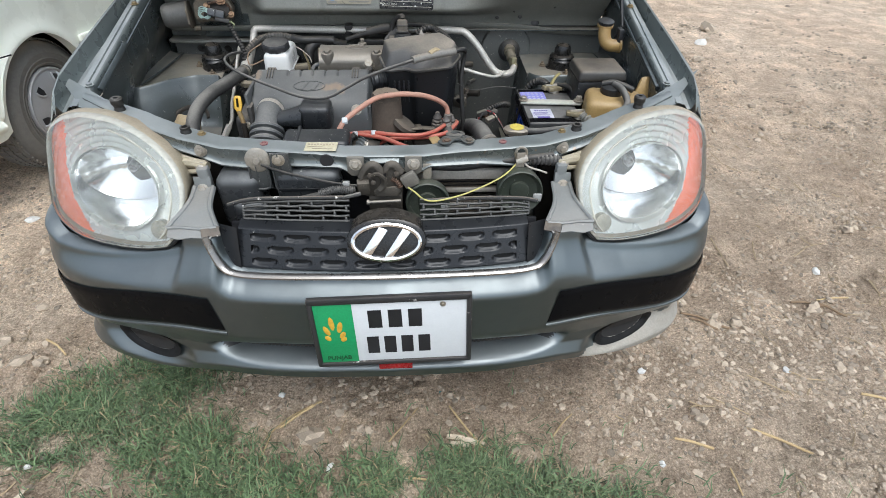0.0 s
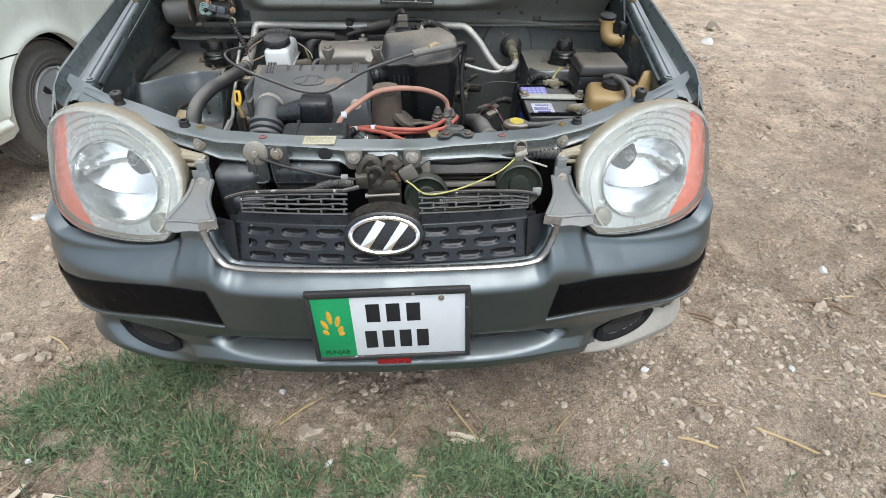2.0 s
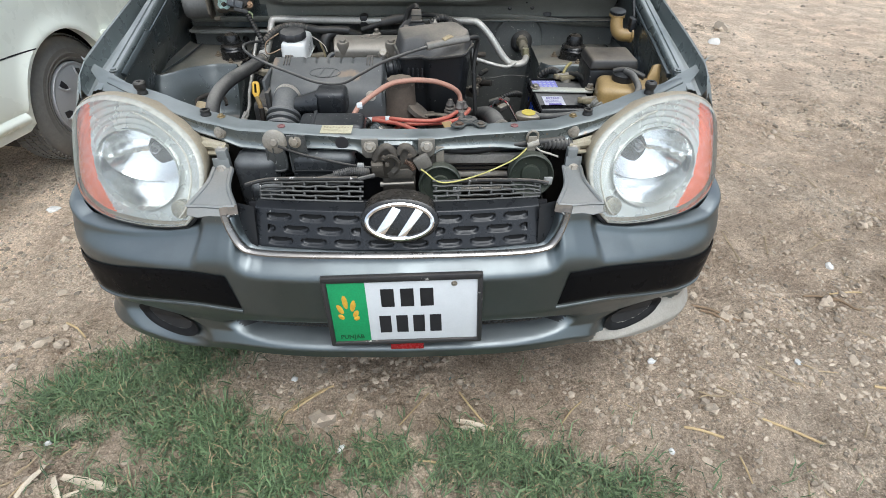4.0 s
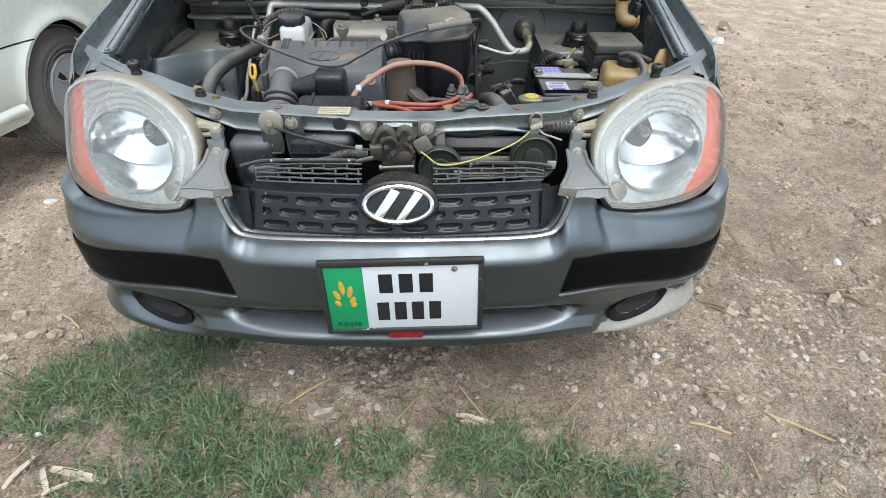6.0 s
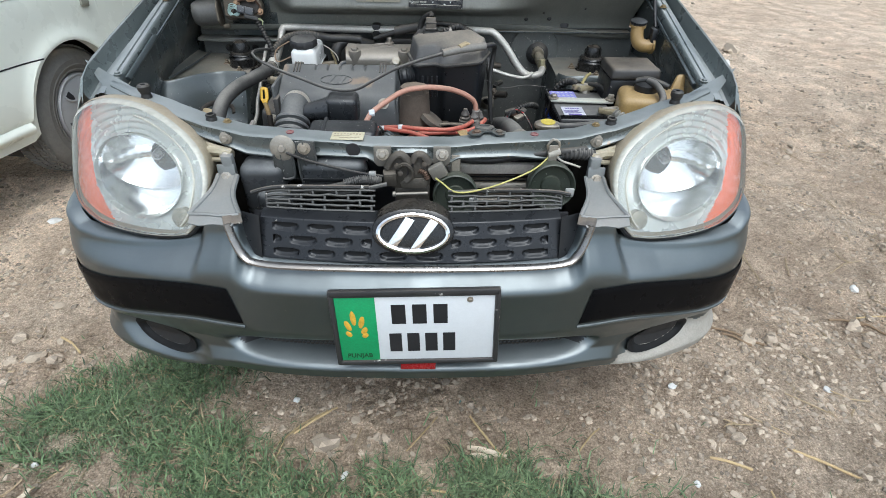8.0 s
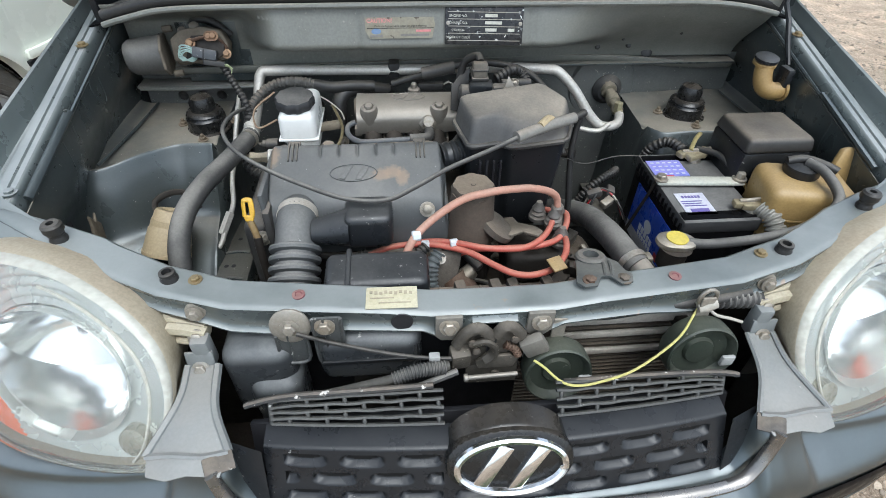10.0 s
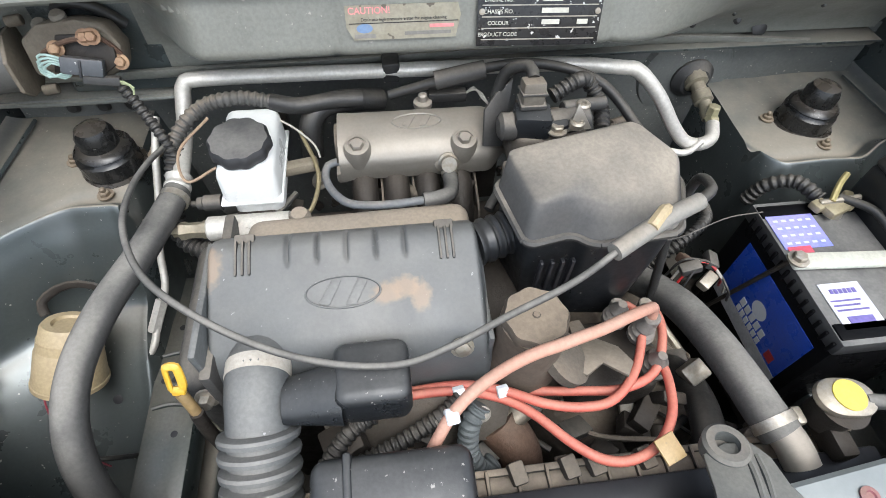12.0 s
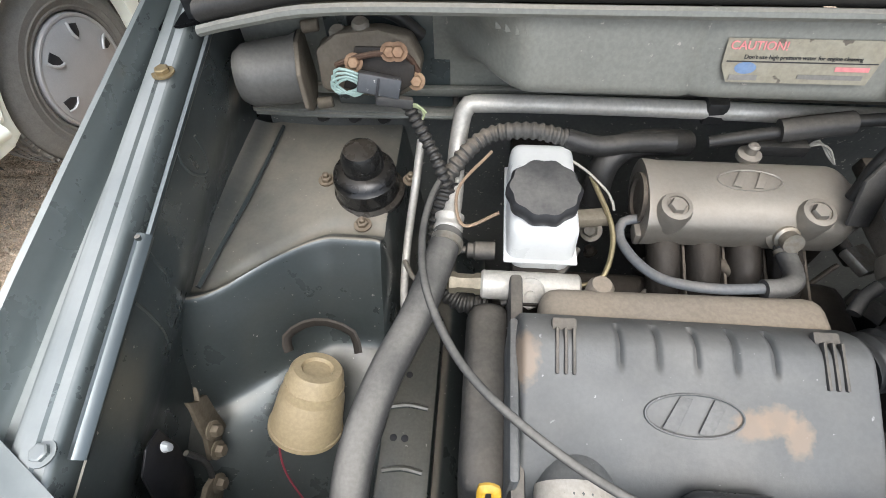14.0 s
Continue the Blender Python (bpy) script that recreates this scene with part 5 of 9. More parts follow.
        if v > 13:
            p.y = max(y, lamp_y(min(p.x, 0.735), p.z) + (0.055 if in_lamp(p.x, p.z) else 0.016))
        p.x *= side
        return p
    bm = bmesh.new()
    ys, vs = steps(0.255, 1.25, 100), steps(0, len(WING) - 1, (len(WING) - 1) * 2)
    g = [[bm.verts.new(wing_point(y, v)) for v in vs] for y in ys]
    for i in range(len(ys) - 1):
        for j in range(len(vs) - 1):
            c = (g[i][j].co + g[i + 1][j + 1].co) / 2
            if math.hypot(c.y - 0.72, c.z - 0.27) < 0.33 or (vs[j] > 13 and abs(g[i][j].co.y - g[i + 1][j].co.y) + abs(g[i][j + 1].co.y - g[i + 1][j + 1].co.y) < 0.001) or (vs[j] <= 13 and c.y < 0.33):
                continue
            f = bm.faces.new((g[i][j], g[i + 1][j], g[i + 1][j + 1], g[i][j + 1]))
    for v in list(bm.verts):
        if not v.link_faces:
            bm.verts.remove(v)
    wing = part("front_wing", bm, WING_PAINT, car, "grey-green front wing with dusty flange", angle=35)
    for y in (0.40, 0.698, 0.98):
        part("wing_bolt", bolt((side * (0.636 - 0.025 * (y - 0.5)), y, wing_top(y) - 0.026), 0.0065, 0.006), WING_PAINT if y < 0.6 else mat("brassy_bolt", (0.34, 0.26, 0.14), 0.5, 0.6), wing)
    # pressed rail along the flange
    part("flange_bead", sweep([(side * (0.6165 - 0.03 * (y - 0.5)), y, wing_top(y) - 0.036) for y in steps(0.40, 0.56, 8)], 0.005, 8, 0.02, flat=1.3), PAINT, wing)
    part("flange_bead", sweep([(side * (0.6165 - 0.03 * (y - 0.5)), y, wing_top(y) - 0.040) for y in steps(0.56, 0.80, 8)], 0.003, 6, 0.02), PAINT, wing)

    def inner(y, v):
        # the upright inner side, with a shallow pressed hollow
        z = 0.50 + (wing_top(y) - 0.045 - 0.50) * v
        x = 0.618 - 0.03 * (y - 0.5) + 0.030 * ease(wing_top(y) - 0.085 - z, 0.0, 0.11)
        if y < 0.45:
            x += 0.06 * ease(0.62 - z, 0.0, 0.1) * ease(0.45 - y, 0, 0.1)
        return Vector((side * x, y, z))
    for loop in ([(0.657, 0.897), (0.644, 0.893), (0.636, 0.878), (0.641, 0.860), (0.653, 0.845), (0.664, 0.841), (0.669, 0.858), (0.668, 0.881)], [(0.513, 0.848), (0.514, 0.824), (0.512, 0.79), (0.507, 0.745)], [(0.554, 0.880), (0.551, 0.850), (0.550, 0.805)]):
        part("pressed_bead", sweep([inner(y, (z - 0.50) / (wing_top(y) - 0.545)) + Vector((-side * 0.0005, 0, 0)) for y, z in loop], 0.0024, 8, 0.008), BAY, car)
    # small black discs paint the shade of holes in the panel
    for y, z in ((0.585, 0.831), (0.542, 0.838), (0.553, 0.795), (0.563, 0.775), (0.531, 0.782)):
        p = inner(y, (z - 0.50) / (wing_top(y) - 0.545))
        part("panel_hole", lathe([(0.0035, 0.001), (0.0, 0.0012)], Matrix.Translation(p + Vector((-side * 0.0005, 0, 0))) @ Matrix.Rotation(radians(-90 * side), 4, "Y"), 10), INK_AND_HOLE_SHADE, car)
    part("inner_wing", sheet(inner, steps(0.318, 0.86, 56), steps(0, 1, 40), thick=0.002), BAY, car, "dark painted inner wing, dusty", angle=60)

    def house(x, y):
        # strut tower deck that falls away forwards into the wheelhouse
        near = 0.452
        edge = 0.644 - 0.082 * ease(x, 0.50, 0.635) - 0.2 * max(0.0, 0.46 - x)
        if side > 0:
            near, edge = 0.376, 0.632 + 0.032 * ease(x, 0.50, 0.575) + 0.06 * (1 - ease(x, 0.350, 0.415)) ** 2
        t, y = y, max(0.27, edge - y)
        z = 0.757 - 0.094 * ease(t, 0.0, 0.070) - 0.181 * ease(t, 0.015, 0.37)
        z += 0.012 * math.exp(-((t - 0.000) / 0.009) ** 2) - 0.004 * math.exp(-((t + 0.02) / 0.012) ** 2)
        fall = ease(near - x, 0.0, 0.030 if side < 0 else 0.016)
        z = z * (1 - fall) + (0.52 - 0.05 * ease(near - 0.062 - x, 0, 0.06)) * fall
        z += 0.012 * ease(x, 0.61, 0.645) * ease(y, 0.60, 0.66) + 0.003 * noise.noise(Vector((x * 12, y * 12, side)))
        return Vector((side * x, y, z))
    part("wheelhouse", sheet(house, steps(0.335, 0.648, 100), steps(-0.26, -0.04, 14) + steps(-0.04, 0.06, 50)[1:] + steps(0.06, 0.36, 50)[1:]), BAY, car, "dusty strut tower deck and wheelhouse", angle=50)
    part("deck_seam", sweep([(side * 0.600, 0.815, 0.764), (side * 0.607, 0.72, 0.764), (side * 0.616, 0.64, 0.765), (side * 0.622, 0.575, 0.768)], 0.0022, 8, 0.02, flat=1.3), BAY, car, "raised seam beside the deck")
    # strut top mount
    sx, sy = side * 0.478, 0.722
    m = Matrix.Translation((sx, sy, 0.752))
    mount = part("strut_mount", lathe([(0.042, 0.0), (0.042, 0.005), (0.036, 0.007), (0.0355, 0.028), (0.032, 0.031), (0.031, 0.033), (0.034, 0.036), (0.031, 0.040), (0.023, 0.043), (0.0225, 0.058), (0.018, 0.067), (0.008, 0.071), (0.0, 0.0715)], m, 36), GLOSS_CAP, car, "black rubber strut top cap")
    for ax, ay in ((0.003, -0.053), (-0.050, 0.010), (0.048, 0.016)):
        b = bolt((sx + ax * 1.0, sy + ay, 0.758), 0.0065, 0.007)
        lathe([(0.0035, 0.0), (0.0035, 0.011), (0.002, 0.0125)], Matrix.Translation((sx + ax, sy + ay, 0.758)), 8, b)
        part("strut_nut", b, mat("dusty_nut", (0.20, 0.16, 0.11), 0.6, 0.4, (0.12, 0.09, 0.06), 60, 1.0, dust_sheen=0.4), mount, "dusty stud and nut")

RAIL = mat("rail_paint", (0.05, 0.062, 0.061), 0.34, 0.25, (0.036, 0.045, 0.044), 14, 0.9, dust_sheen=0.2, coat=0.4, spots=((0.3, 0.3, 0.28), 150, 0.69))
# chassis rail beside the engine, with its holes and pressed beads
for side in (-1, 1):
    rail = part("chassis_rail", rbox((side * 0.419, 0.47, 0.575), (0.060, 0.36, 0.05), 0.006, 2), RAIL, car, "dark painted chassis rail with holes")
    # holes are flat black discs, their shade put into the colour
    for x, y in ((0.434, 0.49), (0.421, 0.49), (0.424, 0.565), (0.41, 0.42)):
        part("rail_hole", lathe([(0.0042, 0.0), (0.0, 0.0006)], Matrix.Translation((side * x, y, 0.6004)), 12), INK_AND_HOLE_SHADE, rail)
    for y in (0.455, 0.525):
        part("rail_bead", sweep([(side * 0.442, y, 0.599), (side * 0.42, y + 0.003, 0.6005), (side * 0.398, y, 0.599)], 0.0035, 8), RAIL, rail)
    for x, y in ((0.536, 0.46), (0.49, 0.43)):
        p = house(x, table(y, (0.27, 0.62), (0.32, -0.01)))
        part("panel_hole", lathe([(0.006, 0.0), (0.0, 0.001)], Matrix.Translation((side * abs(p.x), p.y, p.z + 0.002)) @ Matrix.Rotation(radians(35), 4, "X"), 14), INK_AND_HOLE_SHADE, car)
# wheels of the car, under the wings
for side in (-1, 1):
    for wy in (0.72, 3.02):
        wm = Matrix.Translation((side * 0.735, wy, 0.27)) @ Matrix.Rotation(radians(90 * side), 4, "Y")
        w = part("wheel", lathe([(0.15, -0.02), (0.17, 0.0), (0.24, 0.0), (0.262, -0.015), (0.27, -0.05), (0.27, -0.11), (0.255, -0.15), (0.16, -0.15)], wm, 48), TYRE, car, "black road wheel")
        part("rim", lathe([(0.0, -0.005), (0.10, -0.008), (0.155, -0.02), (0.165, -0.03)], wm, 36), HUBCAP, w)

# ---- tie bar across the front (bonnet slam panel) ----


def tie_y(x):
    return table(abs(x), (0, 0.08, 0.25, 0.33, 0.41, 0.48, 0.54, 0.60, 0.64), (0.198, 0.199, 0.212, 0.218, 0.234, 0.264, 0.298, 0.332, 0.355))


def tie_z(x):
    return table(abs(x), (0, 0.08, 0.14, 0.25, 0.33, 0.37, 0.42, 0.50, 0.54, 0.60, 0.64), (0.772, 0.772, 0.777, 0.780, 0.783, 0.790, 0.797, 0.808, 0.815, 0.826, 0.834))


def tie_low(x):
    a = abs(x)
    z = table(a, (0, 0.030, 0.042, 0.075, 0.09, 0.20, 0.27, 0.33, 0.38, 0.42, 0.52, 0.62), (0.758, 0.757, 0.738, 0.738, 0.747, 0.748, 0.740, 0.745, 0.762, 0.772, 0.793, 0.815))
    return min(z, tie_z(x) - 0.012)


def tie_point(x, v):
    y, z, low = tie_y(x), tie_z(x), tie_low(x)
    deep = table(abs(x), (0, 0.15, 0.35, 0.50, 0.56, 0.635), (0.047, 0.047, 0.052, 0.058, 0.045, 0.022))
    roll = [(y + deep, z - 0.022), (y + deep, z - 0.003), (y + deep - 0.004, z), (y + 0.011, z + 0.0005), (y + 0.005, z - 0.0006), (y + 0.0015, z - 0.0035), (y + 0.002, z - 0.009),
            (y + 0.0035, (z + low) / 2), (y + 0.002, low + 0.008), (y - 0.001, low + 0.0038), (y - 0.0045, low + 0.0014), (y - 0.004, low - 0.0015)]
    return Vector((x, *roll[v]))


EAR = mat("dirty_ear_paint", (0.17, 0.165, 0.145), 0.5, 0.2, (0.11, 0.10, 0.085), 30, 1.0, dust_sheen=0.4, dust_sheen_color=(0.34, 0.30, 0.24), film=0.3)
ZINC = mat("dull_zinc", (0.33, 0.31, 0.27), 0.45, 0.5, (0.22, 0.195, 0.155), 60, 1.0, dust_sheen=0.3)
tie = part("tie_bar", sheet(tie_point, steps(-0.635, 0.635, 220), list(range(12)), thick=0.0015), TIE, car, "pressed blue-grey tie bar behind the headlights", angle=35)
for side in (-1, 1):
    b = lathe([(0.0078, 0), (0.0082, 0.0022), (0.0045, 0.003), (0.0035, 0.0015)], Matrix.Translation((side * 0.2435, 0.237, tie_z(0.2435) + 0.0)), 20)
    part("red_plug", b, mat("red_rubber", (0.22, 0.06, 0.075), 0.6, 0.0, (0.15, 0.045, 0.055), 50, dust_sheen=0.4), tie, "faded red push plug")
    for x, y in ((0.402, 0.262), (0.549, 0.322)):
        base = tie_z(x)
        b = lathe([(0.0105, -0.002), (0.011, 0.002), (0.0095, 0.005), (0.009, 0.007), (0.010, 0.009), (0.0095, 0.012), (0.006, 0.0125), (0.0055, 0.006)], Matrix.Translation((side * x, y, base)), 24)
        if x > 0.5:
            lathe([(0.010, 0.011), (0.0125, 0.015), (0.0125, 0.023), (0.010, 0.026), (0.0045, 0.026), (0.004, 0.020)], Matrix.Translation((side * x, y, base)), 24, b)
        part("rubber_buffer", b, RUBBER, tie, "black rubber bonnet buffer")
    part("tie_bolt", bolt((side * 0.372, 0.262, tie_z(0.372)), 0.0058, 0.006), mat("brassy_bolt", (0.34, 0.26, 0.14), 0.5, 0.6), tie)
    part("tie_bolt", bolt((side * 0.368, tie_y(0.368) - 0.004, 0.772), 0.0068, 0.007, (0, -1, 0.15)), ZINC, tie)
    part("tie_bolt", bolt((side * 0.0582, 0.1925, 0.757), 0.0085, 0.009, (0, -1, 0.3)), STEEL, tie)
    part("latch_ear", prism([(-0.017, 0.02), (0.017, 0.02), (0.0165, -0.012), (0.006, -0.023), (-0.010, -0.023), (-0.0175, -0.014)], 0.006, Matrix.Translation((side * 0.0582, 0.199, 0.752)) @ Matrix.Rotation(radians(90), 4, "X"), 0.0015), EAR, tie, "dirty fixing ear")
    for x, z in ((0.368, 0.772), (0.0582, 0.757)):
        part("tie_washer", lathe([(0.0125, 0), (0.0125, 0.0025), (0.011, 0.0032), (0.004, 0.0034)], Matrix.Translation((side * x, 0.1955 if x < 0.1 else tie_y(x) + 0.0025, z)) @ Matrix.Rotation(radians(78), 4, "X"), 24), ZINC, tie, "dull zinc washer")
part("round_washer", lathe([(0.0245, 0), (0.025, 0.003), (0.022, 0.005), (0.012, 0.006)], Matrix.Translation((-0.2525, 0.204, 0.763)) @ Matrix.Rotation(radians(78), 4, "X"), 32), ZINC, tie, "large round plate under a bolt")
part("tie_bolt", bolt((-0.2525, 0.199, 0.764), 0.008, 0.009, (0, -1, 0.2)), ZINC, tie)
part("tie_bolt", bolt((-0.2099, 0.197, 0.766), 0.0085, 0.010, (0, -1, 0.2)), STEEL, tie)
# no hole is cut here: a black disc paints its shade
part("oval_hole", lathe([(0.0, 0.0012), (0.0128, 0.001), (0.0138, 0.0)], Matrix.Translation((-0.116, 0.2012, 0.7608)) @ Matrix.Rotation(radians(84), 4, "X"), 28), INK_AND_HOLE_SHADE, tie, "black disc painting the shade of a round opening in the bar")
# yellowed label on the bar
lm = Matrix.Translation((-0.128, tie_y(0.128) + 0.024, tie_z(0.128) + 0.0025)) @ Matrix.Rotation(radians(-1), 4, "Z")
bm = rbox((0, 0, 0), (0.064, 0.036, 0.0008), 0)
bm.transform(lm)
label = part("label", bm, mat("cream_label", (0.56, 0.52, 0.38), 0.6, 0.0, (0.46, 0.41, 0.27), 60, 0.9), tie, "worn cream paper label")
part("label_print", bars([(-0.026 + 0.0062 * k, 0.009 - 0.001 * (k % 3), 0.0038, 0.004 + 0.001 * (k % 2)) for k in range(9)] + [(-0.012, -0.001, 0.03, 0.0016), (0.004, -0.009, 0.04, 0.0016)], lm @ Matrix.Translation((0, 0, 0.0004))), mat("faded_brown_print", (0.38, 0.33, 0.24), 0.6), tie, "faded unreadable print")

# grey bracket plates beside the grille
for side in (-1, 1):
    b = prism([(-0.019, 0.055), (0.017, 0.055), (0.020, 0.010), (0.044, -0.052), (0.040, -0.074), (0.018, -0.080), (-0.004, -0.076), (-0.042, -0.080), (-0.048, -0.052), (-0.024, 0.0)], 0.003,
              Matrix.Translation((side * 0.369, 0.140, 0.692)) @ Matrix.Rotation(radians(14), 4, "X") @ Matrix.Diagonal((side, 1, 1, 1)), 0.001)
    bm = b
    bmx = Matrix.Translation((side * 0.369, 0.140, 0.692)) @ Matrix.Rotation(radians(14), 4, "X") @ Matrix.Diagonal((side, 1, 1, 1))
    for q in ([(0.017, 0.055), (0.020, 0.010), (0.044, -0.052)], [(-0.019, 0.055), (-0.024, 0.0), (-0.048, -0.052)], [(-0.048, -0.052), (-0.02, -0.056), (0.015, -0.052), (0.044, -0.052)]):
        sweep([bmx @ Vector((x, y, 0.003)) for x, y in q], 0.0035, 6, 0.01, out=bm, flat=1.6)
    br = part("bumper_bracket", b, PLATE_STEEL, car, "bare grey bracket plate with chipped paint")
    part("bracket_fold", rbox((side * 0.370, 0.195, 0.714), (0.034, 0.004, 0.030), 0.001, rot=(-10, 0, 0)), PLATE_STEEL, br)
    part("bracket_bolt", bolt((side * 0.371, 0.190, 0.704), 0.0075, 0.008, (0, -1, 0.5)), STEEL, br)
    part("bracket_lug", rbox((side * 0.366, 0.205, 0.722), (0.022, 0.02, 0.05), 0.004), PLATE_STEEL, br)
    part("chipped_corner", rbox((side * 0.330, 0.076, 0.679), (0.034, 0.022, 0.004), 0.002, rot=(25, 0, -20 * side)), mat("chipped_black", (0, 0, 0)), br)

# ---- bulkhead, cowl, windscreen ----


def bulkhead(x, z):
    c = ease(x, -0.40, -0.31) * (1 - ease(x, 0.16, 0.36))
    mid = 0.709 + 0.32 * max(0.0, z - 0.915) + 0.095 * (1 - ease(z, 0.872, 0.912))
    left = 0.800 - 0.06 * ease(z, 0.93, 0.975)
    right = 0.825 - 0.09 * ease(z, 0.84, 0.975)
    side_y = left if x < 0 else right
    y = mid * c + side_y * (1 - c)
    y += 0.004 * math.exp(-((x + 0.175) / 0.006) ** 2) + 0.004 * math.exp(-((x - 0.135) / 0.006) ** 2)
    return Vector((x, y, z))


part("bulkhead_panel", sheet(bulkhead, steps(-0.60, 0.60, 220), steps(0.842, 0.976, 50), thick=0.002), BAY_PALE, car, "pale grey-green pressed bulkhead panel", angle=60)
part("lower_bulkhead", sheet(lambda x, z: Vector((x, 0.835 + 0.01 * math.sin(x * 14) * ease(0.8 - z, 0, 0.1), z)), steps(-0.62, 0.62, 60), steps(0.38, 0.842, 20), thick=0.002), DUST_WALL, car, "dusty grey-green lower bulkhead")
part("bulkhead_flange", sweep([(-0.60, 0.800, 0.838), (-0.45, 0.797, 0.838), (-0.2, 0.80, 0.840), (0.1, 0.81, 0.842), (0.26, 0.815, 0.842), (0.36, 0.815, 0.838), (0.50, 0.815, 0.826), (0.60, 0.815, 0.824)], 0.006, 8, 0.02, flat=2.2), BAY_PALE, car, "folded seam along the bulkhead")
part("bulkhead_shelf", rbox((0, 0.818, 0.834), (1.2, 0.04, 0.004), 0.001), BAY, car)
for x, z, r in ((0.4123, 0.8500, 0.012), (0.365, 0.868, 0.006), (0.30, 0.866, 0.0055), (0.345, 0.885, 0.003), (0.455, 0.90, 0.003)):
    p = bulkhead(x, z)
    part("grommet", lathe([(0.0, 0.003), (r * 0.6, 0.003), (r, 0.0)], Matrix.Translation(p + Vector((0, -0.003, 0))) @ Matrix.Rotation(radians(60), 4, "X"), 16), RUBBER, car, "black grommet")
for x in (-0.551, -0.511, -0.474):
    part("grommet", lathe([(0.0, 0.006), (0.006, 0.005), (0.010, 0.0)], Matrix.Translation((x, 0.828, 0.772)) @ Matrix.Rotation(radians(90), 4, "X"), 14), RUBBER, car)
part("side_ledge", rbox((-0.50, 0.818, 0.805), (0.24, 0.045, 0.006), 0.002), BAY_PALE, car)
part("side_ledge", sweep([(-0.615, 0.796, 0.803), (-0.55, 0.796, 0.801), (-0.47, 0.795, 0.803), (-0.385, 0.796, 0.804)], 0.0035, 8, 0.01), BAY_PALE, car, "bright folded edge of the ledge")
ends = [(-0.60, 0.74, 0.958), (-0.55, 0.735, 0.972), (-0.47, 0.732, 0.985), (-0.25, 0.730, 0.988), (0, 0.730, 0.989), (0.25, 0.730, 0.988), (0.44, 0.732, 0.987), (0.53, 0.736, 0.978), (0.60, 0.745, 0.962)]
part("bright_seam", sweep([Vector(p) + Vector((0, -0.012, -0.011)) for p in ends], 0.005, 8, 0.02), BAY_PALE, car)
seal = part("rubber_seal", sweep(ends, 0.010, 10, 0.015), RUBBER, car, "black rubber bonnet seal along the cowl")
part("seal_lip", sweep([Vector(p) + Vector((0, 0.024, 0.002)) for p in ends], 0.008, 8, 0.02), RUBBER, seal)


def cowl(x, y):
    return Vector((x, y, 0.985 + 0.14 * (y - 0.75) - 0.05 * ease(abs(x), 0.45, 0.68) + (0.0)))


cw = part("cowl_panel", sheet(cowl, steps(-0.66, 0.66, 60), steps(0.745, 0.945, 16), thick=0.003), BLACK_CLEAN, car, "black plastic cowl panel below the windscreen")
for a, b in ((-0.36, -0.17), (0.08, 0.30), (0.34, 0.50)):
    bm = bmesh.new()
    for k in range(int((b - a) / 0.0105)):
        x = a + 0.0105 * k
        rbox(cowl(x, 0.835) + Vector((0, 0, 0.002)), (0.006, 0.030, 0.004), 0.001, rot=(8, 0, 0), out=bm)
    part("cowl_vent", bm, DUSTY, cw, "row of slots in the cowl")
for x0, x1 in ((-0.48, 0.05), (0.02, 0.50)):
    bm = sweep([cowl(x0, 0.86) + Vector((0, 0, 0.012)), cowl((x0 + x1) / 2, 0.90) + Vector((0, 0, 0.024)), cowl(x1, 0.93) + Vector((0, 0, 0.04))], 0.006, 8, 0.02)
    part("wiper_arm", bm, BLACK, car, "black wiper arm")
    bm = rbox((x0, 0.86, cowl(x0, 0.86).z + 0.008), (0.03, 0.04, 0.02), 0.006)
    part("wiper_pivot", bm, BLACK, car)
part("windscreen", sheet(lambda x, v: Vector((x * (1 - 0.12 * v), 0.945 + 0.62 * v + 0.10 * (x / 0.66) ** 2, 1.012 - 0.05 * ease(abs(x), 0.45, 0.68) + 0.46 * v)), steps(-0.64, 0.64, 40), steps(0, 1, 16), thick=0.004), GLASS, car, "tinted windscreen")
part("dashboard", rbox((0, 1.28, 0.93), (1.22, 0.5, 0.16), 0.05, 4), BLACK, car, "dark dashboard behind the windscreen")


def cabin(v, y):
    # section of the cabin, from one sill over the roof to the other
    ang = math.pi * v
    roof = table(y, (1.0, 1.25, 1.6, 2.0, 2.8, 3.35, 3.5), (1.02, 1.2, 1.5, 1.57, 1.56, 1.40, 1.0))
    wide = 0.75
    x = wide * math.copysign(abs(math.cos(ang)) ** 0.35, math.cos(ang))
    z = 0.28 + (roof - 0.28) * math.sin(ang) ** 0.45
    return Vector((x * (1 - 0.16 * ease(z, 1.0, 1.55)), y, z))


bm = sheet(lambda v, y: cabin(v, max(y, 1.255)), steps(0.0, 1.0, 48), [1.255, 1.45, 1.6, 1.8, 2.0, 2.4, 2.8, 3.1, 3.35, 3.48])
bm.faces.new([bm.verts.new(cabin(v, 3.48)) for v in steps(0.0, 1.0, 48)])
part("cabin_shell", bm, PAINT, car, "grey-green cabin body", angle=60)
part("rear_window", rbox((0, 3.44, 1.22), (1.02, 0.05, 0.30), 0.02, rot=(18, 0, 0), taper=(0.86, 1)), mat("dark_van_window", (0.03, 0.04, 0.05), 0.08), car, "dark rear window")
part("rear_bumper", rbox((0, 3.50, 0.42), (1.46, 0.10, 0.22), 0.05, 3), PAINT, car, "grey-green rear bumper")
for side in (-1, 1):
    part("tail_lamp", rbox((side * 0.66, 3.47, 0.80), (0.14, 0.06, 0.26), 0.02, 3), RED, car, "red tail lamp")
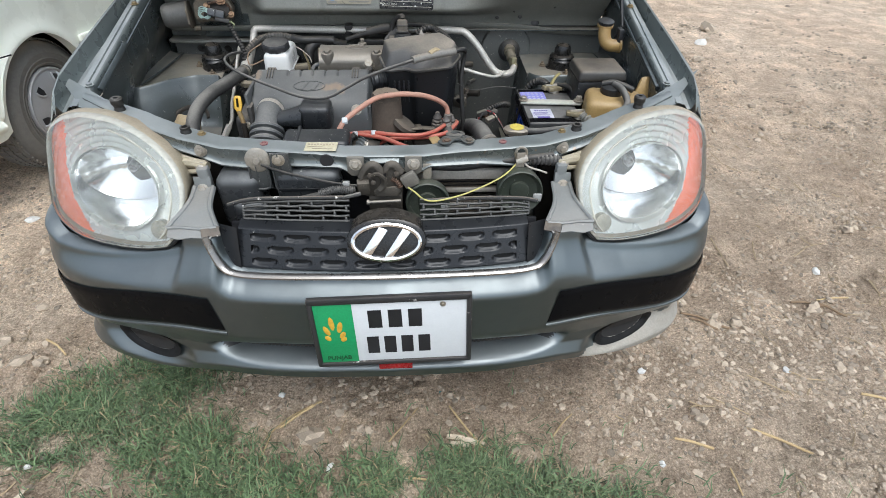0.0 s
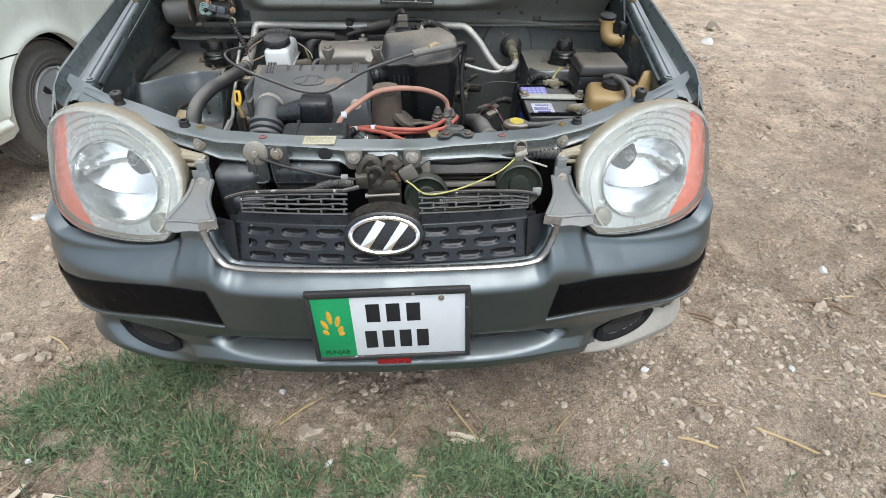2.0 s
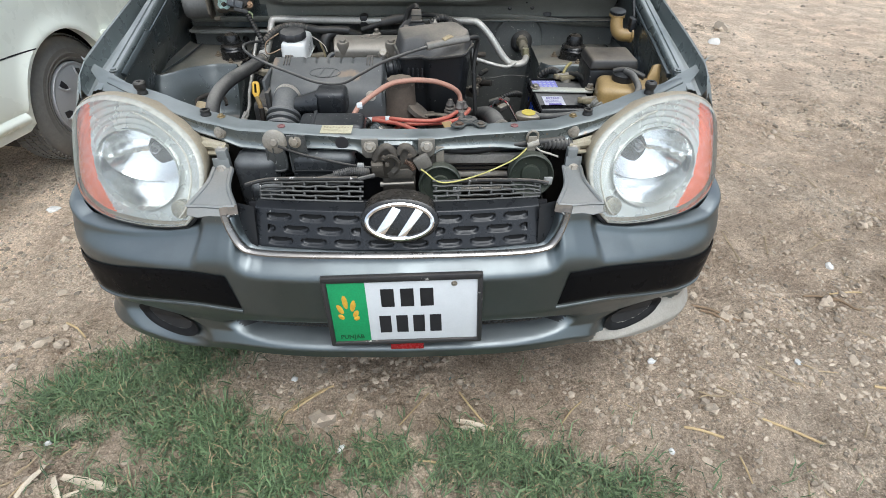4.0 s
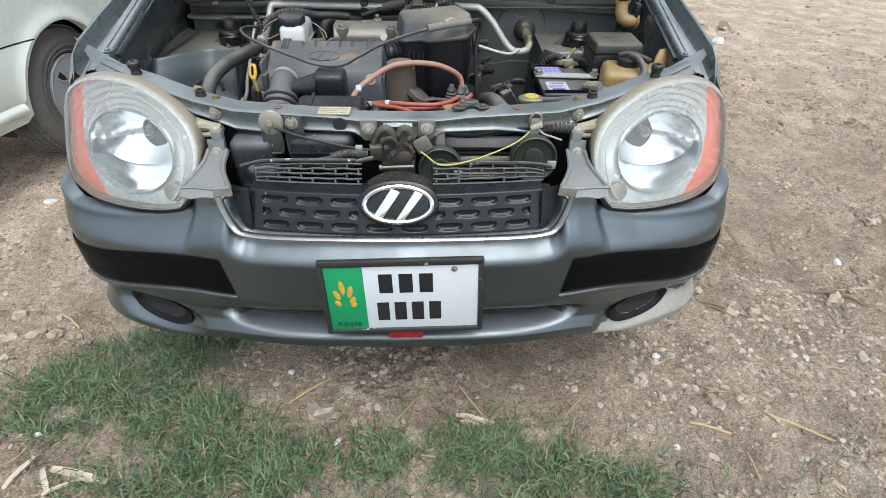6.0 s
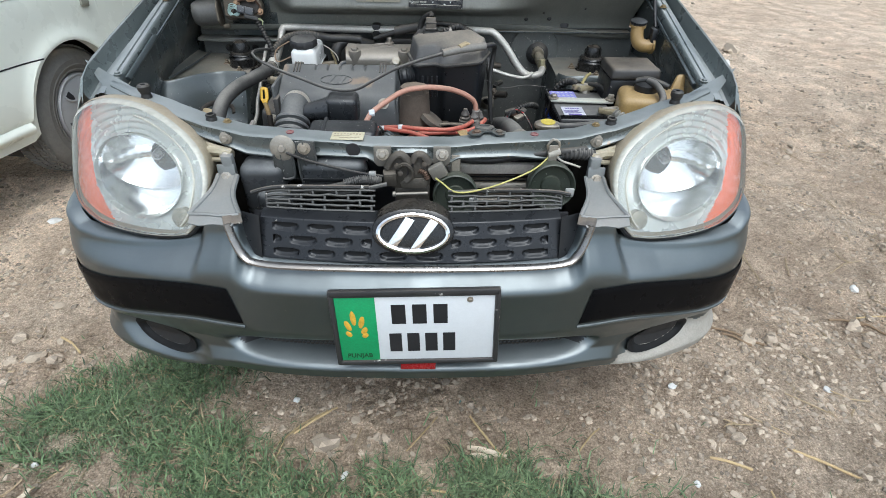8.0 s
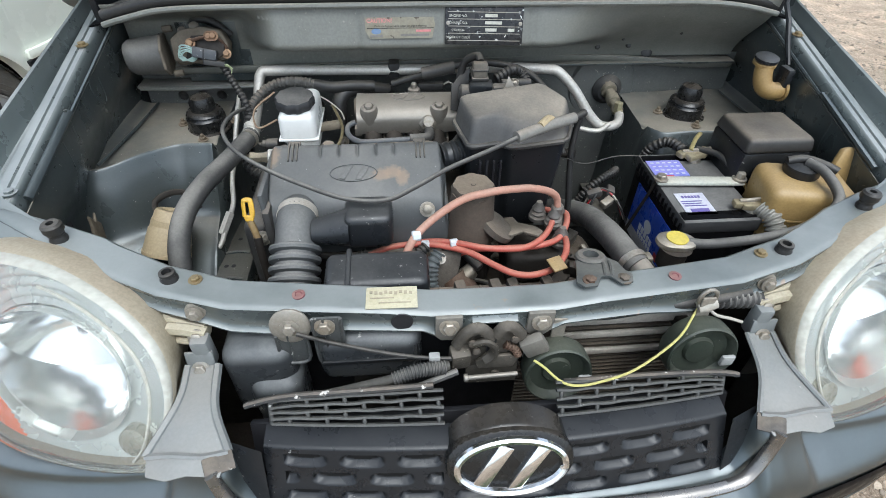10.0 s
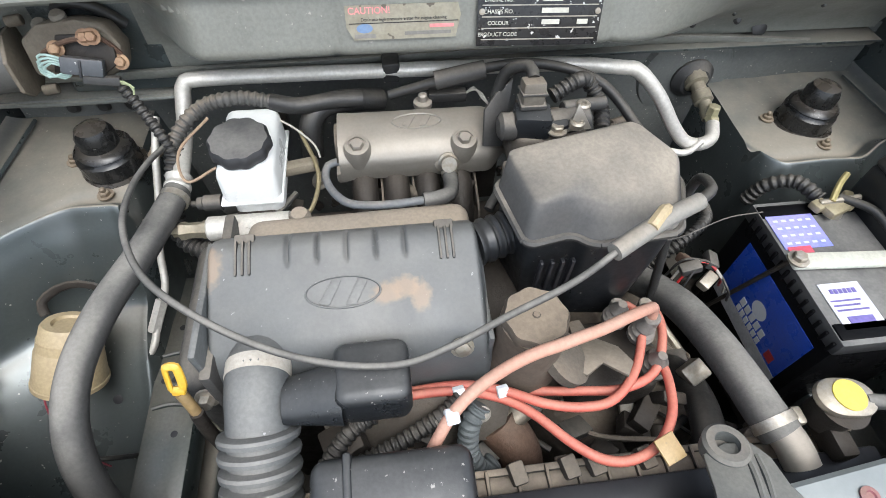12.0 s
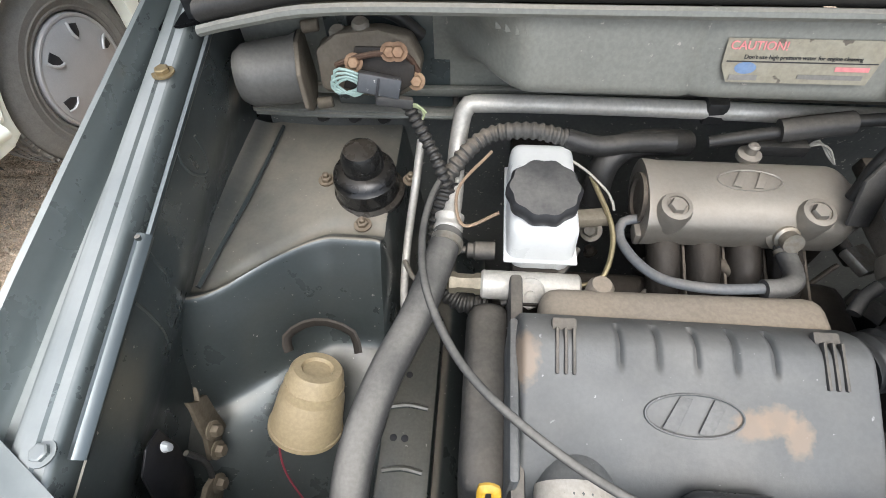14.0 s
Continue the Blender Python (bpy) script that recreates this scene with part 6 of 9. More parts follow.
    for y in (1.45, 2.25, 3.0):
        part("door_seam", rod((side * 0.7505, y, 0.40), (side * 0.752, y, 1.0), 0.003, 6), INK_AND_HOLE_SHADE, car)
bm = rbox((-0.815, 1.19, 0.925), (0.185, 0.10, 0.165), 0.045, 5, rot=(0, 0, 10))
mirror = part("door_mirror", bm, PAINT, car, "grey-green door mirror housing", angle=60)
part("mirror_arm", rbox((-0.735, 1.215, 0.895), (0.06, 0.05, 0.05), 0.015, 3), BLACK, mirror, "black mirror arm")
part("underbody", rbox((0, 1.9, 0.30), (1.30, 3.1, 0.10), 0.03), DARK, car, "dark underbody")
for side in (-1, 1):
    part("side_window", rbox((side * 0.700, 2.1, 1.22), (0.05, 1.3, 0.34), 0.02, taper=(1, 0.85), rot=(0, 8 * side, 0)), mat("dark_van_window", (0, 0, 0)), car, "dark side window")

# raised bonnet, held up by its prop; unseen, added to shade the engine bay


def shade_bonnet_skin(x, v):
    crown = 0.05 * (1 - (x / 0.66) ** 2) + 0.035 * math.sin(v * math.pi)
    wide = 1.0 - 0.10 * v
    return Vector((x * wide, 0.845 - 0.46 * v + 0.80 * crown, 1.10 + 0.70 * v + 0.55 * crown))


bonnet = part("bonnet", sheet(shade_bonnet_skin, steps(-0.66, 0.66, 40), steps(0, 1, 24), thick=0.018), PAINT, car, "grey-green bonnet, raised out of view, added to shade the bay", angle=60)
for a, b in (((-0.58, 0.08), (-0.50, 0.92)), ((0.58, 0.08), (0.50, 0.92)), ((-0.52, 0.10), (0.52, 0.10)), ((-0.48, 0.92), (0.48, 0.92)), ((-0.50, 0.90), (0.10, 0.12)), ((0.50, 0.90), (-0.10, 0.12))):
    line = [shade_bonnet_skin(a[0] + (b[0] - a[0]) * f, a[1] + (b[1] - a[1]) * f) + Vector((0, -0.020, -0.014)) for f in steps(0, 1, 10)]
    part("bonnet_rib", sweep(line, 0.022, 8, 0.05, flat=0.5), BAY, bonnet, "pressed rib under the added, unseen bonnet")

# bonnet prop and hinges
part("prop_rod", sweep([(0.606, 0.655, 0.885), (0.603, 0.70, 0.95), (0.597, 0.73, 1.03), (0.585, 0.66, 1.36)], 0.0045, 8, 0.05), BLACK, car, "thin black bonnet prop rod")
part("bonnet_hinge", rbox((0.615, 0.80, 0.985), (0.012, 0.10, 0.09), 0.004), BLACK, car)
part("bonnet_hinge", rbox((-0.615, 0.80, 0.985), (0.012, 0.10, 0.09), 0.004), BLACK, car)

# ---- engine bay ----


def along(x0, x1, n):
    return [x0 + (x1 - x0) * k / (n - 1) for k in range(n)]


def build_engine():
    e = thing("engine", "grimy dark dusty engine block and gearbox", "engine", (-0.10, 0.50, 0.32))
    block = part("engine_block", rbox((-0.135, 0.53, 0.53), (0.34, 0.24, 0.40), 0.02, 3), DARK, e, "oily dark engine block")
    part("gearbox", rbox((0.15, 0.47, 0.46), (0.24, 0.24, 0.26), 0.05, 4), CAST_DARK, e, "dirty cast gearbox")
    part("cam_cover", rbox((-0.166, 0.563, 0.755), (0.250, 0.050, 0.080), 0.018, 4, rot=(0, -1.5, 0)), mat("brown_dusty_cover", (0.25, 0.215, 0.175), 0.75, 0.1, (0.19, 0.16, 0.125), 14, 0.9, bump=0.1, dust_sheen=0.5), e, "brown dusty cam cover")
    part("cover_bolt", lathe([(0.013, -0.012), (0.0125, 0.0), (0.009, 0.006), (0.0, 0.0075)], Matrix.Translation((-0.234, 0.590, 0.783)), 20), mat("brown_dusty_cover", (0, 0, 0)), e, "domed dusty nut")
    # oil filler with its scalloped cap
    part("filler_neck", lathe([(0.040, 0.0), (0.036, 0.03), (0.033, 0.085)], Matrix.Translation((-0.002, 0.420, 0.715)), 28), mat("brown_neck", (0.11, 0.085, 0.065), 0.75, 0.1, (0.07, 0.055, 0.042), 20, 0.9, dust_sheen=0.25), e, "brown dusty filler neck")
    part("filler_cap", lathe([(0.028, 0.0), (0.032, 0.004), (0.0325, 0.014), (0.030, 0.018), (0.026, 0.0175), (0.004, 0.018), (0.003, 0.0195), (0.0, 0.0195)], Matrix.Translation((-0.002, 0.420, 0.792)), 64, wob=(8, 0.035)),
         mat("dusty_cap", (0.085, 0.068, 0.052), 0.75, 0.0, (0.06, 0.048, 0.038), 30, 0.9, bump=0.2, dust_sheen=0.6, level=0.5, dust_sheen_color=(0.30, 0.24, 0.175)), e, "dusty brown scalloped oil cap")
    part("neck_flange", lathe([(0.032, 0), (0.032, 0.010), (0.026, 0.012)], Matrix.Translation((0.034, 0.405, 0.735)) @ Matrix.Rotation(radians(35), 4, "Y"), 24), CAST_DARK, e, "cast flange")
    # ignition housing with its posts
    part("ignition_housing", rbox((0.105, 0.425, 0.660), (0.10, 0.09, 0.06), 0.012, 3), DARK, e, "dirty cast ignition housing")
    part("bracket_plate", prism([(-0.012, 0.055), (0.008, 0.058), (0.012, 0.022), (0.045, -0.004), (0.055, -0.035), (0.038, -0.058), (0.012, -0.03), (-0.018, -0.05), (-0.05, -0.022), (-0.03, 0.0), (-0.014, 0.02)], 0.004, Matrix.Translation((0.070, 0.418, 0.722)) @ Matrix.Rotation(radians(-18), 4, "X") @ Matrix.Diagonal((0.75, 0.75, 1, 1)), 0.001),
         mat("cream_bracket", (0.16, 0.14, 0.11), 0.6, 0.3, (0.09, 0.075, 0.06), 30, 1.0, dust_sheen=0.35), e, "cream dusty bracket plate")
    for x, y, z in ((0.138, 0.432, 0.715), (0.142, 0.395, 0.705), (0.118, 0.458, 0.71), (0.152, 0.455, 0.705)):
        b = lathe([(0.015, 0), (0.015, 0.006), (0.010, 0.008), (0.013, 0.013), (0.009, 0.016), (0.011, 0.021), (0.007, 0.028), (0.005, 0.034)], Matrix.Translation((x, y, z)), 18)
        part("lead_post", b, mat("grey_post", (0.16, 0.15, 0.135), 0.5, 0.2, (0.1, 0.09, 0.08), 40, 0.9, dust_sheen=0.3), e, "grey ignition post with a rubber boot")
    # rusty exhaust neck
    part("exhaust_neck", sweep([(-0.035, 0.375, 0.66), (-0.010, 0.350, 0.63), (-0.002, 0.325, 0.58), (0.0, 0.31, 0.50)], 0.026, 16, 0.012), RUST, e, "rusty exhaust neck")
    part("heat_shield", prism([(-0.09, -0.03), (0.09, -0.035), (0.10, 0.02), (0.0, 0.035), (-0.10, 0.025)], 0.003, Matrix.Translation((-0.12, 0.372, 0.690)) @ Matrix.Rotation(radians(60), 4, "X"), 0.001), CAST_DARK, e, "dull heat shield")
    part("shield_bolt", bolt((-0.10, 0.362, 0.715), 0.006, 0.006, (0, -0.7, 0.7)), STEEL, e)
    part("shield_bolt", bolt((-0.055, 0.365, 0.712), 0.006, 0.006, (0, -0.7, 0.7)), STEEL, e)
    part("timing_case", rbox((-0.335, 0.50, 0.645), (0.045, 0.18, 0.22), 0.018, 3), DUSTY, e, "grey timing belt case")
    part("case_back", rbox((-0.312, 0.50, 0.655), (0.012, 0.20, 0.26), 0.004), DUSTY, e)
    part("case_bolt", bolt((-0.325, 0.405, 0.735), 0.008, 0.012, (0, -1, 0.3)), STEEL, e)
    # lesser castings, pipes and lugs in the dark between the larger parts
    rr = random.Random(17)
    spots = [(rr.uniform(0.02, 0.26), rr.uniform(0.30, 0.50), rr.uniform(0.57, 0.665)) for _ in range(46)]
    spots += [(rr.uniform(-0.20, 0.02), rr.uniform(0.345, 0.40), rr.uniform(0.58, 0.69)) for _ in range(26)]
    spots += [(rr.uniform(0.02, 0.24), rr.uniform(0.60, 0.76), rr.uniform(0.62, 0.80)) for _ in range(34)]
    spots += [(rr.uniform(-0.30, 0.0), rr.uniform(0.60, 0.78), rr.uniform(0.62, 0.755)) for _ in range(30)]
    for x, y, z in spots:
        kind, m = rr.random(), rr.choice((DARK, DARK, CAST_DARK, CAST_DARK, RUBBER, DUSTY, STEEL))
        c = Vector((x, y, z))
        d = Vector((rr.uniform(-1, 1), rr.uniform(-1, 1), rr.uniform(-0.5, 0.5))).normalized()
        if kind < 0.35:
            b = rbox(c, (rr.uniform(0.012, 0.045), rr.uniform(0.012, 0.04), rr.uniform(0.01, 0.035)), 0.003, 2, rot=(rr.uniform(-25, 25), rr.uniform(-25, 25), rr.uniform(0, 90)))
            name = "lug"
        elif kind < 0.65:
            b = rod(c - d * rr.uniform(0.012, 0.03), c + d * rr.uniform(0.012, 0.03), rr.uniform(0.004, 0.014), 14)
            name = "stub"
        elif kind < 0.85:
            b = bolt(c, rr.uniform(0.005, 0.009), 0.01, (d.x, d.y, abs(d.z) + 0.5))
            name = "engine_bolt"
        else:
            q = Vector((rr.uniform(-1, 1), rr.uniform(-1, 1), rr.uniform(-0.2, 0.6))) * 0.05
            b = sweep([c - d * 0.05, c + q * 0.5, c + d * 0.05 + q * 0.3], rr.uniform(0.0025, 0.006), 8, 0.008)
            name = "small_pipe"
        part(name, b, m, e)
    part("front_crossmember", rbox((0.0, 0.40, 0.345), (1.1, 0.40, 0.06), 0.02), DARK, car, "dark lower crossmember")
    return e


build_engine()


def stained(m, blots, color):
    """Lets dried mud in soft-edged blots (x, y, half width, half depth) dirty a surface."""
    nt = m.node_tree
    b = nt.nodes["Principled BSDF"]
    geo, noi = nt.nodes.new("ShaderNodeNewGeometry"), nt.nodes.new("ShaderNodeTexNoise")
    noi.inputs["Scale"].default_value, noi.inputs["Detail"].default_value = 160.0, 6.0
    nt.links.new(geo.outputs["Position"], noi.inputs["Vector"])
    for x, y, rx, ry in blots:
        sub, scl, ln, add, mr, mx = [nt.nodes.new(k) for k in ("ShaderNodeVectorMath", "ShaderNodeVectorMath", "ShaderNodeVectorMath", "ShaderNodeMath", "ShaderNodeMapRange", "ShaderNodeMix")]
        sub.operation, scl.operation, ln.operation, add.operation, mx.data_type = "SUBTRACT", "MULTIPLY", "LENGTH", "MULTIPLY_ADD", "RGBA"
        sub.inputs[1].default_value, scl.inputs[1].default_value = (x, y, 0), (1 / rx, 1 / ry, 0)
        nt.links.new(geo.outputs["Position"], sub.inputs[0])
        nt.links.new(sub.outputs[0], scl.inputs[0])
        nt.links.new(scl.outputs[0], ln.inputs[0])
        nt.links.new(noi.outputs["Fac"], add.inputs[0])
        add.inputs[1].default_value = 1.1
        nt.links.new(ln.outputs["Value"], add.inputs[2])
        for key, v in (("From Min", 1.25), ("From Max", 1.75), ("To Min", 0.7), ("To Max", 0.0)):
            mr.inputs[key].default_value = v
        nt.links.new(add.outputs[0], mr.inputs["Value"])
        nt.links.new(mr.outputs["Result"], mx.inputs["Factor"])
        nt.links.new(b.inputs["Base Color"].links[0].from_socket, mx.inputs[6])
        mx.inputs[7].default_value = (*color, 1)
        nt.links.new(mx.outputs[2], b.inputs["Base Color"])
    return m


COVER_STAINED = stained(mat("stained_cover_plastic", (0.085, 0.09, 0.092), 0.45, 0.0, (0.062, 0.066, 0.067), 9, 1.0, bump=0.1, bscale=300, dust_sheen=0.44, film=0.1, dust_sheen_color=(0.36, 0.335, 0.295),
                            spots=((0.3, 0.3, 0.3), 150, 0.7), grain=0.5), [(-0.141, 0.463, 0.014, 0.0105), (-0.122, 0.467, 0.014, 0.010), (-0.108, 0.458, 0.010, 0.014), (-0.31, 0.50, 0.012, 0.02)], (0.27, 0.20, 0.14))


def build_air_cover():
    t = thing("air_filter_cover", "long grey plastic air filter cover with an oval emblem, dusty", "engine cover", (-0.18, 0.47, 0.70))
    prof = [(0.552, 0.795), (0.546, 0.806), (0.532, 0.820), (0.519, 0.8255), (0.505, 0.823), (0.467, 0.807), (0.438, 0.793), (0.422, 0.780), (0.411, 0.758), (0.406, 0.725), (0.405, 0.70)]
    yz = spline([(0, y, z) for y, z in prof], 0.004)

    def skin(x, k):
        p = yz[k]
        a = (x + 0.179) / 0.141
        edge = ease(abs(a), 0.90, 1.0)
        z = p.z - 0.030 * edge ** 2
        y = p.y
        if 0.497 < p.y < 0.535:
            for gx in (-0.236, -0.207, -0.178, -0.149, -0.120):
                z -= 0.0045 * math.exp(-((x - gx) / 0.0022) ** 2) * ease(p.y, 0.490, 0.503)
        return Vector((x, y, z))
    bm = sheet(skin, steps(-0.320, -0.038, 180), list(range(len(yz))), thick=0.003)
    body = part("cover_shell", bm, COVER_STAINED, t, "grey dusty ribbed shell", angle=50)
    part("cover_side", rbox((-0.3165, 0.475, 0.755), (0.008, 0.13, 0.11), 0.004), COVER, t)
    part("cover_side", rbox((-0.0415, 0.475, 0.738), (0.006, 0.12, 0.08), 0.002), COVER, t)
    part("cover_flange", sweep([(-0.31, 0.408, 0.695), (-0.18, 0.402, 0.692), (-0.05, 0.405, 0.692)], 0.006, 8, 0.02), DUSTY, t)
    for x in (-0.278, -0.078):
        clip = part("spring_clip", rbox((x, 0.528, 0.8225), (0.020, 0.012, 0.007), 0.002, rot=(15, 0, 0)), DUSTY, t, "ribbed clip on the cover")
        for dx in (-0.0065, 0.0, 0.0065):
            part("clip_rib", rbox((x + dx, 0.506, 0.8225), (0.0028, 0.036, 0.006), 0.0012, rot=(19, 0, 0)), DUSTY, clip)
    lm = Matrix.Translation((-0.183, 0.4665, 0.8078)) @ Matrix.Rotation(radians(22), 4, "X")
    pts = [lm @ Vector((0.036 * math.cos(a), 0.0155 * math.sin(a), 0.0)) for a in [2 * math.pi * k / 40 for k in range(41)]]
    part("emblem_ring", sweep(pts, 0.0011, 6, 0.01), COVER, t, "moulded oval emblem")
    for pts in ([(-0.024, -0.010), (-0.014, -0.0125), (-0.001, 0.012), (-0.010, 0.0135)], [(0.002, -0.0125), (0.012, -0.013), (0.024, 0.009), (0.015, 0.0125)]):
        part("emblem_bar", prism(pts, 0.0010, lm @ Matrix.Translation((0, 0, 0.0002)), 0.0004), COVER, t)
    part("cover_screw", bolt((-0.165, 0.4145, 0.768), 0.008, 0.006, (0, -1, 0.5)), DUSTY, t)
    part("cover_screw", bolt((-0.072, 0.4130, 0.772), 0.008, 0.006, (0, -1, 0.5)), STEEL, t)
    return t


build_air_cover()


def build_duct():
    t = thing("air_intake_duct", "grey ribbed intake bellows with black resonator boxes", "air duct", (-0.268, 0.33, 0.68))
    part("elbow", sweep([(-0.268, 0.44, 0.755), (-0.268, 0.420, 0.768), (-0.268, 0.395, 0.768), (-0.268, 0.360, 0.750)], 0.0295, 28, 0.006), COVER, t, "grey elbow")
    part("pale_cuff", sweep([(-0.268, 0.418, 0.769), (-0.268, 0.403, 0.769)], 0.0305, 28, 0.006), mat("pale_cuff", (0.45, 0.42, 0.37), 0.6, 0.0, (0.36, 0.33, 0.28), 30, 0.8, dust_sheen=0.3), t, "pale dusty cuff")
    a, b = Vector((-0.268, 0.362, 0.752)), Vector((-0.269, 0.298, 0.708))
    d = (b - a).normalized()
    m = Matrix.Translation(a) @ d.to_track_quat("Z", "Y").to_matrix().to_4x4()
    prof = []
    for k in range(5):
        z = 0.0155 * k
        prof += [(0.029, z), (0.0365, z + 0.002), (0.0375, z + 0.005), (0.0365, z + 0.009), (0.029, z + 0.0115)]
    part("bellows", lathe(prof, m, 40), COVER, t, "ribbed grey bellows", angle=25)
    part("lower_cuff", sweep([b, b + d * 0.03, b + d * 0.06 + Vector((0, 0, -0.01))], 0.031, 28, 0.006), COVER, t)
    part("duct_port", sweep([(-0.25, 0.285, 0.715), (-0.215, 0.288, 0.715)], 0.014, 16), BLACK, t)
    part("resonator", rbox((-0.160, 0.388, 0.772), (0.070, 0.062, 0.058), 0.012, 4), GREY_BLACK, t, "black resonator box")
    part("resonator_neck", sheet(lambda u, v: Vector((-0.243 + 0.055 * u, 0.380 + (0.022 + 0.008 * u) * math.cos(v), 0.765 + 0.006 * u + (0.016 + 0.012 * u) * math.sin(v))), steps(0, 1, 6), steps(0, 2 * math.pi, 24)), GREY_BLACK, t)
    return t


build_duct()

box = thing("vacuum_canister", "glossy black plastic box with a moulded strap", "canister", (-0.148, 0.294, 0.70))
part("box_body", rbox((-0.148, 0.294, 0.735), (0.142, 0.066, 0.075), 0.014, 4, rot=(6, 0, 0)), GREY_BLACK, box)
part("strap", rbox((-0.186, 0.294, 0.7355), (0.008, 0.070, 0.079), 0.014, 3, rot=(6, 0, 0)), GREY_BLACK, box)
part("box_rib", rbox((-0.148, 0.262, 0.745), (0.142, 0.004, 0.004), 0.001), BLACK, box)
part("box_mount", rbox((-0.148, 0.30, 0.60), (0.05, 0.03, 0.22), 0.004), DARK, box)

man = thing("intake_manifold", "dusty cast alloy intake manifold with bolts", "manifold", (-0.09, 0.68, 0.74))
sec = spline([(0, 0.654, 0.770), (0, 0.652, 0.786), (0, 0.656, 0.802), (0, 0.668, 0.814), (0, 0.685, 0.820), (0, 0.708, 0.821), (0, 0.728, 0.814), (0, 0.736, 0.795), (0, 0.733, 0.772), (0, 0.712, 0.762), (0, 0.672, 0.762), (0, 0.654, 0.770)], 0.005)


def plenum_skin(x, k):
    # a rounded casting whose far end draws in
    p = sec[k]
    e = 1 - 0.45 * ease(x, -0.012, 0.020) ** 2
    e *= 1 + 0.03 * ease(-x, 0.170, 0.182)
    seam_line = 0.0012 * math.exp(-((p.z - 0.798) / 0.0025) ** 2) if p.y < 0.68 else 0.0
    return Vector((x, 0.694 + (p.y - 0.694) * e - seam_line, 0.794 + (p.z - 0.794) * e))


bm = sheet(plenum_skin, [-0.187, -0.185, -0.178, -0.172] + steps(-0.16, -0.02, 16) + steps(-0.012, 0.022, 14), list(range(len(sec))))
for ends_x in (-0.187, 0.022):
    bm.faces.new([bm.verts.new(plenum_skin(ends_x, k)) for k in range(len(sec) - 1)])
chest = part("plenum", bm, CAST, man, "dusty cast plenum", angle=60)
part("plenum_end", lathe([(0.026, 0), (0.026, 0.004), (0.020, 0.004), (0.019, 0.001), (0.0, 0.0)], Matrix.Translation((-0.187, 0.694, 0.793)) @ Matrix.Rotation(radians(-90), 4, "Y"), 28), CAST_DARK, man, "dark end port")
part("plenum_foot", rbox((-0.186, 0.665, 0.772), (0.014, 0.02, 0.016), 0.003), CAST, man)
em2 = Matrix.Translation((-0.090, 0.697, 0.8215)) @ Matrix.Rotation(radians(4), 4, "X")
pts = [em2 @ Vector((0.030 * math.cos(a), 0.0125 * math.sin(a), 0.0)) for a in [2 * math.pi * k / 32 for k in range(33)]]
part("emblem_ring", sweep(pts, 0.0012, 6, 0.01), CAST, man, "cast oval emblem")
for q in ([(-0.018, -0.008), (-0.010, -0.010), (0.0, 0.009), (-0.008, 0.010)], [(0.002, -0.010), (0.010, -0.010), (0.019, 0.007), (0.012, 0.010)]):
    part("emblem_bar", prism(q, 0.0014, em2, 0.0004), CAST, man)
for x, y in ((-0.164, 0.662), (-0.035, 0.662)):
    part("boss", lathe([(0.0165, -0.034), (0.0165, -0.006), (0.0145, 0.0), (0.0105, 0.001), (0.0105, -0.001), (0.0, -0.001)], Matrix.Translation((x, y, 0.8195)) @ Matrix.Rotation(radians(12), 4, "X"), 28), CAST, man, "round bolt boss")
    part("bolt", lathe([(0.0082, 0), (0.0082, 0.0045), (0.007, 0.006), (0.0, 0.006)], Matrix.Translation((x, y, 0.818)) @ Matrix.Rotation(radians(12), 4, "X"), 6), CAST, man, "hexagon bolt head")
part("nozzle", lathe([(0.0165, -0.006), (0.0165, 0.004), (0.012, 0.006), (0.012, 0.010), (0.0095, 0.012), (0.0095, 0.022)], Matrix.Translation((-0.056, 0.657, 0.790)) @ Matrix.Rotation(radians(62), 4, "X"), 24), STEEL, man, "steel hose nozzle")
part("map_sensor", rbox((-0.045, 0.748, 0.818), (0.05, 0.014, 0.014), 0.002), RUBBER, man, "black sensor plug")
part("sensor_stub", lathe([(0.012, 0), (0.012, 0.006), (0.006, 0.008), (0.006, 0.016), (0.004, 0.018)], Matrix.Translation((-0.078, 0.738, 0.812)), 16), CAST, man)
for k in range(3):
    part("sensor_wire", sweep([(-0.020, 0.748, 0.820), (-0.010, 0.746 + 0.003 * k, 0.826), (0.0, 0.742, 0.822 - 0.003 * k), (0.008, 0.735, 0.81)], 0.0012, 6), mat("pale_wire", (0.45, 0.42, 0.36), 0.6), man, "thin pale wire")
for k in range(4):
    x = -0.160 + 0.040 * k
    part("runner", sweep([(x, 0.668, 0.764), (x, 0.640, 0.752), (x, 0.612, 0.722), (x, 0.59, 0.66)], 0.0165, 14, 0.008), DARK, man, "dark manifold runner")
    part("runner_web", prism([(0.0, 0.0), (0.055, -0.02), (0.075, -0.075), (0.0, -0.03)], 0.003, Matrix.Translation((x + 0.02, 0.667, 0.762)) @ Matrix(((0, 0, 1, 0), (-1, 0, 0, 0), (0, 1, 0, 0), (0, 0, 0, 1))), 0.0005), CAST_DARK, man)
for x in (-0.15, 0.0):
    part("manifold_strut", rbox((x, 0.69, 0.730), (0.03, 0.03, 0.07), 0.004), DARK, man)


def outline_loft(rings, out=None):
    """Skins outlines of equal length, one above the other, closed at both ends."""
    bm = bmesh.new()
    rows = [[bm.verts.new(p) for p in ring] for ring in rings]
    n = len(rows[0])
    for p, q in zip(rows, rows[1:]):
        for k in range(n):
            bm.faces.new((p[k], p[(k + 1) % n], q[(k + 1) % n], q[k]))
    bm.faces.new(rows[0])
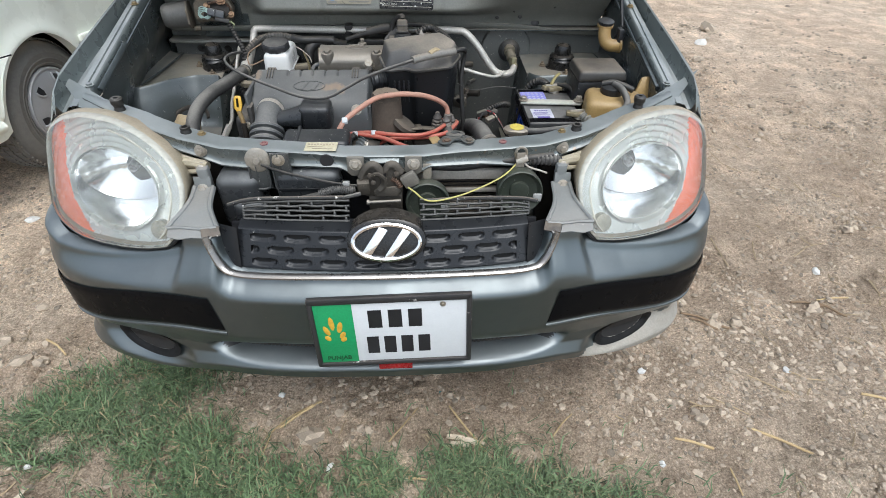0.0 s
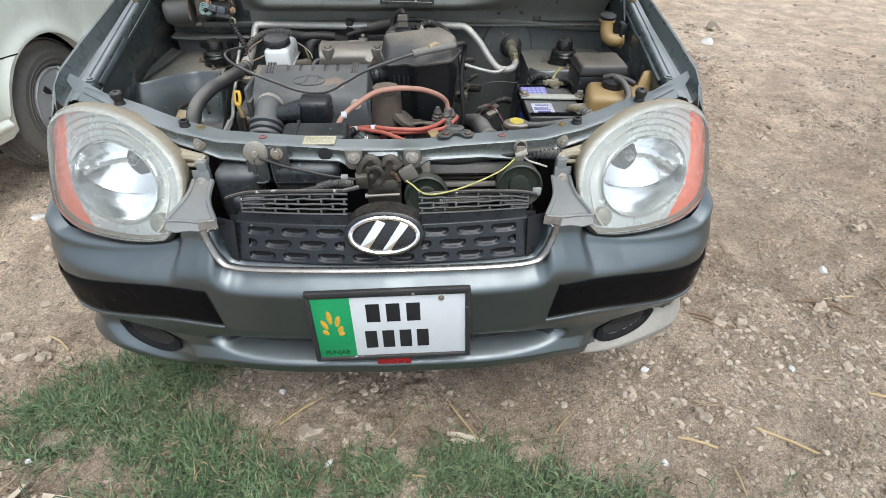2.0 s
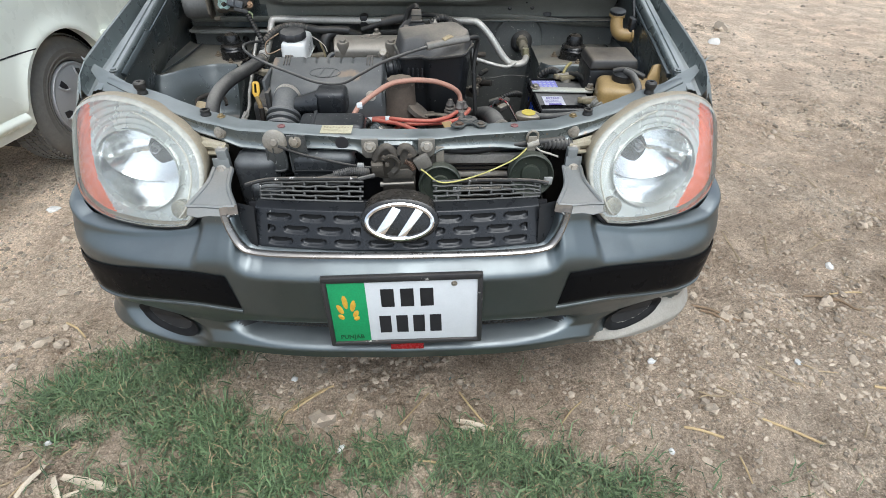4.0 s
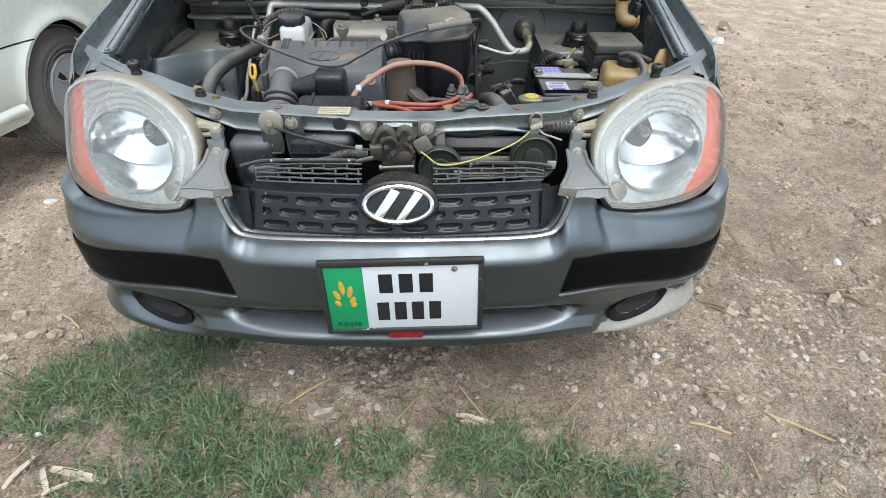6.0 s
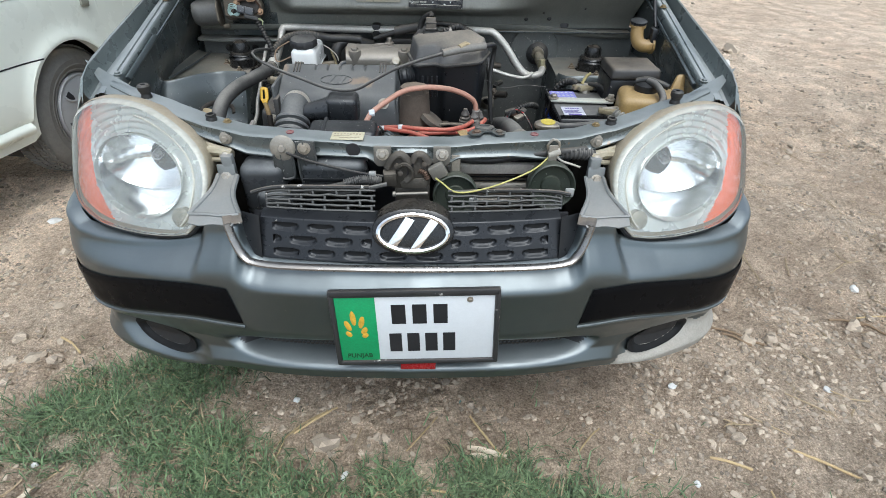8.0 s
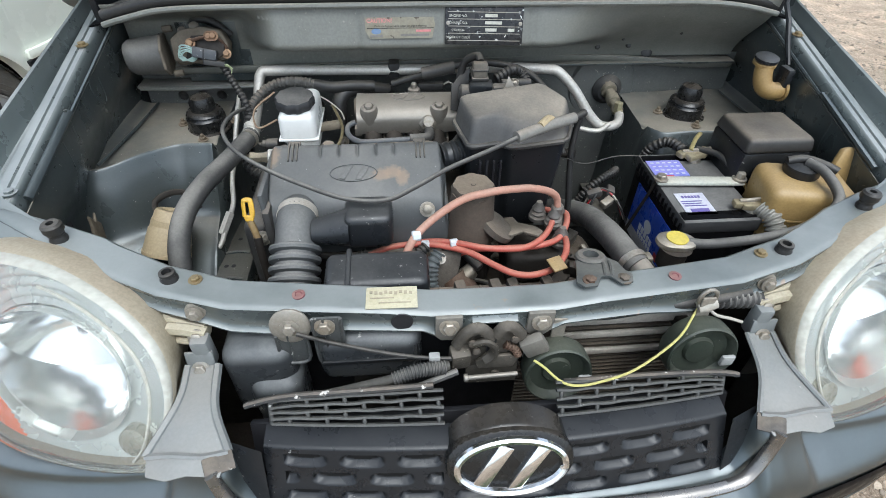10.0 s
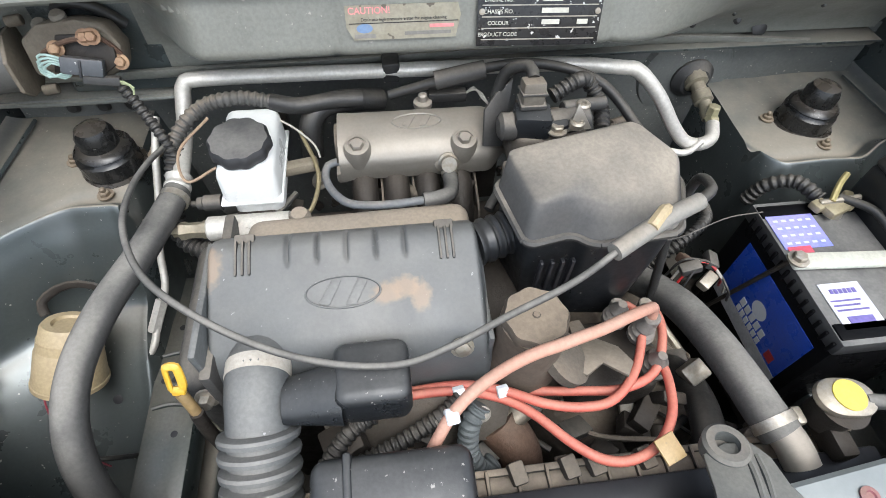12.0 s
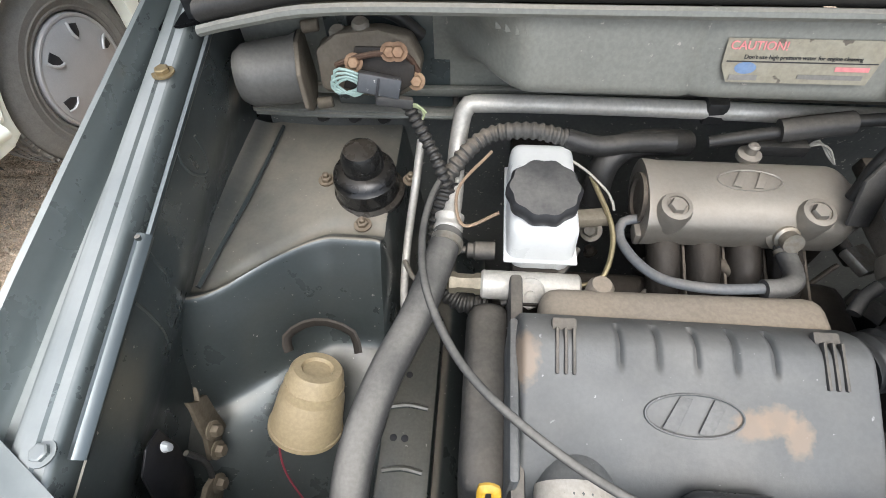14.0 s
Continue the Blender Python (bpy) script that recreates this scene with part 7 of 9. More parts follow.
    bm.faces.new(rows[-1])
    return join(out, bm)


def rounded(poly, r=0.012, n=5):
    """Rounds the corners of an outline of (x, y, z)."""
    out, k = [], len(poly)
    for i in range(k):
        a, b, c = Vector(poly[i - 1]), Vector(poly[i]), Vector(poly[(i + 1) % k])
        da, dc = (a - b), (c - b)
        ra, rc = min(r, da.length * 0.45), min(r, dc.length * 0.45)
        p, q = b + da.normalized() * ra, b + dc.normalized() * rc
        for j in range(n + 1):
            t = j / n
            out.append(p * (1 - t) ** 2 + b * 2 * t * (1 - t) + q * t * t)
    return out


def inset(ring, d, dz):
    c = sum(ring, Vector()) / len(ring)
    return [p + (c - p).normalized() * d * Vector((1, 1, 0)).length / 1.414 + Vector((0, 0, dz)) for p in ring]


air = thing("air_filter_box", "black air filter box with a grey dusty lid", "air filter", (0.08, 0.54, 0.70))
seam = rounded([(-0.020, 0.560, 0.843), (-0.002, 0.482, 0.836), (0.046, 0.490, 0.838), (0.064, 0.474, 0.838), (0.150, 0.474, 0.848), (0.176, 0.540, 0.850), (0.140, 0.606, 0.852)])
top = rounded([(-0.010, 0.572, 0.882), (0.006, 0.500, 0.876), (0.052, 0.508, 0.876), (0.072, 0.497, 0.874), (0.146, 0.506, 0.873), (0.164, 0.546, 0.884), (0.130, 0.594, 0.892)])
part("filter_lid", outline_loft([seam, [p.lerp(q, 0.5) for p, q in zip(seam, top)], [p.lerp(q, 0.93) for p, q in zip(seam, top)], inset(top, 0.004, 0.0), inset(top, 0.010, 0.0015), inset(top, 0.03, 0.003)]), mat("lid_plastic", (0.06, 0.06, 0.06), 0.5, 0.0, (0.045, 0.045, 0.045), 10, 0.9, bump=0.12, dust_sheen=0.85, level=0.45, film=0.05, dust_sheen_color=(0.34, 0.295, 0.235)), air, "grey dusty lid", angle=45)
part("lid_rim", sweep([p for p in seam + seam[:1]], 0.0045, 8, 0.02), DUSTY, air, "clipped lid rim")
part("filter_case", outline_loft([inset(seam, 0.004, 0.0), inset(seam, 0.006, -0.05), inset(seam, 0.014, -0.13), inset(seam, 0.02, -0.17)]), BLACK, air, "black case", angle=45)
for k in range(4):
    part("case_slot", rbox((0.016 + 0.011 * k, 0.476, 0.79), (0.004, 0.006, 0.05), 0.001), INK_AND_HOLE_SHADE, air)
part("hose_cuff", sweep([(-0.045, 0.52, 0.795), (-0.015, 0.53, 0.795), (0.01, 0.535, 0.80)], 0.024, 20, rib=(0.012, 0.05)), BLACK, air, "black ribbed cuff")

res = thing("brake_fluid_reservoir", "white translucent brake fluid reservoir with a black scalloped cap", "reservoir", (-0.29, 0.67, 0.75))
part("tank", rbox((-0.289, 0.677, 0.800), (0.067, 0.122, 0.056), 0.012, 4, taper=(0.95, 0.96)), WHITE_PLASTIC, res, "white translucent tank")
part("tank_flange", rbox((-0.289, 0.677, 0.782), (0.071, 0.126, 0.004), 0.002), WHITE_PLASTIC, res)
part("tank_foot", rbox((-0.286, 0.668, 0.765), (0.058, 0.09, 0.034), 0.010, 3), WHITE_PLASTIC, res)
part("neck", lathe([(0.027, 0), (0.027, 0.018)], Matrix.Translation((-0.291, 0.655, 0.822)), 24), WHITE_PLASTIC, res)
part("cap", lathe([(0.031, 0.0), (0.034, 0.004), (0.034, 0.014), (0.031, 0.018), (0.0, 0.020)], Matrix.Translation((-0.2915, 0.655, 0.830)) @ Matrix.Rotation(radians(5), 4, "X"), 60, wob=(10, 0.035)),
     mat("dusty_black_cap", (0.03, 0.031, 0.033), 0.45, 0.0, (0.022, 0.022, 0.024), 30, 0.8, dust_sheen=0.55, level=0.5, dust_sheen_color=(0.25, 0.235, 0.21)), res, "black scalloped cap")
mc = part("master_cylinder", rod((-0.345, 0.603, 0.757), (-0.248, 0.603, 0.757), 0.0145, 24), ALLOY, res, "bright alloy master cylinder")
part("cylinder_plug", lathe([(0.016, 0.0), (0.016, 0.010), (0.013, 0.013), (0.005, 0.013), (0.005, 0.016), (0.0, 0.016)], Matrix.Translation((-0.297, 0.598, 0.756)) @ Vector((0, -0.75, 0.65)).to_track_quat("Z", "Y").to_matrix().to_4x4(), 28), ALLOY, res, "round alloy plug")
part("cylinder_end", lathe([(0.011, 0.0), (0.011, 0.008), (0.0095, 0.010), (0.0095, 0.026), (0.011, 0.028), (0.011, 0.034), (0.007, 0.036), (0.007, 0.042)], Matrix.Translation((-0.342, 0.603, 0.757)) @ Matrix.Rotation(radians(-90), 4, "Y"), 6), mat("dull_brass", (0.30, 0.27, 0.2), 0.5, 0.6, (0.22, 0.19, 0.14), 60, 0.9, dust_sheen=0.3), res, "dull brass pipe union")
part("cylinder_end", lathe([(0.010, 0.0), (0.010, 0.02), (0.008, 0.022), (0.008, 0.028), (0.004, 0.030), (0.004, 0.036)], Matrix.Translation((-0.332, 0.640, 0.762)) @ Matrix.Rotation(radians(-90), 4, "Y"), 12), DUSTY, res, "dark pipe union")
part("level_plug", rbox((-0.238, 0.678, 0.776), (0.045, 0.016, 0.014), 0.003, rot=(0, -6, 4)), mat("tan_plug", (0.22, 0.19, 0.14), 0.6, 0.0, (0.16, 0.135, 0.1), 40), res, "tan dusty level plug")
part("level_wire", sweep([(-0.262, 0.725, 0.815), (-0.24, 0.712, 0.808), (-0.218, 0.695, 0.795), (-0.212, 0.682, 0.785)], 0.0014, 6), mat("pale_wire", (0.45, 0.42, 0.36), 0.6), res)
part("cylinder_mount", rbox((-0.29, 0.70, 0.745), (0.05, 0.24, 0.03), 0.006), DARK, res)
part("brake_pipe", sweep([(-0.385, 0.603, 0.757), (-0.41, 0.605, 0.755), (-0.425, 0.63, 0.75)], 0.0028, 8), STEEL, res)
part("brake_pipe", sweep([(-0.25, 0.605, 0.757), (-0.225, 0.615, 0.765), (-0.215, 0.66, 0.78), (-0.235, 0.715, 0.80)], 0.0028, 8), mat("brass_pipe", (0.35, 0.29, 0.17), 0.45, 0.7), res)
part("warning_wire", sweep([(-0.33, 0.66, 0.80), (-0.365, 0.65, 0.79), (-0.372, 0.68, 0.81), (-0.34, 0.72, 0.825)], 0.0018, 6), mat("tan_wire", (0.34, 0.24, 0.16), 0.6), res)

bat = thing("battery", "black car battery with blue labels and corroded clamps", "battery", (0.395, 0.478, 0.55))
case = part("case", rbox((0.395, 0.4785, 0.640), (0.127, 0.200, 0.186), 0.006, 2), BLACK_CLEAN, bat, "black battery case")
part("lid", rbox((0.395, 0.4785, 0.7405), (0.130, 0.203, 0.024), 0.004, 2), mat("battery_lid", (0.03, 0.03, 0.032), 0.45, 0.0, (0.04, 0.04, 0.04), 25, 0.9, dust_sheen=0.55, dust_sheen_color=(0.26, 0.25, 0.23)), bat, "dusty black lid")
for y in (0.394, 0.563):
    part("lid_step", rbox((0.395, y, 0.751), (0.126, 0.02, 0.006), 0.002), BLACK_CLEAN, bat)
for k in range(14):
    part("lid_rib", rbox((0.3285, 0.385 + 0.0135 * k, 0.738), (0.004, 0.004, 0.016), 0.001), BLACK_CLEAN, bat)
fm = Matrix.Translation((0.3305, 0.470, 0.662)) @ Matrix.Rotation(radians(-90), 4, "Y") @ Matrix.Rotation(radians(-90), 4, "Z")
bm = rbox((0, 0, 0), (0.150, 0.105, 0.0012), 0)
bm.transform(fm)
lab = part("side_label", bm, BLUE, bat, "bright blue side label")
bm = rbox((0, -0.042, 0), (0.150, 0.022, 0.0018), 0)
bm.transform(fm)
part("label_band", bm, mat("silver_print", (0.55, 0.56, 0.58), 0.4, 0.3), bat, "silver band of the label")
part("label_mark", lathe([(0.0, 0.0012), (0.014, 0.001)], fm @ Matrix.Translation((0.0, 0.006, 0)), 20, squash=(1, 0.9)), WHITE, bat, "white flower-like mark")
part("label_print", bars([(-0.024 + 0.012 * k, -0.012, 0.009, 0.012) for k in range(5)] + [(-0.024 + 0.010 * k, -0.025, 0.0075, 0.009) for k in range(6)], fm @ Matrix.Translation((0, 0, 0.0006))), WHITE, bat, "white print")
bm = rbox((0.052, -0.02, 0), (0.014, 0.014, 0.0018), 0)
bm.transform(fm)
part("label_flag", bm, RED, bat, "small red mark")
tm = Matrix.Translation((0.365, 0.530, 0.7535))
bm = rbox((0, 0, 0), (0.062, 0.052, 0.001), 0)
bm.transform(tm)
part("top_label", bm, mat("violet_label", (0.14, 0.19, 0.58), 0.4, 0.0, (0.3, 0.28, 0.62), 30), bat, "blue top label")
part("label_print", bars([(-0.022 + 0.011 * i, -0.018 + 0.0115 * j, 0.006, 0.003) for i in range(5) for j in range(4)], tm @ Matrix.Translation((0, 0, 0.0005))), WHITE, bat, "white print")
bm = rbox((0.368, 0.424, 0.7535), (0.05, 0.058, 0.001), 0)
part("paper_label", bm, mat("pale_label", (0.60, 0.60, 0.63), 0.5, 0.0, (0.46, 0.46, 0.52), 60), bat, "pale worn paper label")
part("paper_print", bars([(-0.014 + 0.0055 * k, 0.018, 0.004, 0.006) for k in range(6)] + [(-0.004, 0.006, 0.036, 0.002), (-0.006, 0.0, 0.032, 0.002), (-0.002, -0.006, 0.038, 0.002), (0.0, -0.018, 0.03, 0.008)], Matrix.Translation((0.368, 0.424, 0.7541))), mat("violet_print", (0.16, 0.13, 0.36), 0.6), bat, "faint violet print")
part("label_red_corner", rbox((0.352, 0.502, 0.7538), (0.03, 0.010, 0.001), 0), mat("pink_red_print", (0.62, 0.10, 0.14), 0.5), bat, "red strip of the label")
for x, y, a in ((0.425, 0.555, 20), (0.452, 0.402, -10)):
    post = part("terminal", lathe([(0.013, 0), (0.010, 0.014), (0.008, 0.016)], Matrix.Translation((x, y, 0.752)), 18), STEEL, bat, "lead battery post")
    for dx, dy, sx, sy, r in ((0.0, 0.0, 0.042, 0.022, a), (0.02, 0.008, 0.03, 0.012, a + 40), (-0.022, 0.004, 0.02, 0.016, a)):
        part("clamp", rbox((x + dx, y + dy, 0.764), (sx, sy, 0.011), 0.003, rot=(0, 0, r)), mat("corroded_clamp", (0.36, 0.32, 0.22), 0.6, 0.5, (0.26, 0.21, 0.12), 60, 1.0, bump=0.2, bscale=300), post, "corroded clamp")
    part("clamp_bolt", rod((x - 0.024, y + 0.004, 0.768), (x + 0.03, y + 0.006, 0.772), 0.0042, 8), STEEL, post)
bar = part("hold_down_bar", rbox((0.398, 0.478, 0.760), (0.150, 0.022, 0.007), 0.003, rot=(0, 0, -4)), mat("green_grey_bar", (0.42, 0.47, 0.43), 0.5, 0.1, (0.52, 0.50, 0.42), 18, 0.9, dust_sheen=0.25), bat, "pale green hold-down bar")
part("bar_nut", bolt((0.331, 0.483, 0.763), 0.008, 0.010), STEEL, bar)
part("bar_nut", bolt((0.466, 0.474, 0.763), 0.008, 0.014), STEEL, bar)
part("hold_down_rod", rod((0.327, 0.483, 0.768), (0.312, 0.52, 0.60), 0.003, 8), DARK, bat, "thin hold-down rod")
part("tray", rbox((0.40, 0.48, 0.545), (0.16, 0.23, 0.02), 0.004), DARK, bat, "dark battery tray")
part("tray_leg", rbox((0.40, 0.48, 0.46), (0.08, 0.12, 0.16), 0.01), DARK, bat)
part("loom", sweep([(0.41, 0.568, 0.765), (0.395, 0.60, 0.765), (0.372, 0.615, 0.745), (0.362, 0.62, 0.71)], 0.009, 12, rib=(0.008, 0.1)), RUBBER, bat, "black ribbed loom")
part("loom", sweep([(0.46, 0.398, 0.762), (0.472, 0.378, 0.755), (0.478, 0.36, 0.735), (0.48, 0.35, 0.70)], 0.014, 12, rib=(0.008, 0.12)), mat("grey_loom", (0.28, 0.27, 0.24), 0.6, 0.2, (0.2, 0.19, 0.16), 40), bat, "grey ribbed sleeve")
part("cable", sweep([(0.43, 0.565, 0.770), (0.455, 0.535, 0.775), (0.466, 0.50, 0.765), (0.468, 0.478, 0.76)], 0.0055, 10), RUBBER, bat, "black cable")
part("cable_end", sweep([(0.415, 0.558, 0.772), (0.428, 0.575, 0.785), (0.44, 0.585, 0.79)], 0.004, 8), mat("brass_strip", (0.45, 0.38, 0.17), 0.5, 0.5), bat, "brass strip end")

odd = thing("wiring_plug", "loose wiring plugs between the air box and the battery", "wiring", (0.25, 0.52, 0.66))
for k, (x, y, z, m2) in enumerate(((0.235, 0.515, 0.715, DUSTY), (0.255, 0.500, 0.705, STEEL), (0.268, 0.525, 0.712, DUSTY), (0.245, 0.535, 0.700, RUST))):
    part("plug_body", rbox((x, y, z), (0.026, 0.015, 0.013), 0.003, 2, rot=(10 * k, -20 + 13 * k, 35 * k)), m2, odd, "small grimy plug")
for k, m2 in enumerate((RUBBER, RED, mat("pale_wire", (0.45, 0.42, 0.36), 0.6), RUBBER)):
    part("wire", sweep([(0.215, 0.49 + 0.012 * k, 0.66), (0.232, 0.505 + 0.008 * k, 0.712), (0.25 + 0.006 * k, 0.52, 0.722 - 0.004 * k), (0.275, 0.515 - 0.01 * k, 0.705), (0.30, 0.53 - 0.012 * k, 0.66)], 0.0018, 6), m2, odd, "thin loose wire")
part("ribbed_branch", sweep([(0.205, 0.56, 0.62), (0.235, 0.565, 0.675), (0.265, 0.575, 0.70), (0.30, 0.60, 0.70), (0.325, 0.64, 0.68)], 0.0075, 12, rib=(0.007, 0.12)), RUBBER, odd, "black ribbed sleeve")
part("thin_cord", sweep([(0.165, 0.50, 0.80), (0.21, 0.525, 0.772), (0.27, 0.545, 0.772), (0.325, 0.555, 0.765)], 0.0009, 6), DUSTY, odd, "thin dusty cord")

fuse = thing("fuse_box", "black fuse box with a dusty brown lid", "fuse box", (0.52, 0.53, 0.72))
part("fuse_case", rbox((0.518, 0.530, 0.770), (0.118, 0.105, 0.08), 0.006, 2), BLACK, fuse)
part("fuse_lid", rbox((0.518, 0.530, 0.822), (0.122, 0.109, 0.026), 0.008, 3, taper=(0.92, 0.9)), mat("brown_dusted_lid", (0.035, 0.034, 0.032), 0.4, 0.0, (0.025, 0.024, 0.023), 14, 0.9, bump=0.1, dust_sheen=0.5, level=0.4, film=0.05, dust_sheen_color=(0.30, 0.25, 0.19)), fuse, "dusty lid")
part("fuse_foot", rbox((0.54, 0.53, 0.68), (0.05, 0.05, 0.14), 0.006), DARK, fuse)

bottle = thing("coolant_bottle", "yellowed plastic coolant bottle with a black cap", "bottle", (0.50, 0.40, 0.66))
part("bottle_body", rbox((0.530, 0.414, 0.752), (0.124, 0.098, 0.106), 0.018, 4, rot=(0, 0, -12), taper=(1.06, 1.02)), TAN, bottle, "yellowed translucent body")
part("bottle_rib", rbox((0.530, 0.414, 0.752), (0.128, 0.102, 0.006), 0.003, rot=(0, 0, -12)), TAN, bottle)
part("bottle_ear", prism([(-0.022, -0.03), (0.02, -0.03), (0.016, 0.02), (0.004, 0.036), (-0.012, 0.03)], 0.012, Matrix.Translation((0.606, 0.448, 0.800)) @ Matrix.Rotation(radians(70), 4, "X") @ Matrix.Rotation(radians(-12), 4, "Z"), 0.004), TAN, bottle, "moulded ear")
part("bottle_cap", lathe([(0.025, 0), (0.027, 0.005), (0.026, 0.016), (0.014, 0.02), (0.0, 0.021)], Matrix.Translation((0.526, 0.428, 0.803)), 28), BLACK, bottle, "black cap")
part("cap_strap", sweep([(0.503, 0.438, 0.822), (0.526, 0.431, 0.828), (0.556, 0.418, 0.822), (0.568, 0.408, 0.818)], 0.007, 10), RUBBER, bottle)
part("bottle_foot", rbox((0.53, 0.42, 0.66), (0.06, 0.06, 0.10), 0.006), DARK, bottle)
part("overflow_hose", sweep([(0.526, 0.425, 0.826), (0.536, 0.395, 0.826), (0.535, 0.348, 0.808), (0.482, 0.318, 0.789), (0.41, 0.309, 0.776), (0.34, 0.312, 0.766), (0.305, 0.318, 0.764)], 0.0075, 12, 0.008), HOSE, bottle, "dusty grey overflow hose")

fill = thing("washer_filler", "yellowed washer filler neck with a grey cap", "filler neck", (0.575, 0.63, 0.82))
part("filler_cap", lathe([(0.018, 0), (0.0205, 0.003), (0.0205, 0.008), (0.017, 0.010), (0.0, 0.011)], Matrix.Translation((0.561, 0.658, 0.893)) @ Matrix.Rotation(radians(8), 4, "X"), 28), GREY_BLACK, fill, "dusty dark cap")
part("filler_lip", lathe([(0.0165, -0.008), (0.0205, -0.006), (0.0205, -0.001), (0.0165, 0.0)], Matrix.Translation((0.561, 0.658, 0.893)) @ Matrix.Rotation(radians(8), 4, "X"), 28), TAN, fill, "yellowed lip under the cap")
part("filler_neck", sweep([(0.561, 0.656, 0.893), (0.560, 0.650, 0.872), (0.565, 0.642, 0.853), (0.580, 0.636, 0.845), (0.603, 0.638, 0.846)], 0.0158, 20, 0.006), TAN, fill, "yellowed bent neck")
part("filler_flange", sweep([(0.597, 0.638, 0.846), (0.602, 0.638, 0.846)], 0.0205, 20, 0.003), TAN, fill, "flange of the neck")
part("filler_bracket", rbox((0.597, 0.64, 0.868), (0.014, 0.03, 0.04), 0.004), GREY_BLACK, fill)

wip = thing("wiper_motor", "dusty grey wiper motor with a green-wired connector", "motor", (-0.51, 0.76, 0.88))
m = Matrix.Translation((-0.598, 0.757, 0.879)) @ Vector((0.085, 0.016, 0.004)).to_track_quat("Z", "Y").to_matrix().to_4x4()
part("motor_can", lathe([(0.014, 0.0), (0.025, 0.0025), (0.0305, 0.011), (0.0315, 0.02), (0.0325, 0.058), (0.035, 0.066)], m, 36), mat("grey_can", (0.12, 0.118, 0.11), 0.45, 0.2, (0.085, 0.083, 0.077), 16, 0.9, dust_sheen=0.45, dust_sheen_color=(0.33, 0.30, 0.25)), wip, "grey motor can")
tan_cast = mat("tan_dusty_cast", (0.17, 0.145, 0.11), 0.65, 0.3, (0.095, 0.08, 0.06), 22, 1.0, bump=0.3, bscale=220, dust_sheen=0.4, dust_sheen_color=(0.34, 0.285, 0.215))
fl = part("motor_flange", prism([(-0.048, -0.012), (-0.040, 0.020), (-0.010, 0.036), (0.022, 0.030), (0.046, 0.008), (0.050, -0.008), (0.030, -0.030), (0.0, -0.036), (-0.032, -0.028)], 0.005, m @ Matrix.Translation((0, 0, 0.066)), 0.0015), tan_cast, wip, "pale cast flange")
part("flange_ear", rod((-0.528, 0.778, 0.922), (-0.512, 0.781, 0.923), 0.006, 12), tan_cast, fl)
part("flange_ear", rod((-0.524, 0.758, 0.848), (-0.508, 0.761, 0.849), 0.006, 12), tan_cast, fl)
part("gear_neck", rbox((-0.498, 0.772, 0.886), (0.032, 0.040, 0.044), 0.008, 3, rot=(0, 0, 8)), tan_cast, wip, "cast gear neck")
part("gear_case", prism([(-0.050, -0.026), (0.020, -0.034), (0.044, -0.022), (0.050, 0.004), (0.038, 0.026), (0.010, 0.032), (-0.030, 0.028), (-0.052, 0.012)], 0.030, Matrix.Translation((-0.460, 0.778, 0.893)) @ Matrix.Rotation(radians(72), 4, "X"), 0.005), tan_cast, wip, "dirty tan cast gear case")
part("case_lid", prism([(-0.034, -0.018), (0.016, -0.024), (0.034, -0.012), (0.036, 0.008), (0.022, 0.020), (-0.020, 0.020)], 0.004, Matrix.Translation((-0.452, 0.747, 0.900)) @ Matrix.Rotation(radians(66), 4, "X"), 0.0012), DARK, wip, "dark greasy lid plate")
part("lid_rim", sweep([(-0.492, 0.748, 0.902), (-0.472, 0.744, 0.913), (-0.446, 0.742, 0.920), (-0.424, 0.746, 0.916), (-0.414, 0.75, 0.896)], 0.0028, 8), RUST, wip, "rusty lid rim")
for x, z, h in ((-0.491, 0.905, 0.022), (-0.468, 0.910, 0.026), (-0.427, 0.888, 0.022)):
    part("mount_post", lathe([(0.0085, 0.0), (0.0085, h - 0.003), (0.006, h)], Matrix.Translation((x, 0.774, z)) @ Matrix.Rotation(radians(12), 4, "X"), 16), mat("grey_rubber_post", (0.2, 0.185, 0.155), 0.7, 0.1, (0.15, 0.135, 0.11), 40, 0.8, dust_sheen=0.3), wip, "grey mounting post")
for x, y, z in ((-0.473, 0.743, 0.909), (-0.438, 0.743, 0.921), (-0.430, 0.742, 0.922), (-0.416, 0.745, 0.889)):
    part("fixing", bolt((x, y, z), 0.0058, 0.007, (0.1, -1, 0.6)), mat("rusty_tan_bolt", (0.33, 0.22, 0.13), 0.6, 0.4, (0.22, 0.13, 0.08), 60), wip, "rusty bolt")
con = part("connector", rbox((-0.449, 0.730, 0.895), (0.040, 0.016, 0.018), 0.002, rot=(-25, 15, 6)), mat("slate_connector", (0.06, 0.065, 0.072), 0.4, 0.0, (0.045, 0.05, 0.055), 30, 0.8, dust_sheen=0.15, spots=((0.6, 0.6, 0.55), 160, 0.66)), wip, "slate grey connector block")
part("connector_rib", rbox((-0.449, 0.7215, 0.897), (0.0025, 0.003, 0.018), 0.0005, rot=(-25, 15, 6)), INK_AND_HOLE_SHADE, con)
part("connector", rbox((-0.436, 0.727, 0.879), (0.036, 0.012, 0.010), 0.002, rot=(-20, 14, 8)), DUSTY, wip, "lower connector half")
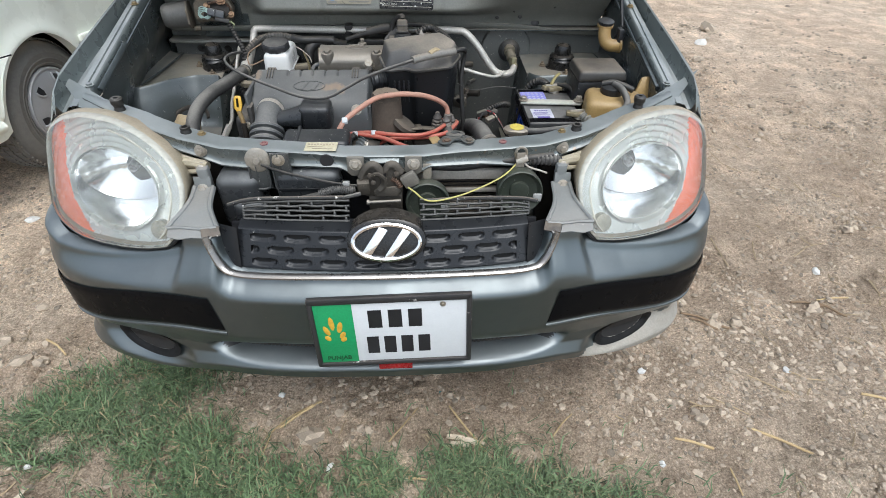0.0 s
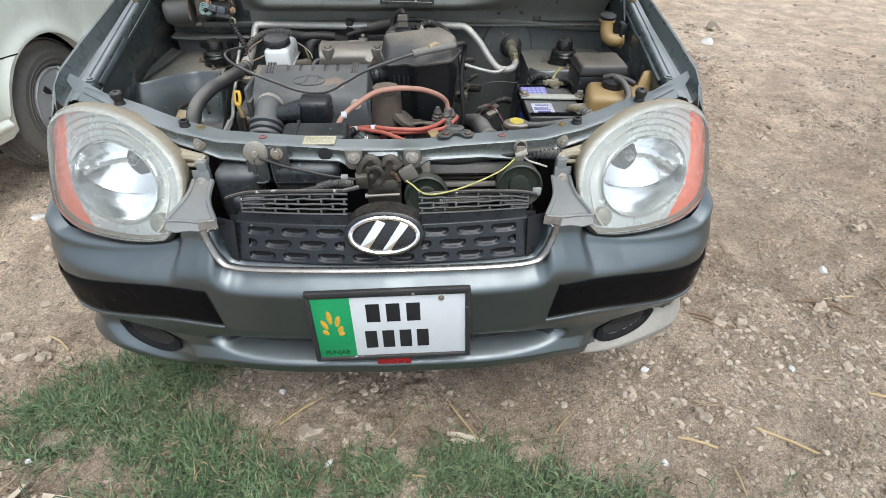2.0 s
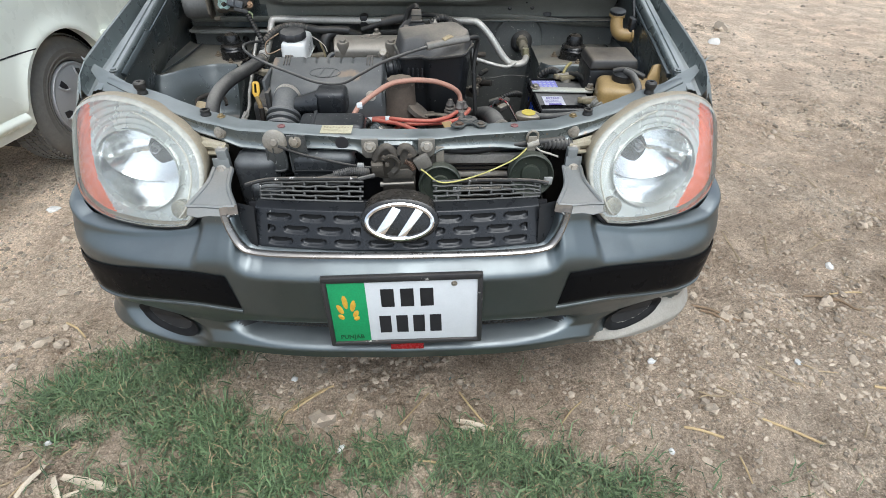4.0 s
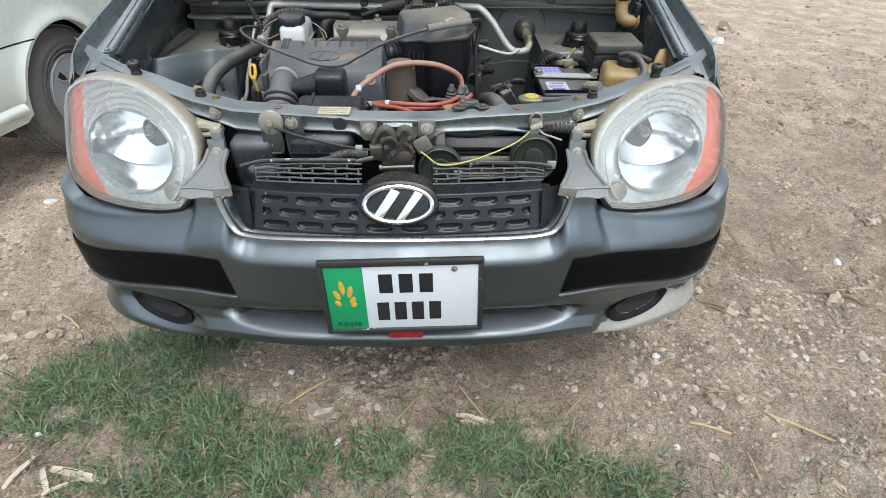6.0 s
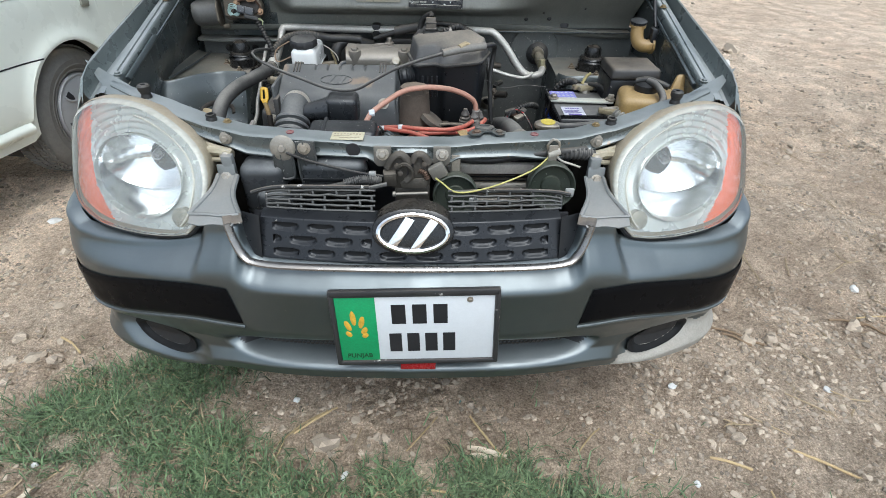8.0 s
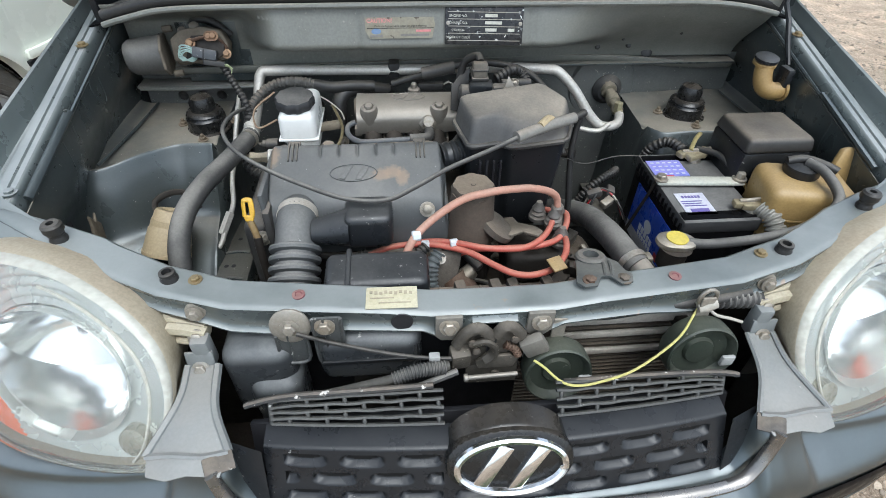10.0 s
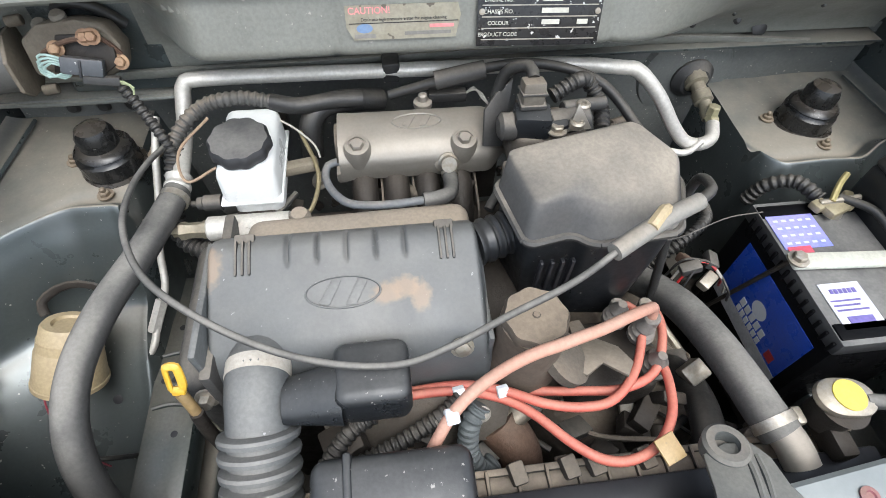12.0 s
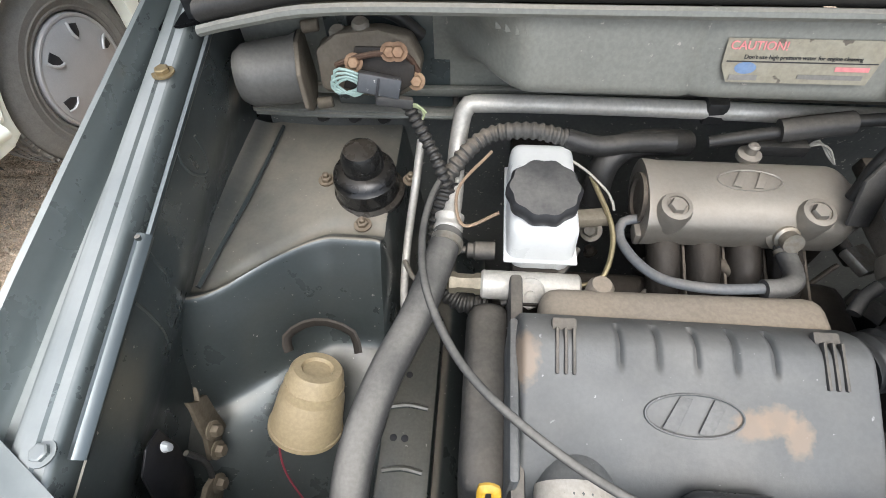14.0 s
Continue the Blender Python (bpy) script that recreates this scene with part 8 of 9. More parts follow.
for k, (h, w) in enumerate(((0.010, 0.010), (0.004, 0.016), (-0.002, 0.020), (-0.006, 0.014))):
    part("wire", sweep([(-0.466, 0.730, 0.905 - 0.004 * k), (-0.478, 0.729, 0.905 + h * 0.6), (-0.484 - w * 0.5, 0.731, 0.898 + h), (-0.486 - w * 0.3, 0.731, 0.886 + h * 0.5), (-0.474, 0.729, 0.882 + 0.002 * k), (-0.464, 0.729, 0.888 + 0.002 * k)], 0.0014, 6), mat("pale_green_wire", (0.34, 0.46, 0.42), 0.5), wip, "pale green wire")
for k in range(3):
    part("frayed_wire", sweep([(-0.424, 0.728, 0.874), (-0.414 + 0.003 * k, 0.724, 0.878 - 0.003 * k), (-0.405 - 0.002 * k, 0.722, 0.870 - 0.004 * k)], 0.0011, 6), mat("pale_olive_wire", (0.42, 0.46, 0.26), 0.6), wip, "frayed pale wire")
part("vent_tube", sweep([(-0.478, 0.795, 0.90), (-0.480, 0.792, 0.925), (-0.466, 0.790, 0.935), (-0.440, 0.79, 0.930), (-0.415, 0.795, 0.905)], 0.0065, 10), RUBBER, wip, "black vent tube")
part("motor_bracket", rbox((-0.45, 0.803, 0.875), (0.13, 0.010, 0.12), 0.003), BAY, wip)
part("motor_loom", sweep([(-0.424, 0.731, 0.872), (-0.417, 0.727, 0.858), (-0.405, 0.716, 0.838), (-0.392, 0.70, 0.820), (-0.384, 0.69, 0.80)], 0.0062, 12, rib=(0.007, 0.14)), RUBBER, wip, "black ribbed loom")

# ---- pipes, hoses, leads ----
ac = thing("air_conditioning_pipe", "bright alloy pipe looping along the bulkhead", "pipe", (-0.05, 0.77, 0.80))
part("alloy_pipe", sweep([(-0.380, 0.655, 0.777), (-0.377, 0.690, 0.788), (-0.377, 0.735, 0.803), (-0.374, 0.755, 0.825), (-0.368, 0.765, 0.843), (-0.345, 0.769, 0.846), (-0.20, 0.775, 0.842), (-0.05, 0.772, 0.842), (0.10, 0.762, 0.847), (0.180, 0.745, 0.849),
                         (0.205, 0.740, 0.845), (0.238, 0.728, 0.815), (0.272, 0.714, 0.770), (0.295, 0.706, 0.748), (0.318, 0.703, 0.744), (0.338, 0.712, 0.747), (0.348, 0.735, 0.752)], 0.0095, 16, 0.006), ALLOY, ac, "bright bent alloy pipe")
part("pipe_collar", sweep([(-0.380, 0.668, 0.782), (-0.381, 0.650, 0.777), (-0.383, 0.632, 0.777)], 0.0145, 20, rib=(0.012, 0.06)), ALLOY, ac, "crimped alloy collar")
part("valve_fitting", lathe([(0.008, 0.0), (0.008, 0.008), (0.012, 0.009), (0.012, 0.022), (0.0095, 0.023), (0.0095, 0.034), (0.014, 0.036), (0.014, 0.052), (0.011, 0.054), (0.011, 0.066), (0.017, 0.068), (0.018, 0.086)], Matrix.Translation((0.349, 0.738, 0.752)) @ Vector((-0.006, 0.082, 0.026)).to_track_quat("Z", "Y").to_matrix().to_4x4(), 12), mat("olive_fitting", (0.26, 0.235, 0.17), 0.5, 0.4, (0.17, 0.15, 0.11), 50, 1.0, dust_sheen=0.35), ac, "dull olive valve fitting")
part("pipe_union", rod((0.349, 0.735, 0.752), (0.350, 0.756, 0.757), 0.010, 6), mat("brass_union", (0.36, 0.33, 0.20), 0.5, 0.5, (0.28, 0.25, 0.16), 40, 0.9, dust_sheen=0.3), ac, "brass union")
part("pipe_union", rod((0.347, 0.745, 0.753), (0.347, 0.747, 0.775), 0.009, 6), mat("brass_union", (0, 0, 0)), ac)
part("wall_boss", lathe([(0.075, 0), (0.070, 0.008), (0.05, 0.011), (0.0, 0.011)], Matrix.Translation((0.335, 0.834, 0.772)) @ Matrix.Rotation(radians(90), 4, "X"), 40), DUST_WALL, ac, "pressed round boss")
part("wall_grommet", lathe([(0.032, 0.008), (0.032, 0.013), (0.026, 0.018), (0.022, 0.024), (0.014, 0.025)], Matrix.Translation((0.345, 0.832, 0.77)) @ Matrix.Rotation(radians(90), 4, "X"), 28), DUSTY, ac, "dusty rubber grommet")
part("pipe_clip", rbox((-0.115, 0.780, 0.842), (0.022, 0.03, 0.028), 0.004), RUBBER, ac, "black pipe clip")
part("thin_pipe", sweep([(0.20, 0.70, 0.76), (0.25, 0.70, 0.745), (0.29, 0.69, 0.742), (0.315, 0.70, 0.752)], 0.005, 10), ALLOY, ac, "thin alloy pipe")

hoses = thing("suction_hose", "thick dusty rubber hose from the alloy pipe", "hose", (-0.43, 0.45, 0.60))
part("hose_run", sweep([(-0.380, 0.648, 0.777), (-0.390, 0.600, 0.779), (-0.403, 0.550, 0.780), (-0.424, 0.492, 0.778), (-0.438, 0.435, 0.769), (-0.441, 0.390, 0.750), (-0.438, 0.355, 0.715), (-0.428, 0.325, 0.66), (-0.42, 0.31, 0.58)], 0.0155, 18, 0.006), HOSE, hoses, "dusty grey hose")
part("hose_clamp", sweep([(-0.3805, 0.640, 0.777), (-0.382, 0.632, 0.777)], 0.0168, 18, 0.003), STEEL, hoses, "crimped steel clamp")
liquid = thing("liquid_line", "thin alloy line with a hexagon joint beside the wheelhouse", "pipe", (-0.44, 0.56, 0.55))
part("line", sweep([(-0.418, 0.76, 0.80), (-0.422, 0.72, 0.77), (-0.430, 0.68, 0.72), (-0.431, 0.63, 0.69), (-0.427, 0.59, 0.665), (-0.440, 0.558, 0.640), (-0.448, 0.525, 0.620), (-0.486, 0.502, 0.600), (-0.510, 0.485, 0.582), (-0.508, 0.455, 0.555)], 0.0048, 12, 0.006), ALLOY, liquid, "thin alloy line")
part("joint", rod((-0.432, 0.578, 0.655), (-0.446, 0.545, 0.630), 0.0085, 6), ALLOY, liquid, "hexagon joint")

stick = thing("oil_dipstick", "yellow looped dipstick handle on a dark tube", "dipstick", (-0.324, 0.37, 0.66))
loop = [(-0.0052, -0.012), (-0.0052, 0.010), (-0.003, 0.0135), (0.003, 0.0135), (0.0052, 0.010), (0.0052, -0.012), (-0.0052, -0.012)]
grip = part("handle", sweep([Vector((-0.334 + u, 0.400 + 0.45 * v, 0.795 + 0.85 * v)) for u, v in loop], 0.0024, 8, 0.004, flat=1.6), YELLOW, stick, "flat yellow plastic loop")
part("grip_foot", rbox((-0.333, 0.394, 0.782), (0.012, 0.007, 0.008), 0.002, rot=(-25, 0, 0)), YELLOW, stick)
part("stem", sweep([(-0.333, 0.393, 0.779), (-0.329, 0.388, 0.768), (-0.325, 0.382, 0.752)], 0.0052, 10), mat("brown_stem", (0.22, 0.15, 0.06), 0.6, 0.0, (0.14, 0.09, 0.04), 40, dust_sheen=0.3), stick, "brown stem")
part("tube", sweep([(-0.325, 0.382, 0.756), (-0.324, 0.376, 0.72), (-0.322, 0.372, 0.62)], 0.0065, 10), DARK, stick)

cable = thing("accelerator_cable", "black cable looping over the engine to a grey sleeve", "cable", (-0.1, 0.40, 0.83))
part("cable_run", sweep([(-0.386, 0.716, 0.800), (-0.397, 0.66, 0.818), (-0.399, 0.60, 0.832), (-0.388, 0.539, 0.842), (-0.356, 0.478, 0.846), (-0.306, 0.435, 0.840), (-0.245, 0.402, 0.830), (-0.188, 0.388, 0.815), (-0.132, 0.382, 0.815), (-0.088, 0.385, 0.835), (-0.042, 0.396, 0.856), (0.018, 0.414, 0.872), (0.072, 0.443, 0.879)], 0.0034, 10, 0.006), HOSE, cable, "dusty black cable")
part("sleeve", sweep([(0.060, 0.437, 0.878), (0.085, 0.450, 0.880), (0.12, 0.468, 0.881), (0.158, 0.484, 0.882)], 0.0085, 14, 0.006), mat("grey_sleeve", (0.2, 0.195, 0.18), 0.6, 0.0, (0.14, 0.135, 0.12), 40, 0.9, dust_sheen=0.4), cable, "dusty grey sleeve")
part("sleeve_wrap", sweep([(0.098, 0.455, 0.886), (0.112, 0.468, 0.89), (0.122, 0.476, 0.883)], 0.006, 8), CARD, cable, "tan tape wrap")
part("cable_tail", sweep([(0.158, 0.484, 0.882), (0.178, 0.50, 0.88), (0.185, 0.53, 0.86), (0.178, 0.52, 0.80), (0.185, 0.50, 0.70), (0.19, 0.48, 0.60)], 0.0055, 10), RUBBER, cable)

LEADS = [("faded orange ignition lead arching over the oil cap", mat("faded_orange_sheath", (0.46, 0.22, 0.155), 0.55, 0.0, (0.36, 0.19, 0.14), 18, 1.0, dust_sheen=0.5, film=0.25, dust_sheen_color=(0.40, 0.31, 0.24)), 0.0058,
          [(-0.116, 0.322, 0.735), (-0.106, 0.331, 0.760), (-0.092, 0.345, 0.778), (-0.072, 0.359, 0.790), (-0.054, 0.367, 0.800), (-0.034, 0.373, 0.811), (-0.013, 0.378, 0.818), (0.008, 0.382, 0.820), (0.031, 0.388, 0.820), (0.056, 0.396, 0.816), (0.085, 0.409, 0.807), (0.117, 0.425, 0.789), (0.137, 0.437, 0.768), (0.142, 0.436, 0.745)]),
         ("orange ignition lead in a wide low loop", ORANGE, 0.0050,
          [(-0.173, 0.368, 0.735), (-0.13, 0.378, 0.745), (-0.079, 0.376, 0.75), (-0.037, 0.364, 0.75), (-0.01, 0.344, 0.755), (0.018, 0.313, 0.76), (0.043, 0.295, 0.76), (0.07, 0.291, 0.76), (0.101, 0.302, 0.76), (0.124, 0.327, 0.76), (0.136, 0.358, 0.755), (0.141, 0.384, 0.746), (0.142, 0.395, 0.735)]),
         ("orange ignition lead curling up to its post", ORANGE, 0.0050,
          [(-0.14, 0.386, 0.735), (-0.079, 0.383, 0.748), (-0.036, 0.370, 0.756), (0.003, 0.350, 0.762), (0.039, 0.342, 0.764), (0.072, 0.347, 0.762), (0.106, 0.376, 0.757), (0.131, 0.419, 0.752), (0.136, 0.440, 0.748), (0.130, 0.455, 0.744), (0.119, 0.458, 0.740)]),
         ("orange ignition lead running straight to the far post", ORANGE, 0.0050,
          [(-0.03, 0.385, 0.715), (-0.002, 0.372, 0.738), (0.047, 0.364, 0.745), (0.09, 0.360, 0.750), (0.127, 0.373, 0.752), (0.15, 0.408, 0.752), (0.159, 0.440, 0.746), (0.153, 0.456, 0.738)])]
for text, m, r, pts in LEADS:
    if r < 0.0055:
        pts = [(x + 0.02 * (x + 0.171), y + 0.05 * (y - 0.134) * 0.9, z - 0.026) for x, y, z in pts]
    lead = thing("ignition_lead", text, "cable", pts[0], "ignition leads")
    part("lead_sheath", sweep(pts, r, 12, 0.005), m, lead)
    a = Vector(pts[-1])
    part("boot", rod(a + Vector((0, 0, 0.006)), a - Vector((0, 0, 0.012)), r * 1.7, 14), mat("grey_post", (0, 0, 0)), lead, "grey rubber boot")
    if r < 0.006 and pts[0][0] < -0.1:
        q = Vector(pts[2])
        part("white_tag", rod(q - Vector((0.006, 0.002, 0)), q + Vector((0.006, 0, 0)), r * 1.35, 8), WHITE, lead, "white tag")
    b = Vector(pts[0])
    part("lead_root", rod(b, b + Vector((-0.012, 0.008, -0.07)), r * 1.9, 12), RUBBER, lead, "black rubber root")

loom = thing("wiring_loom", "black ribbed wiring loom along the back of the engine", "wiring", (-0.25, 0.73, 0.80))
part("loom_sleeve", sweep([(-0.385, 0.70, 0.805), (-0.365, 0.722, 0.822), (-0.340, 0.738, 0.832), (-0.300, 0.738, 0.838), (-0.262, 0.735, 0.832)], 0.0085, 14, rib=(0.008, 0.1)), mat("grey_ribbed_loom", (0.07, 0.068, 0.062), 0.6, 0.0, (0.05, 0.048, 0.044), 30, 0.8, dust_sheen=0.45), loom, "grey ribbed sleeve")
part("loom_tape", sweep([(-0.265, 0.735, 0.832), (-0.232, 0.730, 0.828), (-0.19, 0.740, 0.826), (-0.155, 0.745, 0.822)], 0.0105, 12), RUBBER, loom, "taped bundle")
part("heater_hose", sweep([(-0.225, 0.715, 0.76), (-0.222, 0.728, 0.80), (-0.205, 0.742, 0.815), (-0.175, 0.752, 0.815), (-0.13, 0.77, 0.80)], 0.0145, 16), RUBBER, loom, "black heater hose")
part("breather_hose", sweep([(-0.055, 0.650, 0.785), (-0.055, 0.636, 0.783), (-0.055, 0.620, 0.784), (-0.060, 0.604, 0.787), (-0.074, 0.595, 0.790), (-0.092, 0.592, 0.791)], 0.0092, 14), HOSE, loom, "dusty breather hose")
part("hose_clip", sweep([(-0.055, 0.642, 0.784), (-0.055, 0.638, 0.783)], 0.0102, 14, 0.002), STEEL, loom, "steel hose clip")
part("vacuum_hose", sweep([(-0.088, 0.593, 0.791), (-0.130, 0.590, 0.791), (-0.160, 0.596, 0.786), (-0.181, 0.608, 0.780), (-0.198, 0.632, 0.775), (-0.207, 0.658, 0.774), (-0.203, 0.672, 0.780), (-0.188, 0.674, 0.784)], 0.0050, 12), mat("blue_grey_hose", (0.14, 0.15, 0.16), 0.5, 0.0, (0.11, 0.12, 0.125), 30, 0.8, dust_sheen=0.35), loom, "blue-grey vacuum hose")
part("loom_branch", sweep([(-0.384, 0.70, 0.80), (-0.392, 0.66, 0.76), (-0.388, 0.62, 0.735), (-0.365, 0.60, 0.725), (-0.335, 0.595, 0.73)], 0.0105, 12, rib=(0.008, 0.1)), RUBBER, loom, "black ribbed branch")
part("speed_cable", sweep([(-0.12, 0.745, 0.825), (-0.075, 0.742, 0.840), (-0.045, 0.740, 0.848), (-0.01, 0.742, 0.858), (0.06, 0.735, 0.868), (0.13, 0.705, 0.862), (0.165, 0.66, 0.84), (0.178, 0.62, 0.82), (0.185, 0.58, 0.76)], 0.0062, 12), RUBBER, loom, "black speedometer cable")
part("cable_joint", sweep([(-0.062, 0.741, 0.846), (-0.03, 0.741, 0.853), (0.0, 0.742, 0.858)], 0.0115, 14), DUSTY, loom, "cable joint sleeve")
part("front_loom", sweep([(-0.215, 0.335, 0.70), (-0.19, 0.36, 0.715), (-0.165, 0.372, 0.722)], 0.0085, 12, rib=(0.007, 0.1)), RUBBER, loom)
part("front_loom", sweep([(-0.20, 0.33, 0.69), (-0.15, 0.345, 0.70), (-0.10, 0.365, 0.715), (-0.075, 0.38, 0.725)], 0.0085, 12, rib=(0.007, 0.1)), RUBBER, loom)
part("front_loom", sweep([(-0.056, 0.372, 0.718), (-0.068, 0.358, 0.705), (-0.070, 0.34, 0.675), (-0.055, 0.325, 0.645), (-0.040, 0.335, 0.645)], 0.0105, 12, rib=(0.007, 0.1)), mat("teal_grey_loom", (0.09, 0.10, 0.10), 0.6), loom, "grey ribbed loom end")

thr = thing("throttle_sensor", "black sensor block with a dusty plug on the throttle body", "sensor", (0.035, 0.655, 0.80))
part("sensor_block", rbox((0.036, 0.640, 0.858), (0.042, 0.034, 0.030), 0.005, 2, rot=(0, 0, -8)), GREY_BLACK, thr, "black sensor block")
part("sensor_ear", lathe([(0.012, -0.012), (0.012, 0.004), (0.008, 0.006), (0.0, 0.006)], Matrix.Translation((0.066, 0.634, 0.858)), 18), GREY_BLACK, thr)
part("sensor_lug", rbox((0.010, 0.640, 0.856), (0.016, 0.022, 0.018), 0.004, 2), GREY_BLACK, thr)
part("plug_collar", rbox((0.035, 0.650, 0.877), (0.030, 0.026, 0.006), 0.002), DUSTY, thr)
part("plug_collar", rbox((0.035, 0.652, 0.890), (0.029, 0.025, 0.003), 0.001, rot=(-10, 0, 0)), DUSTY, thr)
part("sensor_plug", rbox((0.035, 0.652, 0.888), (0.026, 0.022, 0.03), 0.004, rot=(-10, 0, 0)), mat("brown_grey_plug", (0.12, 0.105, 0.085), 0.6, 0.0, (0.08, 0.07, 0.055), 40, 1.0, dust_sheen=0.4), thr, "brown-grey dusty plug")
part("sensor_tail", sweep([(0.036, 0.66, 0.90), (0.034, 0.675, 0.905), (0.015, 0.69, 0.89), (0.005, 0.69, 0.86), (0.0, 0.68, 0.82)], 0.007, 10), RUBBER, thr)
part("rubber_flap", prism([(-0.020, -0.03), (0.006, -0.034), (0.016, 0.02), (0.020, 0.045), (-0.002, 0.03), (-0.018, 0.012)], 0.004, Matrix.Translation((0.004, 0.672, 0.838)) @ Matrix.Rotation(radians(62), 4, "X") @ Matrix.Rotation(radians(18), 4, "Y"), 0.001), DUSTY, thr, "dusty torn rubber flap")
part("motor_nose", lathe([(0.014, 0.0), (0.016, 0.003), (0.016, 0.016), (0.011, 0.020)], Matrix.Translation((0.018, 0.640, 0.852)) @ Matrix.Rotation(radians(-90), 4, "Y"), 20), DUSTY, thr, "round motor nose")
part("barrel", rod((0.055, 0.640, 0.850), (0.105, 0.648, 0.850), 0.017, 20), DUSTY, thr, "dusty barrel of the throttle motor")
for x, y in ((0.082, 0.622), (0.098, 0.652)):
    part("torx_bolt", lathe([(0.0085, 0.0), (0.0085, 0.006), (0.0065, 0.008), (0.0035, 0.008), (0.003, 0.005), (0.0, 0.005)], Matrix.Translation((x, y, 0.862)), 18), STEEL, thr, "bright bolt head")
for k, (x, y, z, w) in enumerate(((0.020, 0.607, 0.812, 0.036), (0.034, 0.612, 0.806, 0.020))):
    part("side_plug", rbox((x, y, z), (w, 0.022, 0.022), 0.004, 2, rot=(20, -6, -8)), mat("brown_grey_plug", (0, 0, 0)), thr, "brown-grey ribbed plug")
for k in range(4):
    part("plug_rib", rbox((0.030 + 0.006 * k, 0.605, 0.8175), (0.0025, 0.020, 0.003), 0.0008, rot=(20, -6, -8)), DUSTY, thr)
part("vacuum_stub", sweep([(0.004, 0.596, 0.80), (-0.008, 0.588, 0.792), (-0.018, 0.575, 0.786)], 0.006, 10), DUSTY, thr)
part("throttle_body", rbox((0.06, 0.65, 0.82), (0.09, 0.06, 0.06), 0.012, 3), CAST_DARK, thr, "dirty cast throttle body")
part("linkage", prism([(-0.014, -0.012), (0.014, -0.010), (-0.004, 0.020)], 0.003, Matrix.Translation((0.086, 0.625, 0.868)) @ Matrix.Rotation(radians(70), 4, "X"), 0.0006), CAST, thr, "small cast lever")
part("linkage_bolt", bolt((0.062, 0.625, 0.855), 0.008, 0.008), STEEL, thr)
part("linkage_hose", sweep([(0.07, 0.68, 0.86), (0.10, 0.69, 0.872), (0.12, 0.70, 0.862), (0.135, 0.68, 0.84), (0.13, 0.65, 0.83)], 0.009, 12, rib=(0.007, 0.1)), RUBBER, thr)
part("linkage_pipe", rod((0.075, 0.655, 0.862), (0.13, 0.665, 0.858), 0.008, 12), DUSTY, thr)

# radiator, its hose and cap
rad = thing("radiator", "dark radiator with pale horizontal fins", "radiator", (0.03, 0.27, 0.36))
part("core", rbox((0.03, 0.272, 0.55), (0.60, 0.03, 0.34), 0.004), INK_AND_HOLE_SHADE, rad, "dark core")
for k in range(26):
    part("fin", rbox((0.19, 0.2545, 0.47 + 0.0095 * k), (0.26, 0.006, 0.0030), 0), CAST_DARK, rad)
TANK = mat("dusty_tank_plastic", (0.03, 0.029, 0.027), 0.55, 0.0, (0.02, 0.019, 0.018), 14, 0.9, bump=0.15, bscale=200, dust_sheen=0.8, level=0.3, film=0.12, dust_sheen_color=(0.27, 0.22, 0.165))
part("top_tank", rbox((0.03, 0.284, 0.680), (0.60, 0.050, 0.045), 0.010, 3), TANK, rad, "dusty black top tank")
for k in range(19):
    part("tank_rib", rbox((-0.24 + 0.03 * k, 0.284, 0.690), (0.004, 0.054, 0.034), 0.002), TANK, rad)
part("tank_rail", rbox((0.03, 0.309, 0.694), (0.60, 0.008, 0.020), 0.003), TANK, rad)
for x in (-0.03, 0.022, 0.048, 0.10):
    part("tank_clip", rbox((x, 0.305, 0.706), (0.016, 0.022, 0.016), 0.003, rot=(8, 0, 12)), TANK, rad, "dusty clip on the tank")
part("condenser_tube", rbox((0.19, 0.240, 0.703), (0.25, 0.014, 0.024), 0.005), mat("pale_tube", (0.50, 0.46, 0.40), 0.5, 0.2, (0.4, 0.36, 0.31), 30), rad, "pale condenser tube")
part("condenser_tube", rbox((0.19, 0.243, 0.66), (0.26, 0.008, 0.012), 0.004), mat("pale_tube", (0, 0, 0)), rad)
part("condenser_tube", rbox((0.19, 0.243, 0.62), (0.26, 0.008, 0.012), 0.004), mat("pale_tube", (0, 0, 0)), rad)
part("filler", lathe([(0.020, 0), (0.020, 0.03), (0.024, 0.034)], Matrix.Translation((0.287, 0.318, 0.725)), 24), DARK, rad)
part("filler_arm", rbox((0.285, 0.30, 0.725), (0.02, 0.05, 0.03), 0.005), DARK, rad)
cap = part("radiator_cap", lathe([(0.0225, 0), (0.0245, 0.004), (0.0235, 0.009), (0.019, 0.012), (0.0, 0.013)], Matrix.Translation((0.288, 0.323, 0.758)) @ Matrix.Rotation(radians(-8), 4, "Z"), 64, wob=(2, 0.2)), STEEL, rad, "steel radiator cap with ears")
part("cap_label", lathe([(0.0155, 0), (0.0155, 0.0012), (0.0, 0.0014)], Matrix.Translation((0.288, 0.323, 0.7705)), 32), mat("yellow_label", (0.66, 0.54, 0.06), 0.5, 0.0, (0.56, 0.44, 0.05), 60, dust_sheen=0.2), cap, "yellow label")
part("hose_neck", sweep([(0.24, 0.275, 0.725), (0.236, 0.295, 0.732), (0.226, 0.325, 0.735)], 0.017, 18), CAST, rad)
th = thing("radiator_hose", "thick dusty rubber radiator hose with a clamp", "hose", (0.21, 0.43, 0.60))
